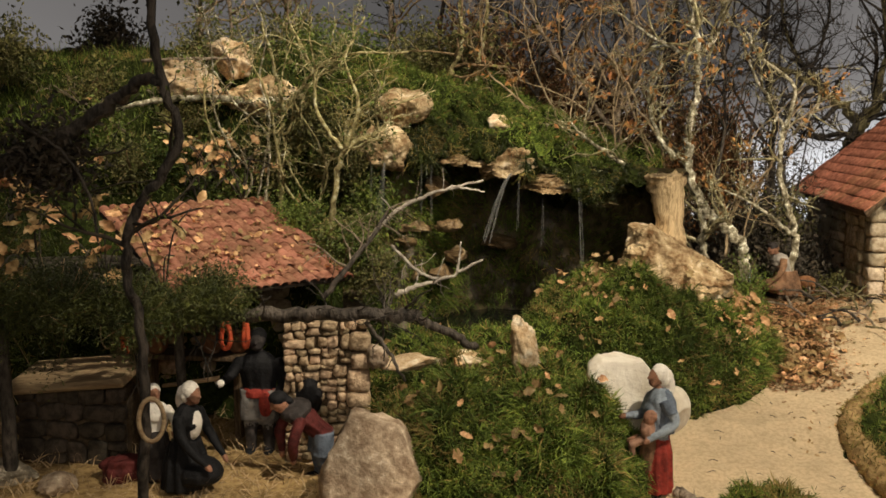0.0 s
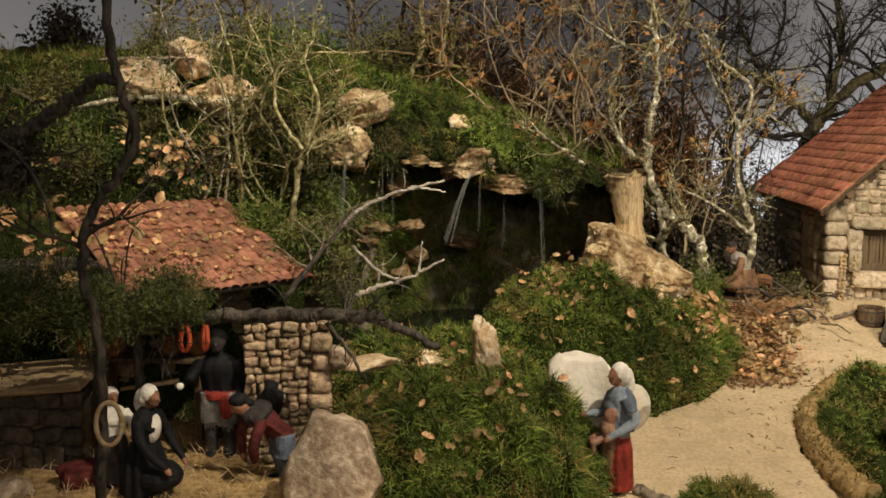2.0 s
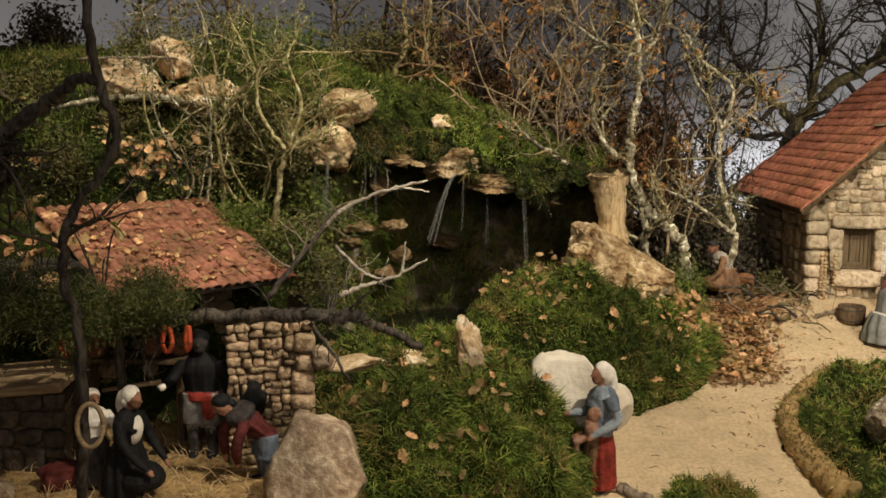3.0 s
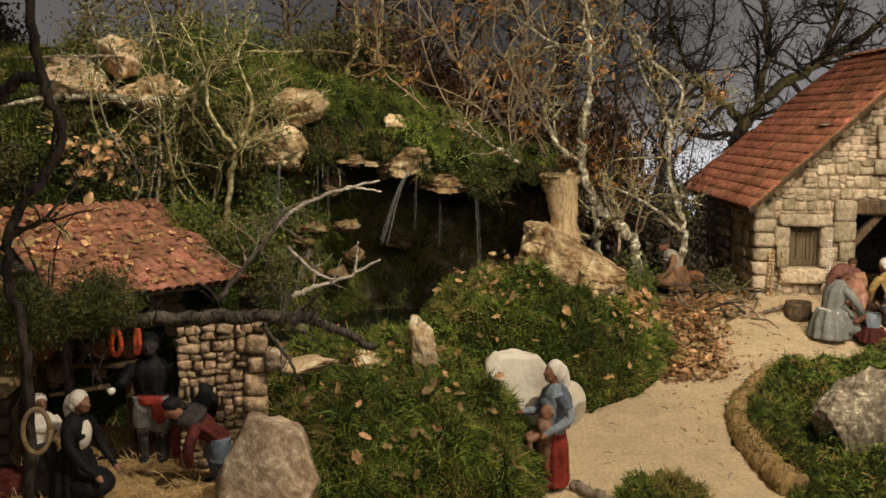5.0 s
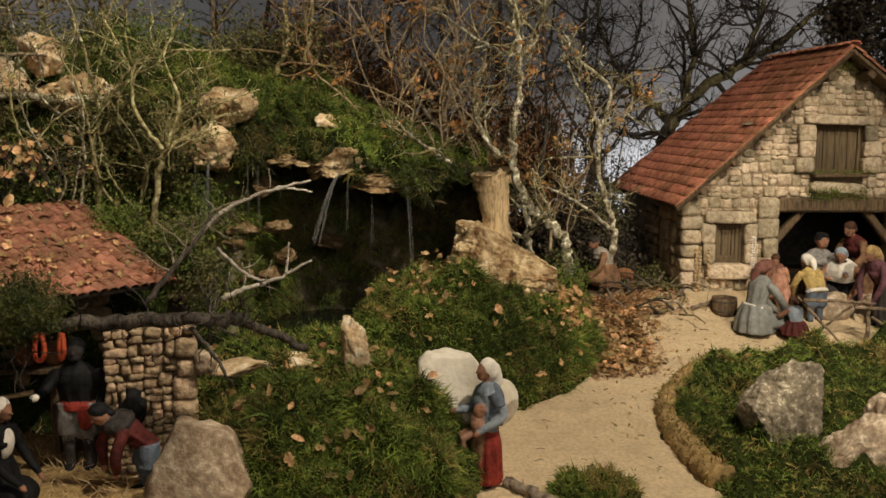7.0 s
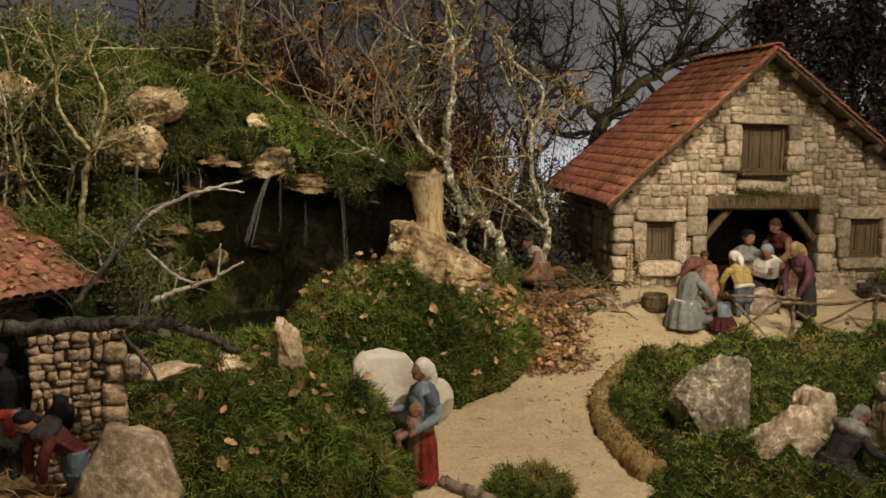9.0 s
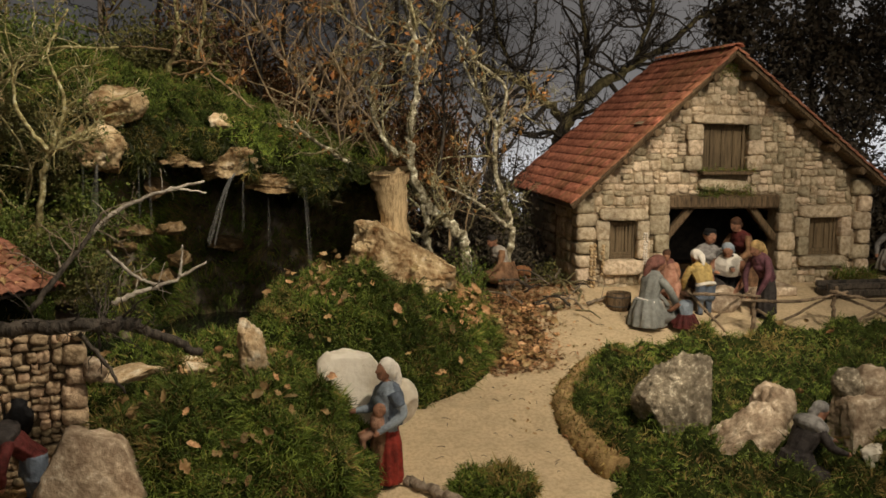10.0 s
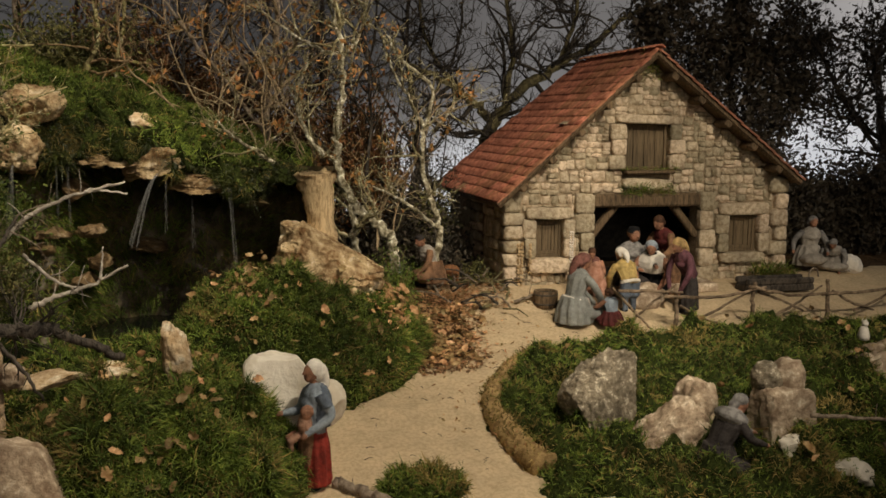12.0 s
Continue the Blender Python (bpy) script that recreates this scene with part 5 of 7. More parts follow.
for k, (x, y, z, hgt, n_, bark, lean) in enumerate(((-1.10, 2.92, 0.66, 0.60, 2, YELLOW_BARK, (0.5, 0)), (-0.95, 2.86, 0.60, 0.66, 3, LICHEN_BARK, (0.2, 0)), (-0.78, 2.88, 0.62, 0.60, 3, YELLOW_BARK, (-0.3, 0)),
                                                   (-0.72, 2.92, 0.64, 0.55, 2, YELLOW_BARK, (0.0, 0)), (-1.32, 3.02, 0.80, 0.45, 2, GREY_BARK, (0.4, 0)))):
    shrub("tangled bare shrub with lichened twigs on the bank", (x, y, z), hgt, n_, 640 + k, bark, lean, 7, 0.15, FERN, 0.14, 0.013)
for k, (x, y, z, lean) in enumerate(((0.02, 3.55, 0.78, (0.0, 0)), (0.20, 3.58, 0.70, (-0.15, 0)), (0.36, 3.62, 0.62, (-0.1, 0)), (0.62, 3.72, 0.40, (0.1, 0)))):
    shrub("bare brown sapling clump keeping orange leaf tufts", (x, y, z), 0.72, 3, 660 + k, SAPLING, lean, 7, 0.24, OAK_LEAF_TREE, 0.016, 0.030, 7, 0.018)

# near dark tree beside the shed
tree("dark crooked tree hung with ivy before the shed", [
    ([(-0.86, 1.80, -0.05), (-0.835, 1.79, 0.28), (-0.83, 1.78, 0.48), (-0.845, 1.76, 0.62), (-0.82, 1.75, 0.72), (-0.76, 1.75, 0.80), (-0.722, 1.75, 0.88), (-0.755, 1.75, 0.97), (-0.775, 1.75, 1.12), (-0.77, 1.75, 1.3)], 0.0105, 0.0085),
    ([(-0.755, 1.75, 0.97), (-0.82, 1.80, 0.975), (-0.914, 1.85, 0.926), (-1.025, 1.85, 0.863), (-1.2, 1.86, 0.79)], 0.009, 0.022),
    ([(-1.08, 1.8, 0.90), (-0.98, 1.8, 0.83), (-0.93, 1.8, 0.74), (-0.92, 1.8, 0.66)], 0.004, 0.0025),
], 107, DARK_BARK, 5, 0.18, 1, DARK_TWIG, FERN, 0.014, 0.25, 2)

# far trees against the sky
tree("tall bare oak with dark spreading limbs", [
    ([(1.38, 4.75, 0.2), (1.37, 4.75, 0.75), (1.40, 4.75, 0.92), (1.62, 4.75, 1.12), (1.95, 4.8, 1.30), (2.3, 4.8, 1.6)], 0.045, 0.010),
    ([(1.39, 4.75, 0.9), (1.25, 4.75, 1.02), (1.10, 4.75, 1.12), (0.95, 4.75, 1.18)], 0.026, 0.008),
    ([(1.45, 4.75, 1.0), (1.50, 4.8, 1.3), (1.42, 4.8, 1.7)], 0.018, 0.006),
    ([(1.75, 4.78, 1.2), (1.85, 4.8, 1.5), (1.80, 4.8, 1.8)], 0.014, 0.005),
    ([(1.2, 4.75, 1.05), (1.05, 4.8, 1.3), (1.0, 4.8, 1.6)], 0.012, 0.005),
], 110, OLIVE_BARK, 24, 0.42, 2, BARK, DARK_LEAF, 0.026, 0.025, 1)
for k, (x, y, zt, s) in enumerate(((2.70, 4.7, 1.7, 1), (3.46, 4.5, 1.45, 1), (3.75, 4.9, 1.1, 1))):
    tree("dark evergreen tree against the sky", [
        ([(x, y, 0.2), (x + 0.03, y, 0.7), (x - 0.03, y, 1.2), (x, y, zt)], 0.03, 0.010),
        ([(x, y, 0.75), (x - 0.25, y, 1.05), (x - 0.42, y, 1.35)], 0.014, 0.005),
        ([(x, y, 0.85), (x + 0.25, y, 1.1), (x + 0.35, y, 1.45)], 0.014, 0.005),
    ], 120 + k, BARK, 15, 0.42, 2, DARK_TWIG, DARK_LEAF, 0.036, 0.60 if k == 0 else 0.17, 11 if k == 0 else 3, leaf_spread=0.045)
for k, (x, y) in enumerate(((-0.6, 4.9), (0.0, 4.7), (0.55, 4.9), (0.98, 4.85))):
    tree("dim bare tree against the sky", [
        ([(x, y, 0.3), (x + 0.04, y, 0.8), (x - 0.02, y, 1.3), (x + 0.05, y, 1.9)], 0.020, 0.007),
        ([(x, y, 0.8), (x - 0.2, y, 1.15), (x - 0.3, y, 1.6)], 0.010, 0.004),
        ([(x, y, 0.9), (x + 0.22, y, 1.2), (x + 0.28, y, 1.6)], 0.010, 0.004),
    ], 130 + k, BARK, 15, 0.40, 2, DARK_TWIG, DARK_LEAF if k != 1 else OAK_LEAF_TREE, 0.028, 0.05, 1)
# thicket of upright shoots and the dark hedge
for k in range(7):
    x = 0.50 + 0.065 * k
    tree("upright bare shoots of a thicket", [
        ([(x, 4.0, 0.2), (x + 0.02, 4.0, 0.5), (x - 0.01, 4.02, 0.8), (x + 0.03, 4.0, 1.1)], 0.008, 0.003),
        ([(x + 0.04, 4.05, 0.2), (x + 0.05, 4.05, 0.5), (x + 0.09, 4.05, 0.85)], 0.006, 0.003),
    ], 150 + k, BARK, 9, 0.20, 1, DARK_TWIG, DARK_LEAF, 0.022, 0.45, 1, name="thicket", category="thicket")
for k in range(9):
    bush("dark hedge bush at the wood's edge", (0.15 + 0.09 * k, 4.25 + 0.1 * (k % 2), 0.2), (0.14, 0.12, 0.30), 170 + k, DARK_LEAF, 26, 0.026, 8, DARK_TWIG, "hedge_bush", 0.03)
for k in range(9):
    bush("dark undergrowth behind the barn", (2.45 + 0.2 * k, 4.3 + 0.15 * (k % 2), 0.2), (0.22, 0.16, 0.66 if k < 2 else 0.52), 190 + k, DARK_LEAF, 64, 0.032, 14, DARK_TWIG, "undergrowth_bush", 0.04)

for k in range(4):
    bush("dark dense hedge bush beside the barn", (0.64 + 0.10 * k, 3.92 + 0.05 * (k % 2), 0.2), (0.12, 0.08, 0.30), 920 + k, DARK_LEAF, 44, 0.024, 12, DARK_TWIG, "hedge_bush", 0.026)

for k in range(9):
    bush("dark dense hedge bush behind the barn", (0.62 + 0.10 * k, 4.86 + 0.06 * (k % 2), 0.15), (0.13, 0.09, 0.27 + 0.04 * (k % 3)), 960 + k, DARK_LEAF, 54, 0.024, 13, DARK_TWIG, "hedge_bush", 0.028)
for k in range(7):
    bush("loose leafy thicket bush behind the barn", (0.60 + 0.10 * k, 4.78 + 0.04 * (k % 2), 0.45), (0.15, 0.06, 0.46), 980 + k, DARK_LEAF, 24, 0.017, 2, DARK_TWIG, "thicket_bush", 0.026)
for k, (x, z) in enumerate(((0.60, 0.62), (0.74, 0.60), (0.88, 0.56), (0.92, 0.62))):
    bush("loose leafy thicket bush beside the barn", (x, 3.98 + 0.05 * (k % 2), z - 0.2), (0.12, 0.06, 0.36), 990 + k, (BROWN_LEAF, DARK_LEAF, OLIVE_LEAF, DARK_LEAF)[k], 26, 0.016, 3, DARK_TWIG, "thicket_bush", 0.024)
for k, (x, y) in enumerate(((0.86, 3.74), (0.97, 3.86), (1.02, 3.70))):
    bush("low dark weeds beside the barn wall", (x, y, ground_z(x, y) - 0.01), (0.07, 0.06, 0.075), 1000 + k, (FERN, DARK_LEAF, OLIVE_LEAF)[k], 22, 0.013, 4, DARK_TWIG, "weed_clump", 0.016)

# green bushes round the shed
for k, (c, s, m) in enumerate((((-1.38, 2.15, 0.42), (0.16, 0.10, 0.16), HEATH), ((-1.18, 2.12, 0.44), (0.14, 0.09, 0.15), HEATH), ((-1.0, 2.12, 0.43), (0.12, 0.08, 0.11), HEATH),
                               ((-0.85, 2.2, 0.45), (0.10, 0.07, 0.09), HEATH), ((-0.60, 2.66, 0.50), (0.09, 0.07, 0.12), FERN), ((-0.78, 2.82, 0.58), (0.11, 0.07, 0.09), FERN),
                               ((-0.61, 2.70, 0.52), (0.10, 0.06, 0.10), OLIVE_LEAF), ((0.63, 3.40, 0.25), (0.09, 0.06, 0.20), FERN), ((-1.5, 2.3, 0.55), (0.2, 0.1, 0.2), HEATH), ((-0.60, 2.72, 0.50), (0.08, 0.07, 0.08), FERN), ((-0.56, 2.66, 0.45), (0.07, 0.06, 0.09), OLIVE_LEAF))):
    bush("green small-leaved bush beside the shed" if k != 7 else "scrubby bush below the lichened tree", c, s, 210 + k, m, 40, 0.013 if m is HEATH else 0.012, 18 if m is HEATH else 7, shape=0.24 if m is HEATH else 0.45)

# dry brown thicket and leafy scrub behind the cliff top
for k in range(14):
    x = -0.45 + 0.085 * k
    z = 0.95 - 0.32 * step(-0.5, 0.5, x)
    bush("dry brown thicket behind the cliff", (x, 4.0 + 0.12 * (k % 3), z), (0.17, 0.12, 0.42 + 0.06 * (k % 2)), 240 + k, BROWN_LEAF, 40, 0.024, 4, TWIG, "thicket_bush", 0.03, 0.003)
for k, (x, y, z, s, m) in enumerate(((-1.85, 3.1, 1.08, 0.16, OLIVE_LEAF), (-1.25, 3.35, 1.12, 0.16, OLIVE_LEAF), (-1.0, 3.45, 1.14, 0.18, OLIVE_LEAF), (-0.78, 3.55, 1.12, 0.17, FERN),
                                     (-0.55, 3.7, 1.12, 0.18, OLIVE_LEAF), (-0.42, 3.75, 1.08, 0.16, OLIVE_LEAF), (-0.86, 3.25, 1.08, 0.12, FERN), (-0.95, 2.98, 0.72, 0.12, OLIVE_LEAF),
                                     (-0.72, 3.02, 0.72, 0.12, OLIVE_LEAF), (-0.80, 2.95, 0.86, 0.10, OLIVE_LEAF), (-0.62, 3.05, 0.60, 0.10, FERN))):
    bush("loose olive-green scrub on the bank", (x, y, z), (s, s * 0.7, s * 1.1), 260 + k, m, 26, 0.017, 5, YELLOW_BARK, "scrub_bush", 0.022, 0.0028)
for k, (x, y, z, sz, m) in enumerate(((-1.78, 2.98, 0.82, 0.10, FERN), (-1.62, 2.93, 0.76, 0.09, OLIVE_LEAF), (-1.48, 2.97, 0.84, 0.10, FERN), (-1.36, 2.92, 0.74, 0.10, OLIVE_LEAF), (-1.22, 2.92, 0.76, 0.08, FERN),
                                      (-1.20, 2.97, 0.88, 0.08, OLIVE_LEAF), (-1.02, 2.90, 0.68, 0.08, FERN), (-1.55, 3.10, 1.00, 0.09, OLIVE_LEAF))):
    bush("loose leafy scrub growing out of the mossy bank", (x, y, z), (sz, sz * 0.6, sz), 940 + k, m, 20, 0.015, 5, TWIG, "scrub_bush", 0.02, 0.002)
tree("slim oak with orange dry leaves", [
    ([(-0.12, 3.9, 0.8), (-0.10, 3.9, 1.1), (-0.13, 3.9, 1.6)], 0.010, 0.005),
    ([(-0.10, 3.9, 1.0), (-0.25, 3.85, 1.2), (-0.30, 3.85, 1.45)], 0.007, 0.003),
    ([(0.42, 3.95, 0.6), (0.38, 3.95, 1.0), (0.45, 3.95, 1.5)], 0.010, 0.005),
    ([(0.58, 3.85, 0.5), (0.62, 3.85, 0.95), (0.58, 3.85, 1.45)], 0.009, 0.004),
], 108, BARK, 14, 0.30, 2, DARK_TWIG, OAK_LEAF_TREE, 0.030, 0.018, 6, leaf_spread=0.02)

# leafy oak sprays hanging at the dark edge of the shed
for k, (c, count) in enumerate((((-1.30, 2.2, 0.60), 26), ((-1.12, 2.18, 0.60), 22), ((-1.42, 2.3, 0.72), 22), ((-0.98, 2.2, 0.56), 12), ((-1.06, 2.84, 0.80), 22), ((-1.13, 2.84, 0.74), 18), ((-0.98, 2.82, 0.75), 14))):
    rng = np.random.default_rng(600 + k)
    top = thing("oak_spray", "drooping oak spray with large dry brown leaves", "branch", c)
    b = Build()
    ends = []
    for _ in range(8):
        d = rng.normal(0, 0.07, 3) + np.array([0, 0, 0.02])
        q = smooth_line([(0, 0.05, -0.1), d * 0.5, d], 4)
        b.add(tube(q, np.linspace(0.003, 0.0015, len(q)), 4))
        ends += [q[i] for i in range(4, len(q))]
    tagged(b.done("branchwork", BARK, top), kind="stuff")
    pick = np.array([ends[int(i)] for i in rng.integers(0, len(ends), count)]) + rng.normal(0, 0.02, (count, 3)) + np.array(c)
    fallen_leaves(top, pick, np.tile([0.1, -0.8, 0.3], (count, 1)), rng, 0.052 if c[1] < 2.5 else 0.034, 0.0)

# Leaf clump added to make the dark shadow mass beside the trunk.
bush("dark leaf clump standing in for shadow at the near tree", (-1.05, 1.86, 0.80), (0.09, 0.05, 0.07), 290, DARK_LEAF, 26, 0.018, 6, DARK_TWIG, "shadow_clump", 0.022)
bush("dark conifer clump on the far bank", (-1.90, 3.95, 1.12), (0.12, 0.10, 0.24), 291, DARK_LEAF, 34, 0.026, 8, DARK_TWIG, "conifer_clump", 0.03)

from mathutils.bvhtree import BVHTree

# ---- rocks ----
rock("large ochre limestone boulder on the moss mound", (0.340, 3.05, 0.462), (0.41, 0.30, 0.33), 61, OCHRE_ROCK, (0, 0, 4), 16, 0.15, 0.88, name="boulder", detail=6, crack=0.12, chip=1.6,
     planes=((-0.10, 0, 1, 0.72), (0.60, 0, 0.80, 0.40), (-1, -0.1, 0.25, 0.66), (0, -1, 0.30, 0.55), (-0.5, -0.8, 0.3, 0.6), (0.35, -0.8, 0.45, 0.5)))
rock("round ochre rock balanced on the cliff top", (-0.525, 3.13, 0.948), (0.20, 0.18, 0.145), 62, OCHRE_ROCK, (5, -8, 20), 8, 0.16, name="boulder", detail=5)
rock("pale brown water-worn rock below the balanced one", (-0.566, 3.10, 0.815), (0.225, 0.18, 0.155), 63, OCHRE_ROCK, (0, 10, 0), 7, 0.18, detail=5)
rock("jagged ledge of ochre rock over the cave", (-0.185, 3.19, 0.768), (0.20, 0.20, 0.105), 64, OCHRE_ROCK, (0, -12, 5), 12, 0.22, 0.62, name="rock_ledge", detail=5, strata=0.16,
     planes=((-0.45, 0, 1, 0.35), (0, -1, 0.1, 0.55), (0, 0, -1, 0.4)))
rock("thin mossy rock ledge over the cave", (-0.055, 3.15, 0.690), (0.19, 0.18, 0.07), 65, WET_SHADED_OCHRE, (0, 4, -5), 12, 0.26, 0.6, name="rock_ledge", detail=5, strata=0.14, planes=((0, -1, 0.1, 0.55), (0, 0, -1, 0.4)))
for k, (x, z, w, m) in enumerate(((-0.36, 0.775, 0.12, WET_SHADED_OCHRE), (-0.285, 0.768, 0.13, OCHRE_ROCK), (-0.215, 0.752, 0.13, WET_SHADED_OCHRE), (-0.13, 0.742, 0.14, OCHRE_ROCK), (-0.085, 0.722, 0.13, WET_SHADED_OCHRE), (0.02, 0.690, 0.14, DARK_ROCK))):
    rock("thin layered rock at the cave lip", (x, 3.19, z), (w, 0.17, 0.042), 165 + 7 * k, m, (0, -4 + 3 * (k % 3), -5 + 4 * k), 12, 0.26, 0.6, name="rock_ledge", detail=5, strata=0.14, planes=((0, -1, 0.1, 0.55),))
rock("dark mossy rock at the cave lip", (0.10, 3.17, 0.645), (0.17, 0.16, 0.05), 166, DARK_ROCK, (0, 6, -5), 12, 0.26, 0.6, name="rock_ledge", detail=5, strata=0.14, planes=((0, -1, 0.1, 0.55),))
rock("small flat rock under the overhang", (-0.345, 3.17, 0.765), (0.11, 0.12, 0.06), 66, WET_SHADED_OCHRE, (0, 8, 0), 12, 0.25, 0.6, name="rock_ledge", strata=0.12)
rock("small pale rock in the cliff moss", (-0.215, 3.29, 0.890), (0.13, 0.12, 0.07), 67, LIMESTONE, (0, 6, 20), 8, 0.22)
rock("pale weathered rock in the grass", (-1.215, 3.06, 1.025), (0.27, 0.20, 0.15), 68, LIMESTONE, (0, 8, 0), 11, 0.24, detail=5)
rock("pale rounded rock on the bank", (-1.09, 3.12, 1.112), (0.155, 0.15, 0.16), 69, LIMESTONE, (0, -15, 0), 11, 0.22, detail=5)
rock("sloping ochre rock half sunk in the bank", (-0.965, 3.07, 0.978), (0.33, 0.2, 0.15), 70, OCHRE_ROCK, (0, 9, 0), 8, 0.25, detail=5)
rock("upright pale limestone in the moss", (-0.092, 2.40, 0.335), (0.078, 0.065, 0.17), 71, LIMESTONE, (0, -6, 20), 5, 0.16, 0.9, detail=5, planes=((0.5, 0, 0.85, 0.70), (1, 0, 0.2, 0.7), (-1, 0, 0.1, 0.7)), chip=1.8)
rock("flat pale stone beside the moss", (-0.25, 2.45, 0.282), (0.17, 0.10, 0.045), 72, LIMESTONE, (0, -4, 0))
rock("flat pale stone by the shed", (-0.39, 2.48, 0.262), (0.20, 0.11, 0.042), 73, LIMESTONE, (0, -6, 8))
rock("reddish round stone by the shed wall", (-0.475, 2.43, 0.285), (0.07, 0.06, 0.07), 74, PINK_ROCK)
rock("smooth white boulder beside the path", (0.160, 2.42, 0.175), (0.25, 0.16, 0.325), 75, PALE_ROCK, (0, 0, 0), 2, 0.05, 0.97, name="boulder", detail=5, planes=((0.08, 0, 1, 0.80), (-1, 0, 0.05, 0.74), (0.72, 0, 0.69, 0.80), (0, -1, 0.2, 0.6)))
rock("small smooth white boulder beside the path", (0.288, 2.43, 0.172), (0.090, 0.10, 0.125), 76, PALE_ROCK, (0, 8, 0), 3, 0.04, 0.9, name="boulder", detail=5)
rock("broad brown-grey boulder in front of the shed", (-0.436, 2.12, 0.055), (0.25, 0.15, 0.41), 77, PINK_ROCK, (-6, 3, 0), 2, 0.06, 0.97, name="boulder", detail=5, planes=((0, -1, 0.4, 0.6), (0.1, 0, 1, 0.80), (-0.80, 0, 0.6, 0.86), (0.8, 0, 0.6, 0.86)))
rock("grey veined rock standing in the moss", (1.048, 2.44, 0.118), (0.235, 0.16, 0.37), 78, GREY_ROCK, (0, 4, 0), 6, 0.11, 0.95, name="boulder", detail=6, crack=0.06, planes=((-0.62, 0, 0.78, 0.66), (0.15, 0, 1, 0.88), (1, 0, -0.05, 0.80), (0, -1, 0.15, 0.50), (-0.80, -0.2, -0.60, 0.55), (0.5, -0.8, 0.2, 0.6), (-0.4, -0.8, 0.35, 0.55)))
rock("rough pinkish limestone rock by the kneeling figure", (1.195, 2.32, 0.022), (0.35, 0.17, 0.27), 79, PINK_ROCK, (0, -24, 0), 8, 0.13, 0.92, detail=6, crack=0.09, planes=((-0.35, 0, 0.93, 0.55), (0, -1, 0.3, 0.50), (0.4, -0.8, 0.3, 0.6), (1, 0, 0.1, 0.75)))
rock("mossy pinkish rock beside the moss bed", (1.315, 2.40, 0.105), (0.120, 0.12, 0.185), 80, PINK_ROCK, (0, 4, 0), 9, 0.16, 0.9, detail=5, planes=((0.1, 0, 1, 0.8), (1, 0, 0.1, 0.75), (-1, 0, 0.1, 0.75)))
rock("tall pink-brown rock with a mossy top", (1.545, 2.31, 0.05), (0.19, 0.17, 0.36), 81, PINK_ROCK, (0, -3, 8), 3, 0.07, 0.97, name="boulder", detail=5, crack=0.03, planes=((-1, 0, 0.10, 0.52), (1, 0, 0.06, 0.54), (0.10, 0, 1, 0.66), (0, -1, 0.12, 0.50), (-0.7, 0, 0.7, 0.78)))
rock("pale lichened stone on top of the tall rock", (1.503, 2.345, 0.190), (0.085, 0.10, 0.105), 82, GREY_ROCK, (0, -5, 0), 5, 0.12, 0.9)
rock("pale brown stone on top of the tall rock", (1.566, 2.345, 0.192), (0.095, 0.11, 0.135), 182, PINK_ROCK, (0, 4, 0), 5, 0.10, 0.92, planes=((0, 0, 1, 0.78), (1, 0, 0.1, 0.8)))
rock("small pale stone at the rock's foot", (1.52, 2.22, 0.03), (0.12, 0.08, 0.08), 83, PALE_ROCK, (0, 12, 0))
rock("pinkish rock with a cat on it", (2.09, 2.70, 0.10), (0.18, 0.14, 0.22), 84, PINK_ROCK, (0, 14, 0), 9, 0.18, detail=5)
rock("pinkish rock below the cat in the moss", (2.05, 2.57, 0.085), (0.22, 0.16, 0.22), 184, PINK_ROCK, (0, -10, 0), 10, 0.16, detail=5)
rock("brown rock at the edge of the moss", (2.24, 2.66, 0.14), (0.16, 0.13, 0.16), 85, PINK_ROCK)
rr = random.Random(12)
z = 0.36
while z < 0.70:
    h, x = rr.uniform(0.035, 0.065), -0.80 + rr.uniform(0, 0.05)
    while x < -0.42 + 0.2 * abs(z - 0.5):
        w = rr.uniform(0.06, 0.12)
        if rr.random() < 0.45:
            rock("wet ochre stone, coloured for cave shade, in the waterfall wall", (x + w / 2, 3.25 + rr.uniform(-0.02, 0.03), z + h / 2), (w, 0.17, h * 1.15), 300 + int(1000 * x) % 97, WET_SHADED_OCHRE,
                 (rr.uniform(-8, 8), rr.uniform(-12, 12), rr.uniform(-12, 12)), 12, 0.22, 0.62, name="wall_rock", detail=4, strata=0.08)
        x += w + rr.uniform(0.0, 0.03)
    z += h + 0.006
rock("flat mossy stone under the falling water", (-0.235, 3.50, 0.472), (0.15, 0.34, 0.06), 307, WET_SHADED_OCHRE, (4, 4, 6), 12, 0.24, 0.62, name="wall_rock", strata=0.1)
for k, (x, y, w, h, m) in enumerate(((-1.37, 2.17, 0.16, 0.08, GREY_ROCK), (-1.22, 2.13, 0.10, 0.06, PINK_ROCK), (-0.30, 2.06, 0.12, 0.05, PALE_ROCK), (0.95, 2.08, 0.14, 0.06, PALE_ROCK),
                                     (1.62, 2.12, 0.2, 0.08, PALE_ROCK), (1.82, 2.15, 0.2, 0.10, PINK_ROCK), (0.02, 2.05, 0.10, 0.04, PALE_ROCK))):
    rock("low stone at the front of the display", (x, y, ground_z(x, y) + h * 0.3), (w, 0.12, h), 320 + k, m, (0, 5, 20 * k))
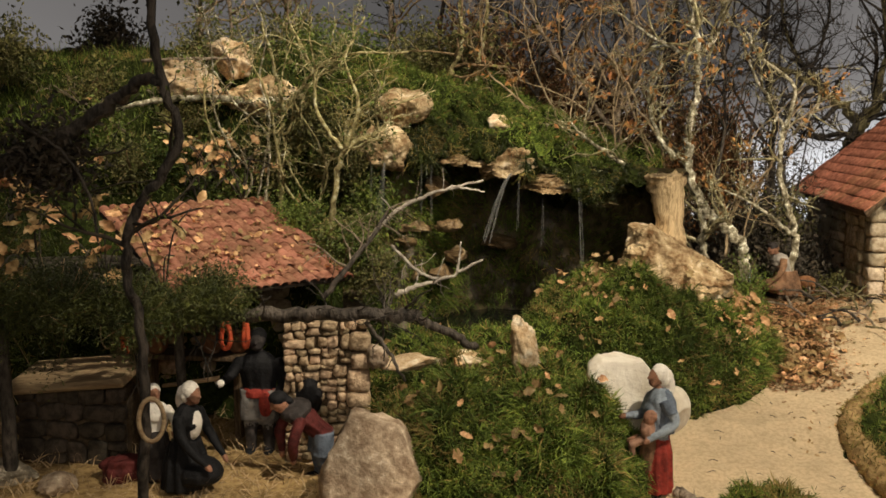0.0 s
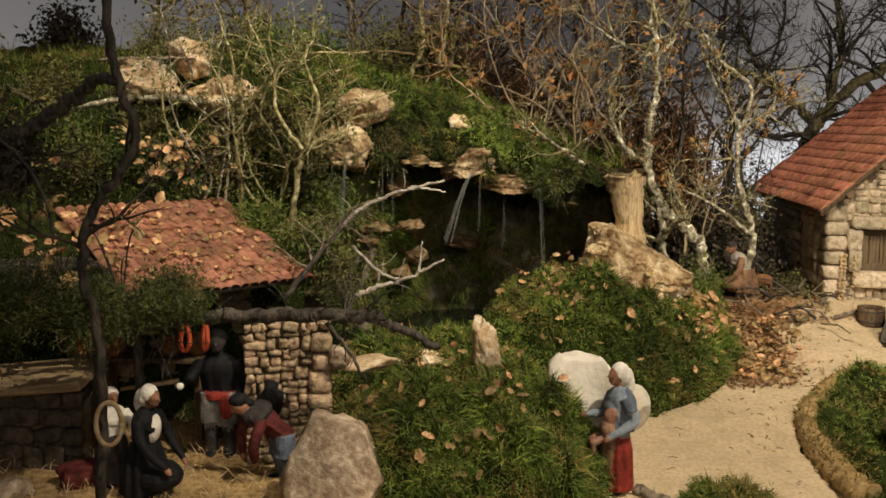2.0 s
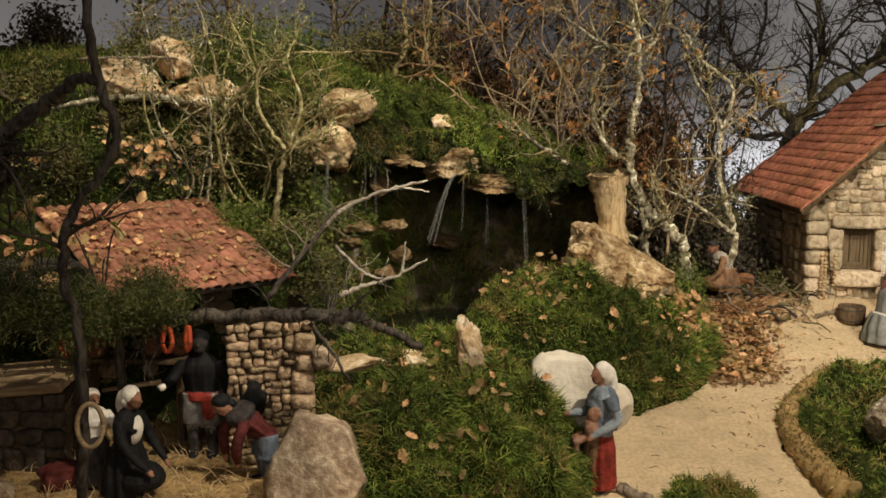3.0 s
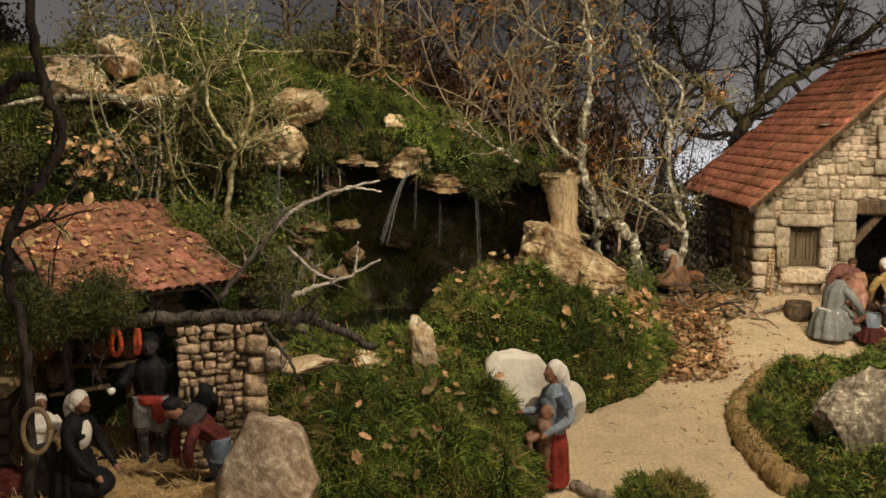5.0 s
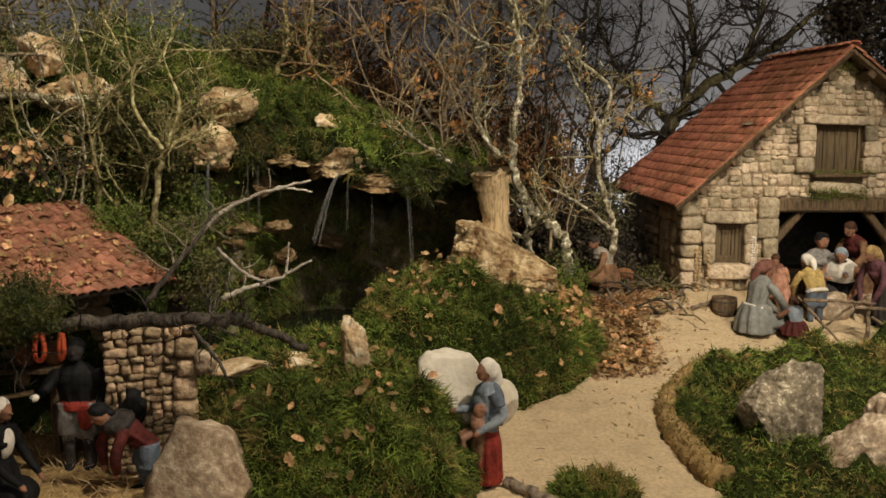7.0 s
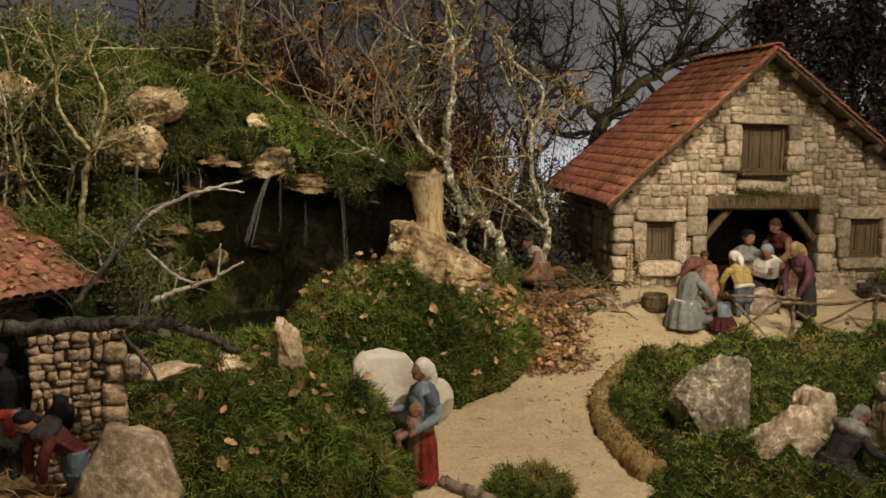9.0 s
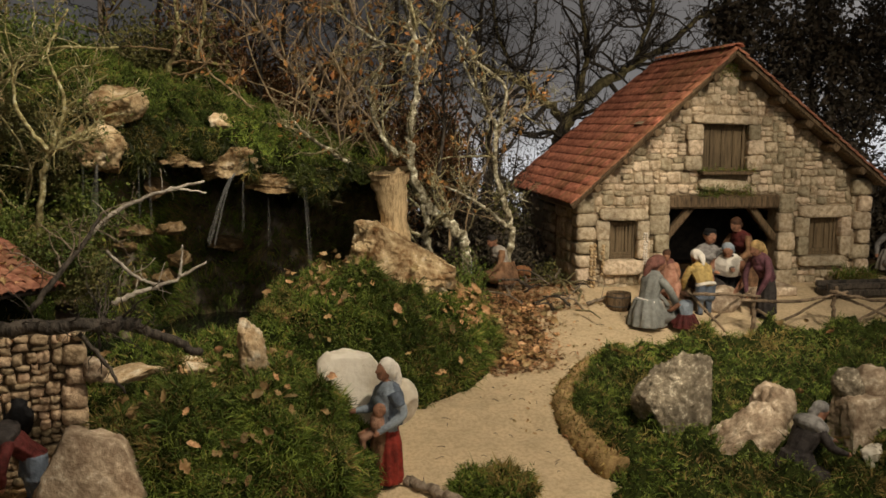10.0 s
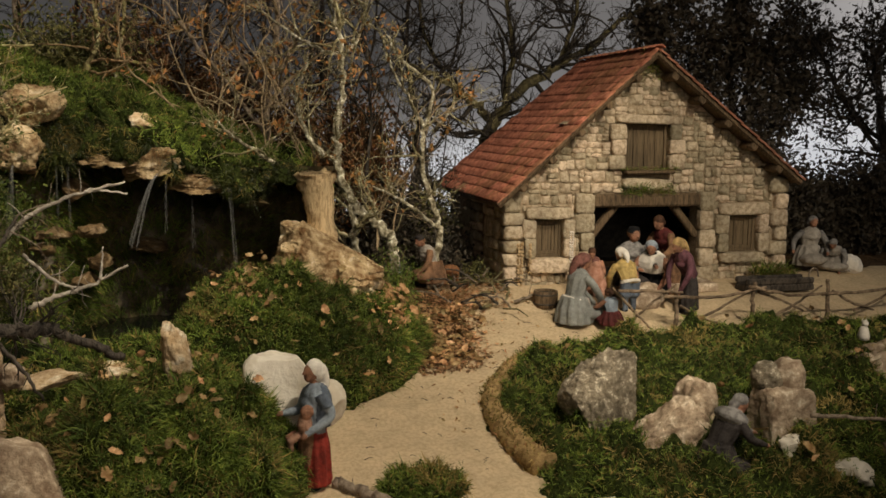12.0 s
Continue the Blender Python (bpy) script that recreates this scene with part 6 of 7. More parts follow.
# earthen edging of the path
b = Build()
edge = smooth_line([(1.12, 3.06, 0.14), (0.98, 2.96, 0.125), (0.875, 2.83, 0.10), (0.805, 2.70, 0.082), (0.78, 2.55, 0.056), (0.79, 2.42, 0.033), (0.83, 2.28, 0.008)], 8)
edge_shape = tube(edge, np.linspace(0.016, 0.043, len(edge)), 11, 0.20, np.random.default_rng(5))
b.add(edge_shape)
edging = thing("path_edging", "rough brown turf edging along the path", "edging")
b.done("earth", STRAW_SOIL, edging)
rng = np.random.default_rng(55)
p, n = scatter(*edge_shape, 1600, rng, lambda p, n: p[:, 2] > -0.01)
blades("dry_turf", p, n, 0.014, 0.003, rng, [MOSS_DRY, LITTER], edging, 0.2, 1.2, 0.5, 0.25)

# ---- stump and dead wood ----
b = Build()
rng = np.random.default_rng(71)
ln = smooth_line([(0.352, 3.14, 0.50), (0.345, 3.14, 0.57), (0.338, 3.14, 0.64), (0.330, 3.14, 0.70), (0.326, 3.14, 0.742)], 5)
bar = np.interp(np.arange(21), [0, 5, 10, 15, 20], [0.046, 0.042, 0.047, 0.058, 0.068])
stump_v, stump_f = tube(ln, bar, 28, 0.13, rng)
stump_v[-28:, 2] += rng.uniform(-0.018, 0.006, 28)
b.add((stump_v, stump_f))
tagged(b.done("tree_stump", STUMP_WOOD), "broken pale wooden tree stump above the boulder", "stump")


def branch(label, pts, r0, r1, seed, mat, shoots=0, length=0.1, twig=None, name="branch", n=7, levels=0):
    rng = np.random.default_rng(seed)
    o = np.array(pts[0], float)
    top = thing(name, label, "branch", o)
    b = Build()
    line, rad = grow(b, np.array(pts, float) - o, r0, r1, rng, n + 5, 0.19)
    b.done("stem", mat, top)
    if shoots:
        t = Build()
        twigs(t, line, rad, rng, shoots, length, levels, 0.1, 0.8, 0.15, None, 4)
        tagged(t.done("branchwork", twig or mat, top), kind="stuff")
    return top


branch("long dark branch lying across the shed front", [(-1.30, 2.20, 0.42), (-1.05, 2.22, 0.415), (-0.82, 2.25, 0.425), (-0.62, 2.25, 0.43), (-0.43, 2.25, 0.44), (-0.34, 2.25, 0.432)], 0.0185, 0.015, 401, DARK_BARK, 30, 0.16, DARK_BARK, "beam_branch", levels=1)
branch("dark broken end of the shed branch", [(-0.345, 2.25, 0.432), (-0.27, 2.25, 0.395), (-0.20, 2.25, 0.362)], 0.011, 0.009, 402, DARK_BARK)
branch("thin grey branch leaning on the moss", [(-0.47, 2.24, 0.42), (-0.42, 2.23, 0.36), (-0.37, 2.22, 0.28)], 0.006, 0.003, 403, BARK, 4, 0.06)
branch("pale dead branch reaching over the pool", [(-0.62, 2.75, 0.48), (-0.50, 2.72, 0.625), (-0.41, 2.72, 0.68), (-0.33, 2.72, 0.71), (-0.225, 2.72, 0.735)], 0.0075, 0.003, 404, PALE_TWIG, 3, 0.10)
branch("pale dead twig over the pool", [(-0.33, 2.72, 0.71), (-0.28, 2.72, 0.712), (-0.22, 2.72, 0.703)], 0.004, 0.002, 405, PALE_TWIG)
branch("grey forked branch beside the pool", [(-0.46, 2.60, 0.42), (-0.40, 2.60, 0.445), (-0.31, 2.60, 0.475), (-0.215, 2.60, 0.525)], 0.008, 0.003, 406, PALE_TWIG, 5, 0.09)
branch("grey bent twig beside the pool", [(-0.47, 2.60, 0.56), (-0.42, 2.60, 0.51), (-0.37, 2.60, 0.475), (-0.33, 2.6, 0.47)], 0.005, 0.003, 407, PALE_TWIG, 4, 0.08)
branch("upright grey twig beside the pool", [(-0.285, 2.60, 0.49), (-0.28, 2.60, 0.53), (-0.275, 2.60, 0.575)], 0.004, 0.002, 408, PALE_TWIG)
branch("dark twiggy branch by the shed corner", [(-0.62, 2.42, 0.44), (-0.56, 2.45, 0.52), (-0.50, 2.5, 0.60), (-0.47, 2.55, 0.66)], 0.008, 0.004, 409, BARK, 12, 0.14, GREY_BARK, levels=1)
branch("bleached root lying across the bank", [(-1.50, 2.99, 0.925), (-1.34, 2.97, 0.955), (-1.18, 2.98, 0.972), (-1.05, 3.0, 0.965), (-0.86, 3.0, 0.96)], 0.008, 0.012, 410, LICHEN_BARK, 3, 0.10, YELLOW_BARK, "root")
branch("thin straight grey stick on the bank", [(-1.36, 3.02, 1.09), (-1.15, 3.04, 1.10), (-1.05, 3.05, 1.095)], 0.005, 0.004, 411, GREY_BARK)
branch("pale stick lying by the tall rock", [(1.55, 2.2, 0.125), (1.68, 2.2, 0.11), (1.86, 2.2, 0.09)], 0.006, 0.004, 412, GREY_BARK, 3, 0.07)
branch("grey log at the front of the display", [(0.285, 2.285, 0.012), (0.335, 2.235, 0.006), (0.40, 2.17, -0.004)], 0.015, 0.012, 413, GREY_BARK)
rng = np.random.default_rng(44)
for k in range(34):
    x, y = rng.uniform(0.82, 1.10), rng.uniform(3.30, 3.70)
    a, l = rng.uniform(0, 2 * math.pi), rng.uniform(0.07, 0.20)
    z, e = ground_z(x, y) + rng.uniform(0.006, 0.03), rng.uniform(-0.02, 0.05)
    c, d = l * math.cos(a), l * math.sin(a) * 0.7
    branch("dry stick in a heap by the barn", [(x, y, z), (x + 0.5 * c + 0.01, y + 0.5 * d, z + 0.6 * e + 0.01), (x + c, y + d, z + e)], rng.uniform(0.003, 0.007), 0.002, 420 + k, (GREY_BARK, BARK, OLIVE_BARK)[k % 3], 1, 0.06, None, "stick", 5)

# fallen leaves on the ground between mound and barn
def on_ground(x, y, up=0.0):
    return np.array([(a, c, ground_z(a, c) + up) for a, c in zip(x, y)])


def upward(k):
    return np.tile([0, 0, 1.0], (k, 1))


y = 2.90 + 0.5 * rng.random(240)
p = on_ground(0.68 + 0.28 * (y - 2.9) + rng.normal(0, 0.075, 240), y)
fallen_leaves(ground, p, upward(240), rng, 0.034, 0.008)
p = on_ground(rng.uniform(0.60, 1.2, 170), rng.uniform(2.5, 3.5, 170))
fallen_leaves(ground, p, upward(170), rng, 0.014, 0.003)
y = 2.86 + 0.7 * rng.random(4000)
p = on_ground(0.70 + 0.26 * (y - 2.9) + rng.normal(0, 0.075, 4000), y, 0.004)
q = on_ground(rng.uniform(0.80, 1.10, 2400), 3.36 + 0.55 * rng.random(2400) ** 1.3, 0.004)
p = np.concatenate([p, q[rng.random(2400) < np.clip((q[:, 1] - 3.30) * 5.0 - (q[:, 0] - 0.95) * 2.5, 0, 1)]])
lit = leaf_cloud("leaf_litter", p, rng, 0.016, LITTER, None, 1, 0.002, 0.55, 0.75)
tagged(lit, "brown leaf litter on the ground by the path", "leaf litter", kind="stuff")
p, n = scatter(mid_v, mid_f, 9000, rng, lambda p, n: p[:, 2] > 0.24)
near = 0.5 * np.exp(-((p[:, 0] - 0.10) / 0.10) ** 2 - ((p[:, 1] - 2.86) / 0.06) ** 2) + np.exp(-((p[:, 0] - 0.57) / 0.07) ** 2 - ((p[:, 1] - 3.0) / 0.16) ** 2)
near = rng.random(len(p)) < near
fallen_leaves(mid_mound, p[near][:190], n[near][:190], rng, 0.030, 0.014)
p = np.array([-1.075, 2.90, 0.795]) + rng.normal(0, 1, (60, 3)) * np.array([0.042, 0.015, 0.032])
fallen_leaves(bank, p, np.tile([0.1, -0.9, 0.3], (60, 1)), rng, 0.036, 0.0)
x, y = rng.uniform(-1.7, -0.45, 2600), rng.uniform(1.95, 2.75, 2600)
p = np.array([(a, c, ground_z(a, c) + 0.004) for a, c in zip(x, y)])
st = blades("straw", p, np.tile([0, 0, 1.0], (len(p), 1)), 0.045, 0.0022, rng, [MAIZE, PALE_WOOD], None, 0.05, 2.2, 0.6, 0.4)
tagged(st, "loose yellow straw on the shed floor", "straw", kind="stuff")

crumbs = Build()
for _ in range(120):
    x, y = rng.uniform(0.30, 1.30), rng.uniform(2.25, 3.45)
    a, l = rng.uniform(0, 2 * math.pi), rng.uniform(0.008, 0.035)
    z = ground_z(x, y) + 0.002
    crumbs.add(tube([(x, y, z), (x + 0.5 * l * math.cos(a), y + 0.5 * l * math.sin(a), z + 0.003), (x + l * math.cos(a), y + l * math.sin(a), z)], 0.0009, 4))
tagged(crumbs.done("twig_crumbs", BARK), "tiny broken twigs lying on the sand", "twigs", kind="stuff")

# ---- shed fittings ----
for k, (x, y, z1, r) in enumerate(((-1.36, 2.16, 0.42, 0.016), (-0.98, 2.34, 0.43, 0.012))):
    if r:
        b = Build().add(tube(smooth_line([(0, 0, -0.03), (0.005, 0, 0.15), (-0.003, 0, 0.3), (0, 0, z1)], 4), np.linspace(r * 1.15, r, 13), 8, 0.12, np.random.default_rng(k)))
        tagged(b.done("post", BARK), "dark rough timber post holding the shed front", "post", "shed posts").location = (x, y, 0)
bench = thing("wooden_bench", "thick pale wooden slab on a rough stone base", "bench", (-1.275, 2.36, -0.005))
Build().add(worn_box(0.34, 0.20, 0.026, 0.008, 0.003), (0.0, 0, 0.235), rot(8, -6, 0)).done("slab", PALE_WOOD, bench, smooth=False)
bb = Build().add(box(0.30, 0.14, 0.22), (0, 0.03, 0.11)).done("base", DRY_JOINT, bench, smooth=False)
r5 = random.Random(5)
rubble(bb, SHADED_STONES, -0.155, 0.155, 0.0, 0.215, r5, lambda x, z, w, h: stone(bb, SHADED_STONES, (x, -0.045, z), (w, 0.03, h), r5, 0, 4), 0.06, (), None, (0.05, 0.09))
a = np.linspace(0, 2 * math.pi, 25)
hoop = Build().add(tube(np.stack([0.022 * np.cos(a), 0.010 * np.cos(a), 0.044 * np.sin(a)], 1), 0.005, 6)).done("hoop", PALE_WOOD)
hoop.location = (-0.812, 1.775, 0.306)
tagged(hoop, "round pale wicker hoop hung on the tree", "hoop")
for x, w, d in ((-0.853, 0.016, 0.075), (-0.800, 0.007, 0.07)):
    pts = [(w * math.sin(t) * math.sin(t / 2), 0.004 * math.cos(t), -d * (1 - math.cos(t)) / 2) for t in np.linspace(0.0, 2 * math.pi, 21)]
    s_ = Build().add(tube(np.array(pts), 0.0065, 7, 0.08, np.random.default_rng(3))).done("sausage_loop", ROPE_RED)
    s_.location = (x, 2.33, 0.395)
    tagged(s_, "red sausage loop hanging under the shed branch", "sausage", "hanging sausages")
pot_profile = [(0.020, 0), (0.030, 0.015), (0.033, 0.035), (0.026, 0.052), (0.029, 0.058), (0.025, 0.058), (0.022, 0.05)]
for x, y, z in ((-0.985, 2.58, 0.245), (-0.915, 2.60, 0.245), (-1.14, 2.56, 0.245)):
    pot = Build().add(lathe(pot_profile, 16)).done("clay_pot", TERRACOTTA)
    pot.location = (x, y, z)
    tagged(pot, "brown clay pot on the shed shelf", "pot", "shed pots")
shelf = Build().add(worn_box(0.34, 0.09, 0.014, 0.003), (0, 0, 0)).add(worn_box(0.02, 0.05, 0.27, 0.003), (-0.13, 0.01, -0.14)).add(worn_box(0.02, 0.05, 0.27, 0.003), (0.13, 0.01, -0.14)).done("shelf", OLD_WOOD, smooth=False)
shelf.location = (-1.04, 2.58, 0.236)
tagged(shelf, "dark wooden shelf in the shed", "shelf")
b = Build().add(tube([(-1.04, 2.36, 0.205), (-0.96, 2.36, 0.219), (-0.885, 2.36, 0.232)], [0.0055, 0.006, 0.0065], 6))
tagged(b.done("wooden_pole", PALE_WOOD), "light wooden pole held out in the shed", "pole")


for x, z, n_ in ((-1.150, 0.325, 9), (-1.085, 0.345, 8)):
    top = thing("pepper_string", "short string of dried red peppers under the shed roof", "garland", (x, 2.38, z), "pepper strings")
    Build().add(tube([(0, 0, 0.085), (0, 0, -0.03)], 0.0012, 5)).done("cord", PALE_WOOD, top)
    for c in range(n_):
        a = 2.4 * c
        Build().add(ball(0.006, 0.006, 0.012, 8, 6), (0.007 * math.cos(a), 0.007 * math.sin(a), 0.030 - 0.0075 * c)).done("pepper", ROPE_RED, top)
a = np.linspace(0.25, 2 * math.pi - 0.25, 22)
wire = Build().add(tube(np.stack([0.020 * np.sin(a), 0.004 * np.cos(a), 0.046 * np.cos(a)], 1), 0.0022, 5)).done("willow_ring", PALE_WOOD)
wire.location = (-1.192, 2.37, 0.345)
tagged(wire, "thin bent willow ring hung under the shed roof", "ring")

canopy = thing("brushwood_canopy", "dark brushwood roof over the open shed end", "canopy", (-1.42, 2.56, 0.46))
r6 = random.Random(6)
for k in range(13):
    y = -0.24 + 0.04 * k
    Build().add(tube(smooth_line([(-0.36, y + r6.uniform(-0.02, 0.02), r6.uniform(-0.01, 0.01)), (0.0, y, r6.uniform(-0.01, 0.012)), (0.40, y + r6.uniform(-0.02, 0.02), r6.uniform(-0.01, 0.01))], 4), 0.017, 6, 0.2, np.random.default_rng(k))).done("pole", BARK, canopy)


# ---- clay figurines, each one plain mesh ----
def figure(label, at, h, turn, skirt=None, torso=None, head="scarf", cover=None, arms=(), bend=0.0, legs=None, wide=1.0, hip=0.50, apron=None, extra=(), skin=None, name="figurine", sit=1.0, stout=1.1, bare=False):
    mats, slots = [], {}

    def slot(m):
        if m not in slots:
            slots[m] = len(mats)
            mats.append(m)
        return slots[m]

    low, up_ = Build(), Build()
    skin = skin or SKIN
    if skirt:
        low.add(lathe([(0.150, 0.05), (0.158, 0.07), (0.150, 0.2), (0.135, 0.34), (0.112, 0.45), (0.098, 0.53)], 44, 1.05 * wide, 0.92 * wide, 11, 0.075), slot=slot(skirt))
        for sx in (-1, 1):
            low.add(ball(0.036, 0.075, 0.034), (sx * 0.055, -0.05, 0.03), slot=slot(BLACK_CLOTH))
    if apron:
        low.add(lathe([(0.085, 0.12), (0.088, 0.16), (0.08, 0.34), (0.07, 0.49), (0.04, 0.52)], 24, 1.2 * wide, 0.9, 9, 0.06), (0, -0.075 * wide, 0), slot=slot(apron))
    if legs:
        for sx in (-1, 1):
            low.add(tube(smooth_line([(sx * 0.06, 0, 0.0), (sx * 0.062, -0.005, 0.24), (sx * 0.06, 0, 0.28), (sx * 0.062, 0, 0.52)], 4), [0.030, 0.032, 0.036, 0.04, 0.045, 0.050, 0.068, 0.072, 0.074, 0.072, 0.07, 0.07, 0.07], 14, 0.06, np.random.default_rng(4)), slot=slot(legs))
            low.add(ball(0.035, 0.07, 0.03), (sx * 0.06, -0.03, 0.015), slot=slot(BLACK_CLOTH))
            if bare:
                low.add(tube([(sx * 0.06, 0, 0.01), (sx * 0.062, -0.006, 0.14), (sx * 0.062, -0.004, 0.26)], [0.036, 0.043, 0.046], 12), slot=slot(skin))
    up_.add(lathe([(0.092, 0.46), (0.094, 0.53), (0.106, 0.63), (0.116, 0.70), (0.108, 0.75), (0.078, 0.795), (0.038, 0.825)], 28, 1.18, 0.82, 9, 0.05), slot=slot(torso))
    if skirt:
        up_.add(ball(0.088, 0.055, 0.055), (0, -0.062, 0.675), slot=slot(torso))
    up_.add(tube([(0, 0, 0.80), (0, -0.010, 0.88)], 0.031, 10), slot=slot(skin))
    face = Build()
    face.add(ball(0.060, 0.071, 0.080, 16, 12), (0, -0.020, 0.905), slot=slot(skin))
    face.add(ball(0.044, 0.046, 0.046), (0, -0.048, 0.862), slot=slot(skin))
    face.add(tube([(0, -0.084, 0.922), (0, -0.104, 0.893), (0, -0.088, 0.886)], [0.008, 0.013, 0.008], 6), slot=slot(skin))
    if head == "scarf":
        face.add(ball(0.073, 0.082, 0.080, 16, 12), (0, 0.008, 0.930), slot=slot(cover))
        face.add(ball(0.074, 0.050, 0.066), (0, 0.034, 0.880), slot=slot(cover))
        face.add(tube(smooth_line([(0, 0.055, 0.93), (0, 0.088, 0.865), (0.01, 0.108, 0.79), (0.02, 0.110, 0.72)], 3), [0.055, 0.056, 0.055, 0.05, 0.046, 0.042, 0.035, 0.028, 0.020, 0.012], 10, 0.08, np.random.default_rng(8)), slot=slot(cover))
    elif head == "hat":
        face.add(lathe([(0.074, 0.935), (0.078, 0.943), (0.066, 0.955), (0.06, 1.0), (0.02, 1.015)], 16), slot=slot(cover))
        face.add(ball(0.063, 0.060, 0.06), (0, 0.020, 0.905), slot=slot(BROWN_CLOTH))
    elif head == "hair":
        face.add(ball(0.069, 0.078, 0.070), (0, 0.004, 0.942), slot=slot(cover))
        face.add(ball(0.056, 0.036, 0.05), (0, 0.045, 0.88), slot=slot(cover))
    fv = (np.concatenate(face.v) - [0, 0, 0.84]) * 0.90 + [0, -0.004, 0.856]
    k = len(up_.m)
    up_.add((fv, face.f))
    up_.m[k:] = face.m
    for sgn, (elbow, hand), m in arms:
        line = smooth_line([(sgn * 0.118, 0, 0.755), elbow, hand], 6)
        up_.add(tube(line, np.interp(np.linspace(0, 1, len(line)), [0, 0.15, 0.5, 0.62, 0.85, 1], [0.040, 0.043, 0.038, 0.037, 0.029, 0.021]), 12, 0.07, np.random.default_rng(2)), slot=slot(m))
        d = unit(np.array(hand) - np.array(elbow))
        up_.add(tube([np.array(hand) - d * 0.01, np.array(hand) + d * 0.02, np.array(hand) + d * 0.055], [0.019, 0.024, 0.010], 8), slot=slot(skin))
    for shp, pos, m in extra:
        up_.add(shp, pos, slot=slot(m))
    v = np.concatenate(up_.v)
    v = (v - [0, 0, hip]) @ rot(bend, 0, 0).T + [0, 0, hip * sit]
    if sit < 1 and skirt:
        low.add(ball(0.15 * wide, 0.17 * wide, 0.16), (0, -0.11, 0.22), slot=slot(skirt))
    low.v = [q * np.array([1, 1, sit]) for q in low.v]
    full = Build()
    if low.n:
        full.add((np.concatenate(low.v), low.f))
        full.m = list(low.m)
    k = len(full.m)
    full.add((v, up_.f))
    full.m[k:] = up_.m
    v = np.concatenate(full.v)
    v = v + 0.006 * np.array([[nz(*p, 9.0, 2) for _ in range(3)] for p in v + at[0] * 3])
    full.v = [v * np.array([stout, stout, 1]) * h @ rot(0, 0, turn).T]
    return fuse(full, name, mats, at, label, h * 0.0085)


def fuse(full, name, mats, at, label, voxel):
    """Melts the pieces of a clay figure into one skin and paints it as the pieces were."""
    src = full.done(name, mats)
    m = src.modifiers.new("skin", "REMESH")
    m.mode, m.voxel_size, m.use_smooth_shade = "VOXEL", voxel, True
    me = bpy.data.meshes.new_from_object(src.evaluated_get(bpy.context.evaluated_depsgraph_get()))
    old = src.data
    skin_ = BVHTree.FromPolygons([v.co[:] for v in old.vertices], [tuple(q.vertices) for q in old.polygons])
    slots = [old.polygons[skin_.find_nearest(q.center)[2]].material_index for q in me.polygons]
    me.materials.clear()
    for x in mats:
        me.materials.append(x)
    me.polygons.foreach_set("material_index", slots)
    me.polygons.foreach_set("use_smooth", [True] * len(me.polygons))
    bpy.data.objects.remove(src)
    ob = new(name, me)
    ob.location = at
    return tagged(ob, label, "figurine")


G = ground_z
figure("clay woman figurine in blue shawl carrying a baby", (0.238, 2.30, G(0.238, 2.3) - 0.008), 0.328, -68, RED_CLOTH, PALE_BLUE, "scarf", WHITE_CLOTH,
       [(1, ((0.165, 0.05, 0.60), (0.115, -0.13, 0.475)), PALE_BLUE), (-1, ((-0.15, -0.06, 0.60), (-0.12, -0.22, 0.60)), PALE_BLUE)], apron=BROWN_CLOTH, wide=0.86, stout=0.95,
       extra=[(ball(0.048, 0.052, 0.056), (0.085, -0.115, 0.635), SKIN), (ball(0.055, 0.060, 0.085), (0.065, -0.125, 0.545), BABY),
              (tube([(0.05, -0.16, 0.46), (0.03, -0.23, 0.42), (0.02, -0.22, 0.34)], [0.034, 0.032, 0.022], 8), (0, 0, 0), BABY),
              (tube([(0.0, -0.16, 0.46), (-0.03, -0.22, 0.43), (-0.03, -0.20, 0.36)], [0.034, 0.032, 0.022], 8), (0, 0, 0), SKIN),
              (lathe([(0.112, 0.50), (0.122, 0.58), (0.128, 0.66), (0.122, 0.73), (0.090, 0.785), (0.05, 0.815)], 28, 1.16, 0.80, 11, 0.06), (0, 0.028, 0), BLUE_CLOTH),
              (tube([(0.118, 0.0, 0.765), (0.158, 0.03, 0.665)], [0.052, 0.049], 12, 0.06, np.random.default_rng(6)), (0, 0, 0), BLUE_CLOTH)])
figure("dark-faced clay man in black coat and grey breeches", (-0.810, 2.46, 0.0), 0.345, 8, None, BLACK_CLOTH, "hair", BLACK_CLOTH,
       [(-1, ((-0.17, -0.12, 0.66), (-0.21, -0.24, 0.64)), BLACK_CLOTH), (1, ((0.17, 0, 0.62), (0.14, -0.10, 0.50)), BLACK_CLOTH)], legs=GREY_CLOTH, skin=DARK_GREY, stout=1.15, bare=True,
       extra=[(lathe([(0.115, 0.47), (0.118, 0.51), (0.11, 0.53)], 14, 1, 0.8), (0, 0, 0), RED_CLOTH), (ball(0.05, 0.02, 0.1), (0.06, -0.1, 0.42), RED_CLOTH), (ball(0.03, 0.03, 0.03), (-0.21, -0.26, 0.64), WHITE_CLOTH)])
figure("kneeling clay woman in black dress with white kerchief", (-0.905, 2.17, 0.0), 0.305, 74, BLACK_CLOTH, BLACK_CLOTH, "scarf", WHITE_CLOTH,
       [(-1, ((-0.16, -0.10, 0.58), (-0.12, -0.30, 0.42)), BLACK_CLOTH), (1, ((0.18, -0.08, 0.56), (0.12, -0.28, 0.42)), BLACK_CLOTH)], wide=1.2, sit=0.80, bend=8, stout=1.05,
       extra=[(ball(0.068, 0.05, 0.12), (0, -0.070, 0.665), WHITE_CLOTH)])
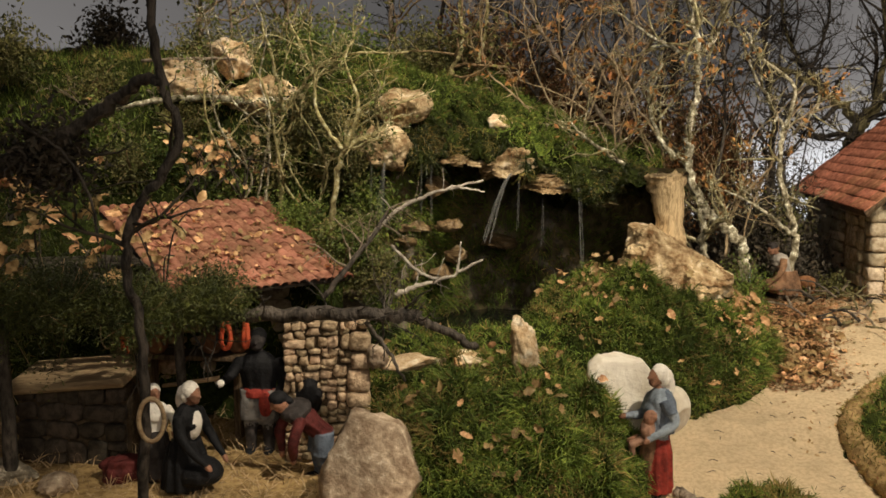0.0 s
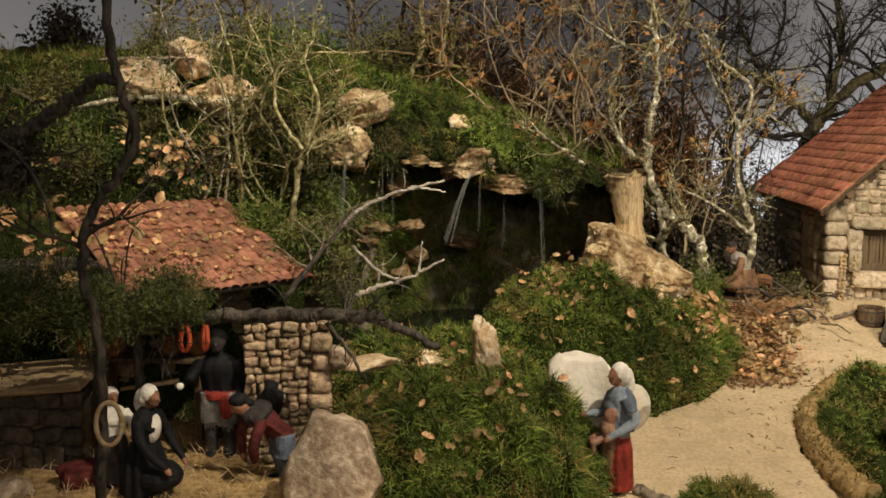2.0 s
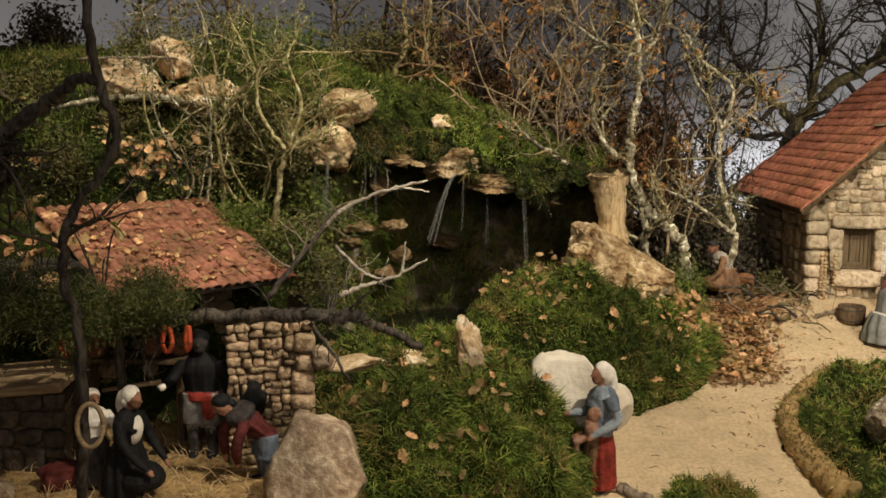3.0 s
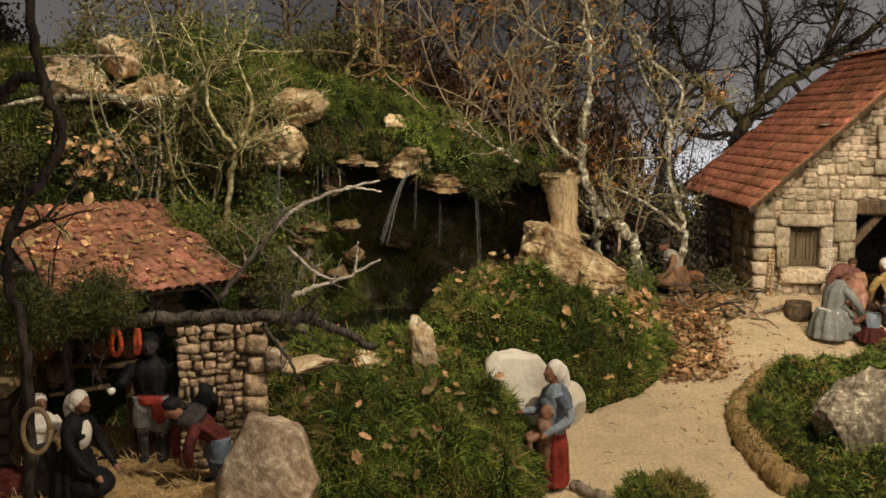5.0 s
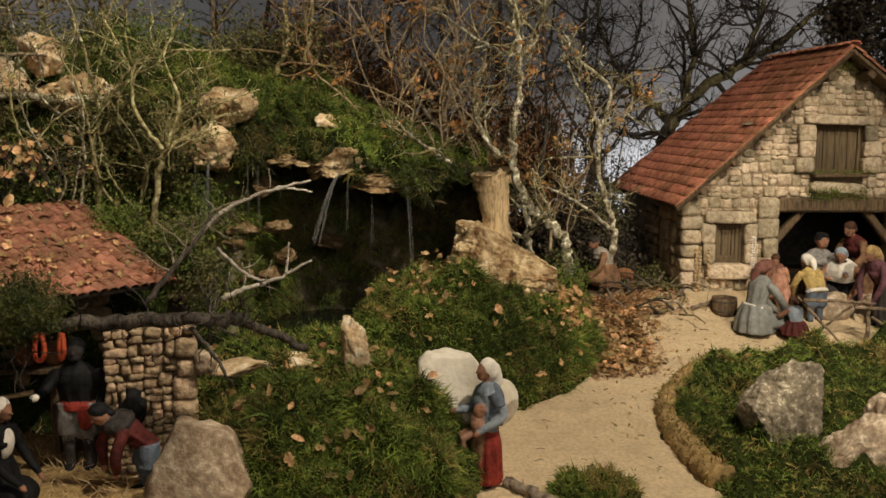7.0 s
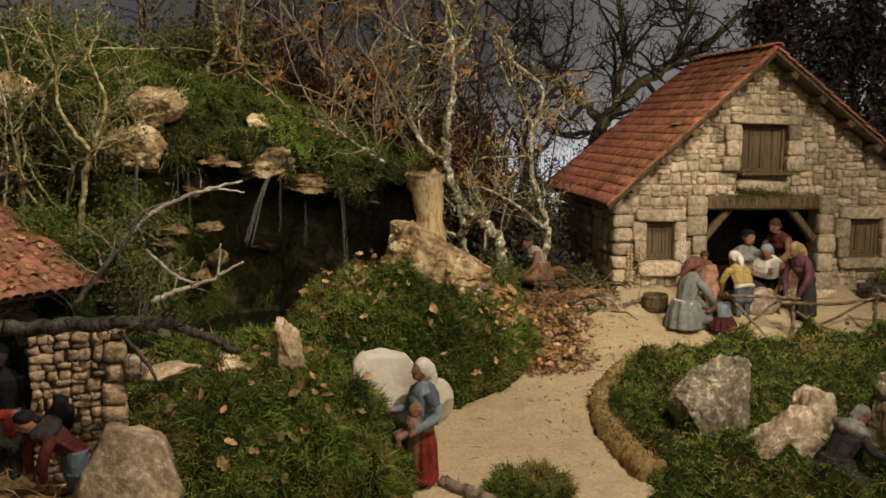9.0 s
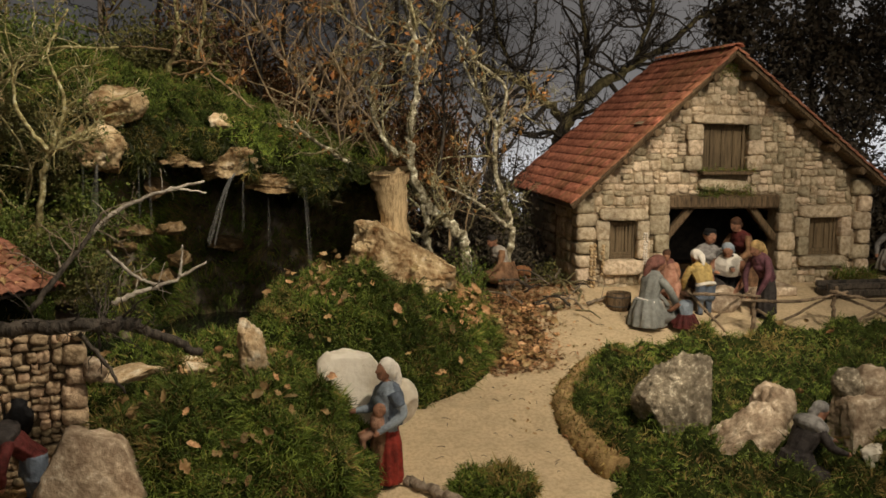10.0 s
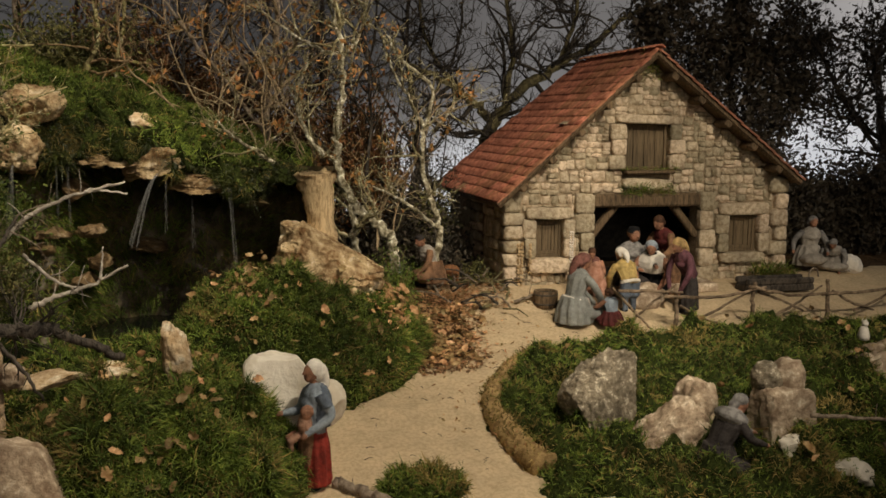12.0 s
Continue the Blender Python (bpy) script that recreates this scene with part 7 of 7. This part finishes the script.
figure("clay woman figurine in white blouse behind the post", (-1.005, 2.22, 0.0), 0.25, 40, DARK_GREY, WHITE_CLOTH, "scarf", WHITE_CLOTH,
       [(1, ((0.16, -0.1, 0.62), (0.12, -0.2, 0.55)), WHITE_CLOTH)])
figure("crouching clay man in dark red jacket and grey shawl", (-0.605, 2.32, -0.01), 0.29, -60, None, DARK_RED, "hair", BLACK_CLOTH, [(-1, ((-0.15, -0.18, 0.66), (-0.10, -0.30, 0.52)), DARK_RED), (1, ((0.15, -0.18, 0.64), (0.10, -0.28, 0.50)), DARK_RED)],
       bend=40, legs=BLUE_CLOTH, hip=0.5, sit=0.85, stout=1.3, extra=[(ball(0.15, 0.12, 0.08), (0, 0.01, 0.78), DARK_GREY)])
# Plain dark lump in place of another figure's hair and back.
for x, lab in ((-0.70, "dark blob standing for another figure's hair and back by the shed wall"),):
    s_ = rock(lab, (-0.66, 2.42, 0.17), (0.075, 0.07, 0.11), 91, BLACK_CLOTH, cuts=4, rough=0.1, name="dark_rag")
    s_["category"] = "cloth"
# before the barn
def reach(m, z=0.56):
    """Both arms held forward, ending at the height z."""
    return [(1, ((0.17, -0.13, 0.62), (0.10, -0.32, z)), m), (-1, ((-0.17, -0.13, 0.62), (-0.08, -0.32, z - 0.02)), m)]


figure("kneeling clay woman in blue-grey dress with a dark red scarf", (1.252, 3.20, G(1.25, 3.2)), 0.325, 100, GREY_GREEN, GREY_GREEN, "scarf", DULL_RED, reach(GREY_GREEN, 0.46), bend=14, wide=1.22, sit=0.62, stout=1.15, apron=PALE_GREY,
       extra=[(lathe([(0.108, 0.485), (0.113, 0.495), (0.108, 0.505)], 18, 1.15, 0.85), (0, 0, 0), WHITE_CLOTH)])
figure("small clay child in blue shirt and red skirt", (1.372, 3.135, G(1.372, 3.135) + 0.015), 0.165, 205, DARK_RED, PALE_BLUE, "hair", HAIR, reach(SKIN), wide=1.25, sit=0.6, stout=1.4, bend=8)
figure("clay man in dull red leaning over the pig", (1.418, 3.44, G(1.42, 3.44)), 0.235, -25, BROWN_CLOTH, DULL_RED, "hair", HAIR, reach(SKIN, 0.5), bend=30, sit=0.85)
pig = Build().add(ball(0.036, 0.05, 0.050), (0, 0, 0.100)).add(ball(0.030, 0.035, 0.036), (0.016, -0.012, 0.068)).add(ball(0.029, 0.035, 0.036), (-0.016, -0.012, 0.072)).add(ball(0.017, 0.02, 0.018), (0.004, -0.016, 0.142))
for sx in (-1, 1):
    pig.add(tube([(sx * 0.018, -0.03, 0.075), (sx * 0.016, -0.05, 0.052), (sx * 0.013, -0.055, 0.034)], [0.015, 0.010, 0.007], 8))
fuse(pig, "pig_figurine", [PIG], (1.386, 3.345, G(1.386, 3.345) + 0.012), "pink clay pig lying on a low wooden block", 0.0028)
block = thing("wooden_block", "low dark wooden work block", "block", (1.386, 3.335, G(1.386, 3.335) - 0.004))
Build().add(worn_box(0.11, 0.09, 0.05, 0.006, 0.003), (0, 0, 0.025)).done("block_top", OLD_WOOD, block, smooth=False)
figure("clay man in yellow shirt bending to work", (1.508, 3.29, G(1.508, 3.29)), 0.262, 195, None, YELLOW_CLOTH, "scarf", WHITE_CLOTH, reach(YELLOW_CLOTH, 0.5), bend=26, legs=BLUE_CLOTH, stout=1.2, sit=0.86,
       extra=[(lathe([(0.12, 0.47), (0.123, 0.49), (0.12, 0.51)], 14, 1.1, 0.85), (0, 0, 0), WHITE_CLOTH)])
rock("smooth sand-coloured boulder before the barn door", (1.60, 3.34, G(1.60, 3.34) + 0.022), (0.19, 0.12, 0.13), 87, PINK_ROCK, (0, 0, 10), 5, 0.07, 0.95, detail=4, crack=0.0)
figure("clay man in grey with a dark cap", (1.580, 3.46, G(1.58, 3.46)), 0.32, 5, DARK_GREY, GREY_CLOTH, "hat", BLACK_CLOTH, reach(GREY_CLOTH, 0.6), sit=0.66, bend=8, stout=1.25)
figure("seated clay woman in white shawl and pale blue kerchief", (1.665, 3.42, G(1.66, 3.42)), 0.31, -35, BLACK_CLOTH, BLACK_CLOTH, "scarf", PALE_BLUE, reach(SKIN, 0.5), sit=0.62, bend=26, stout=1.2,
       extra=[(lathe([(0.155, 0.60), (0.15, 0.68), (0.13, 0.75), (0.08, 0.82)], 16, 1.15, 0.9, 5, 0.05), (0, 0, 0), WHITE_CLOTH)])
figure("brown-haired clay figure in the barn doorway", (1.765, 3.50, G(1.765, 3.50)), 0.31, -65, BROWN_CLOTH, DARK_RED, "hair", HAIR, reach(BROWN_CLOTH), bend=26)
figure("stooping clay woman in purple with a yellow headscarf", (1.722, 3.24, G(1.722, 3.24)), 0.305, -70, DARK_GREY, PURPLE_CLOTH, "scarf", OCHRE_CLOTH, reach(PURPLE_CLOTH, 0.46), bend=30, wide=0.80, stout=1.0)
figure("seated clay figure in pale cloth beyond the fence", (2.545, 3.72, G(2.545, 3.72) + 0.02), 0.275, -5, PALE_GREY, PALE_GREY, "scarf", GREY_CLOTH,
       [(1, ((0.17, -0.12, 0.6), (0.10, -0.30, 0.48)), GREY_CLOTH), (-1, ((-0.24, -0.04, 0.62), (-0.28, -0.12, 0.48)), GREY_CLOTH)], wide=1.25, sit=0.66, bend=8, stout=1.2)
figure("huddled clay figure in a pale cloak beyond the fence", (2.645, 3.68, G(2.645, 3.68)), 0.225, -40, PALE_GREY, PALE_GREY, "scarf", GREY_CLOTH, reach(GREY_CLOTH, 0.45), wide=1.5, sit=0.6, bend=45, stout=1.3)
figure("crouching clay shepherd in pale smock", (0.825, 3.62, G(0.825, 3.62) + 0.01), 0.235, -70, BROWN_CLOTH, PALE_GREY, "hat", DARK_GREY, [(1, ((0.16, -0.14, 0.60), (0.12, -0.32, 0.50)), BROWN_CLOTH)], bend=26, wide=1.3, sit=0.75, stout=1.25)
figure("small grey-blue clay figure behind the tree", (0.665, 3.52, G(0.66, 3.52) + 0.02), 0.135, 20, PALE_BLUE, PALE_BLUE, "scarf", GREY_CLOTH, ())
figure("kneeling clay man in dark grey cloak, seen from behind", (1.268, 2.18, -0.03), 0.285, 100, DARK_GREY, DARK_GREY, "hair", GREY_CLOTH,
       [(1, ((0.18, -0.18, 0.72), (0.10, -0.36, 0.72)), GREY_CLOTH), (-1, ((-0.18, -0.12, 0.66), (-0.14, -0.32, 0.66)), DARK_GREY)], bend=27, wide=1.15, sit=0.70, stout=1.15,
       extra=[(ball(0.16, 0.13, 0.08), (0, 0.01, 0.78), GREY_CLOTH)])
for k, (x, y) in enumerate(((-1.09, 2.22), (-0.97, 2.24))):
    s_ = rock("crumpled red cloth on the straw", (x, y, 0.025), (0.13, 0.09, 0.08), 95 + k, DARK_RED, (0, 0, 30 * k), 4, 0.25, name="red_rag")
    s_["category"] = "cloth"
# animals of clay
b = Build().add(ball(0.05, 0.028, 0.03), (0, 0, 0.07)).add(ball(0.022, 0.016, 0.02), (-0.055, 0, 0.085))
for x in (-0.035, 0.035):
    for y in (-0.013, 0.013):
        b.add(tube([(x, y, 0), (x, y, 0.06)], [0.006, 0.009], 6))
goat = b.done("goat_figurine", FUR)
goat.scale = (0.8, 0.8, 0.8)
goat.location = (0.915, 3.70, G(0.915, 3.70))
tagged(goat, "small reddish-brown clay goat by the barn", "figurine")
b = Build().add(lathe([(0.020, 0), (0.022, 0.012), (0.016, 0.035), (0.010, 0.045)], 12, 0.85, 1.0)).add(ball(0.011, 0.012, 0.011), (0, -0.004, 0.054))
for x in (-0.007, 0.007):
    b.add(lathe([(0.004, 0.06), (0.0005, 0.070)], 6), (x, 0, 0))
cat = b.done("cat_figurine", WHITE_CLOTH)
cat.location = (2.075, 2.70, 0.195)
tagged(cat, "small white clay cat sitting on a rock", "figurine")
s_ = rock("white cloth bundle beyond the fence", (2.695, 3.64, G(2.695, 3.64) + 0.03), (0.12, 0.10, 0.10), 92, WHITE_CLOTH, (0, 20, 0), 5, 0.12, name="white_rag")
s_["category"] = "cloth"

# ---- by the barn ----
b = Build().add(lathe([(0.064, 0), (0.067, 0.02), (0.068, 0.045), (0.066, 0.066), (0.058, 0.066), (0.055, 0.050)], 24))
tub = thing("wooden_tub", "low dark wooden tub by the barn wall", "tub", (1.210, 3.385, G(1.21, 3.385) - 0.008))
tub.scale = (0.68, 0.68, 0.95)
b.done("tub_body", OLD_WOOD, tub)
for z in (0.016, 0.052):
    Build().add(lathe([(0.0675, z - 0.003), (0.0695, z), (0.0675, z + 0.003)], 24)).done("hoop_band", IRON, tub)
tr = thing("wooden_trough", "long low dark wooden trough by the barn", "trough", (2.20, 3.43, G(2.20, 3.43)))
Build().add(worn_box(0.30, 0.10, 0.03, 0.006, 0.002), (0, 0, 0.015)).add(worn_box(0.30, 0.02, 0.024, 0.005), (0, -0.04, 0.042)).add(worn_box(0.30, 0.02, 0.024, 0.005), (0, 0.04, 0.042)).done("basin", DARK_BARK, tr, smooth=False)
a = np.linspace(0, math.pi, 9)
Build().add(tube(np.stack([0.022 * np.cos(a), 0 * a, 0.022 * np.sin(a) * 1.6], 1), 0.0035, 6), (0.17, -0.01, 0.05)).done("spout", GREY_BARK, tr)
step_ = thing("stone_step", "worn pale stone step at the barn door", "step", (1.70, 3.50, G(1.7, 3.5)))
Build().add(worn_box(0.50, 0.16, 0.04, 0.010, 0.003), (0, 0, 0.008)).done("slab", PINK_ROCK, step_, smooth=False)
sway = random.Random(19)
for lab, x, z0, z1, k, m, r in (("string of white garlic bulbs on the barn wall", 1.378, 0.345, 0.475, 2, GARLIC, 0.0052), ("string of dried maize cobs on the barn wall", 1.165, 0.26, 0.43, 2, MAIZE, 0.0075), ("string of dried maize cobs on the barn wall", 1.205, 0.30, 0.43, 1, MAIZE, 0.0075)):
    top = thing("food_string", lab, "garland", (x, HY - 0.035, z1), "strings on the barn wall")
    Build().add(tube([(0, 0.004, 0), (0, 0.004, z0 - z1)], 0.0015, 5)).done("cord", PALE_WOOD, top)
    z = z1 - 0.008
    while z > z0:
        for c in range(k):
            ob = Build().add(ball(r * sway.uniform(0.7, 1.15), r * 0.9, r * sway.uniform(0.8, 1.3), 8, 6), ((c - (k - 1) / 2) * r * 1.9 + sway.uniform(-0.35, 0.35) * r, 0, z - z1 + sway.uniform(-0.4, 0.4) * r)).done("bulb" if m is GARLIC else "cob", m, top)
        z -= r * 1.9
rng = np.random.default_rng(81)
p = np.stack([rng.uniform(1.58, 1.82, 700), rng.uniform(HY - 0.045, HY - 0.02, 700), rng.choice([0.712, 0.640, 0.620], 700) + rng.normal(0, 0.006, 700)], 1)
blades("ledge_moss", p, np.tile([0, -0.6, 0.4], (700, 1)), 0.018, 0.0025, rng, [MOSS, MOSS_DRY], house, 0.2, 0.9, 0.8, 0.5)

p = np.stack([rng.uniform(1.655, 1.735, 260), rng.uniform(HY - 0.035, HY - 0.015, 260), 1.12 + rng.normal(0, 0.03, 260)], 1)
blades("gable_moss", p, np.tile([0, -0.6, 0.4], (260, 1)), 0.016, 0.0024, rng, [MOSS, MOSS_DRY], house, 0.2, 0.9, 0.8, 0.6)

# rustic fence
fence = thing("rustic_fence", "rustic fence of crooked bare branches", "fence", (1.33, 3.10, G(1.33, 3.1)))
fo = np.array(fence.location)


def pole(name, a, c, r0, r1, seed):
    rng = np.random.default_rng(seed)
    a, c = np.array(a, float) - fo, np.array(c, float) - fo
    m = (a + c) / 2 + rng.normal(0, 0.008, 3)
    b = Build()
    grow(b, [a, m, c], r0, r1, rng, 7, 0.15)
    b.done(name, FENCE_BARK, fence)


for k, x in enumerate((1.597, 1.915, 2.215, 2.56)):
    g = G(x, 3.1)
    pole("post", (x + 0.004, 3.10, g - 0.02), (x - 0.004, 3.10, 0.326), 0.0085, 0.007, 500 + k)
for k, ((xa, za), (xb, zb)) in enumerate((((1.372, 0.316), (1.62, 0.300)), ((1.55, 0.288), (1.95, 0.308)), ((1.88, 0.312), (2.25, 0.278)), ((2.18, 0.272), (2.62, 0.315)))):
    pole("rail", (xa, 3.086, za), (xb, 3.086, zb), 0.0062, 0.0048, 520 + k)
for k, ((xa, za), (xb, zb)) in enumerate((((1.36, 0.322), (1.515, 0.168)), ((1.416, 0.175), (1.61, 0.325)), ((1.62, 0.25), (1.80, 0.165)), ((1.66, 0.175), (1.92, 0.30)), ((1.93, 0.29), (2.12, 0.21)), ((2.0, 0.19), (2.2, 0.30)), ((2.24, 0.28), (2.42, 0.20)), ((2.34, 0.20), (2.56, 0.31)))):
    pole("brace", (xa, 3.108 + 0.008 * (k % 2), za), (xb, 3.108 + 0.008 * (k % 2), zb), 0.0055, 0.004, 540 + k)

# threads of falling water
rng = np.random.default_rng(88)
for k, (x, y, z0, z1, dx, w, strands) in enumerate(((0.052, 3.10, 0.69, 0.45, 0.018, 0.0022, 3), (-0.165, 3.10, 0.735, 0.53, -0.075, 0.0020, 9), (-0.140, 3.11, 0.715, 0.56, 0.0, 0.0014, 2), (-0.060, 3.11, 0.66, 0.52, 0.004, 0.0013, 2),
                                                    (-0.556, 2.99, 0.77, 0.60, -0.012, 0.0018, 5), (-0.600, 3.00, 0.77, 0.63, -0.006, 0.0014, 2), (-0.455, 3.08, 0.765, 0.62, 0.0, 0.0013, 2), (-0.425, 3.09, 0.76, 0.60, 0.0, 0.0013, 2))):
    wt = Build()
    zz = np.linspace(z0, z1, 14)
    fall_ = (z0 - zz) / (z0 - z1)
    for _ in range(strands):
        o1, o2 = rng.normal(0, 0.0025), rng.normal(0, 0.008 if strands > 4 else 0.0025)
        pts = np.stack([x + o1 + (dx + o2) * fall_ ** 0.7 + rng.normal(0, 0.0008, 14), y + rng.normal(0, 0.002) + 0 * zz, zz - rng.uniform(0, 0.03) * fall_], 1)
        wt.add(tube(pts, w * rng.uniform(0.5, 1.3, 14), 5))
    tagged(wt.done("falling_water", THREAD), "thin thread of water falling from the ledge", "water", "threads of water")

p = on_ground(rng.uniform(2.16, 2.36, 900), rng.uniform(3.50, 3.57, 900)) + np.stack([0 * rng.random(900), 0 * rng.random(900), 0.06 * rng.random(900)], 1)
tuft = blades("moss_tuft", p, np.tile([0, -0.5, 0.5], (900, 1)), 0.03, 0.003, rng, [MOSS, MOSS_DRY], None, 0.3, 0.9, 0.5, 0.3)
tagged(tuft, "green moss against the barn wall", "moss", kind="stuff")
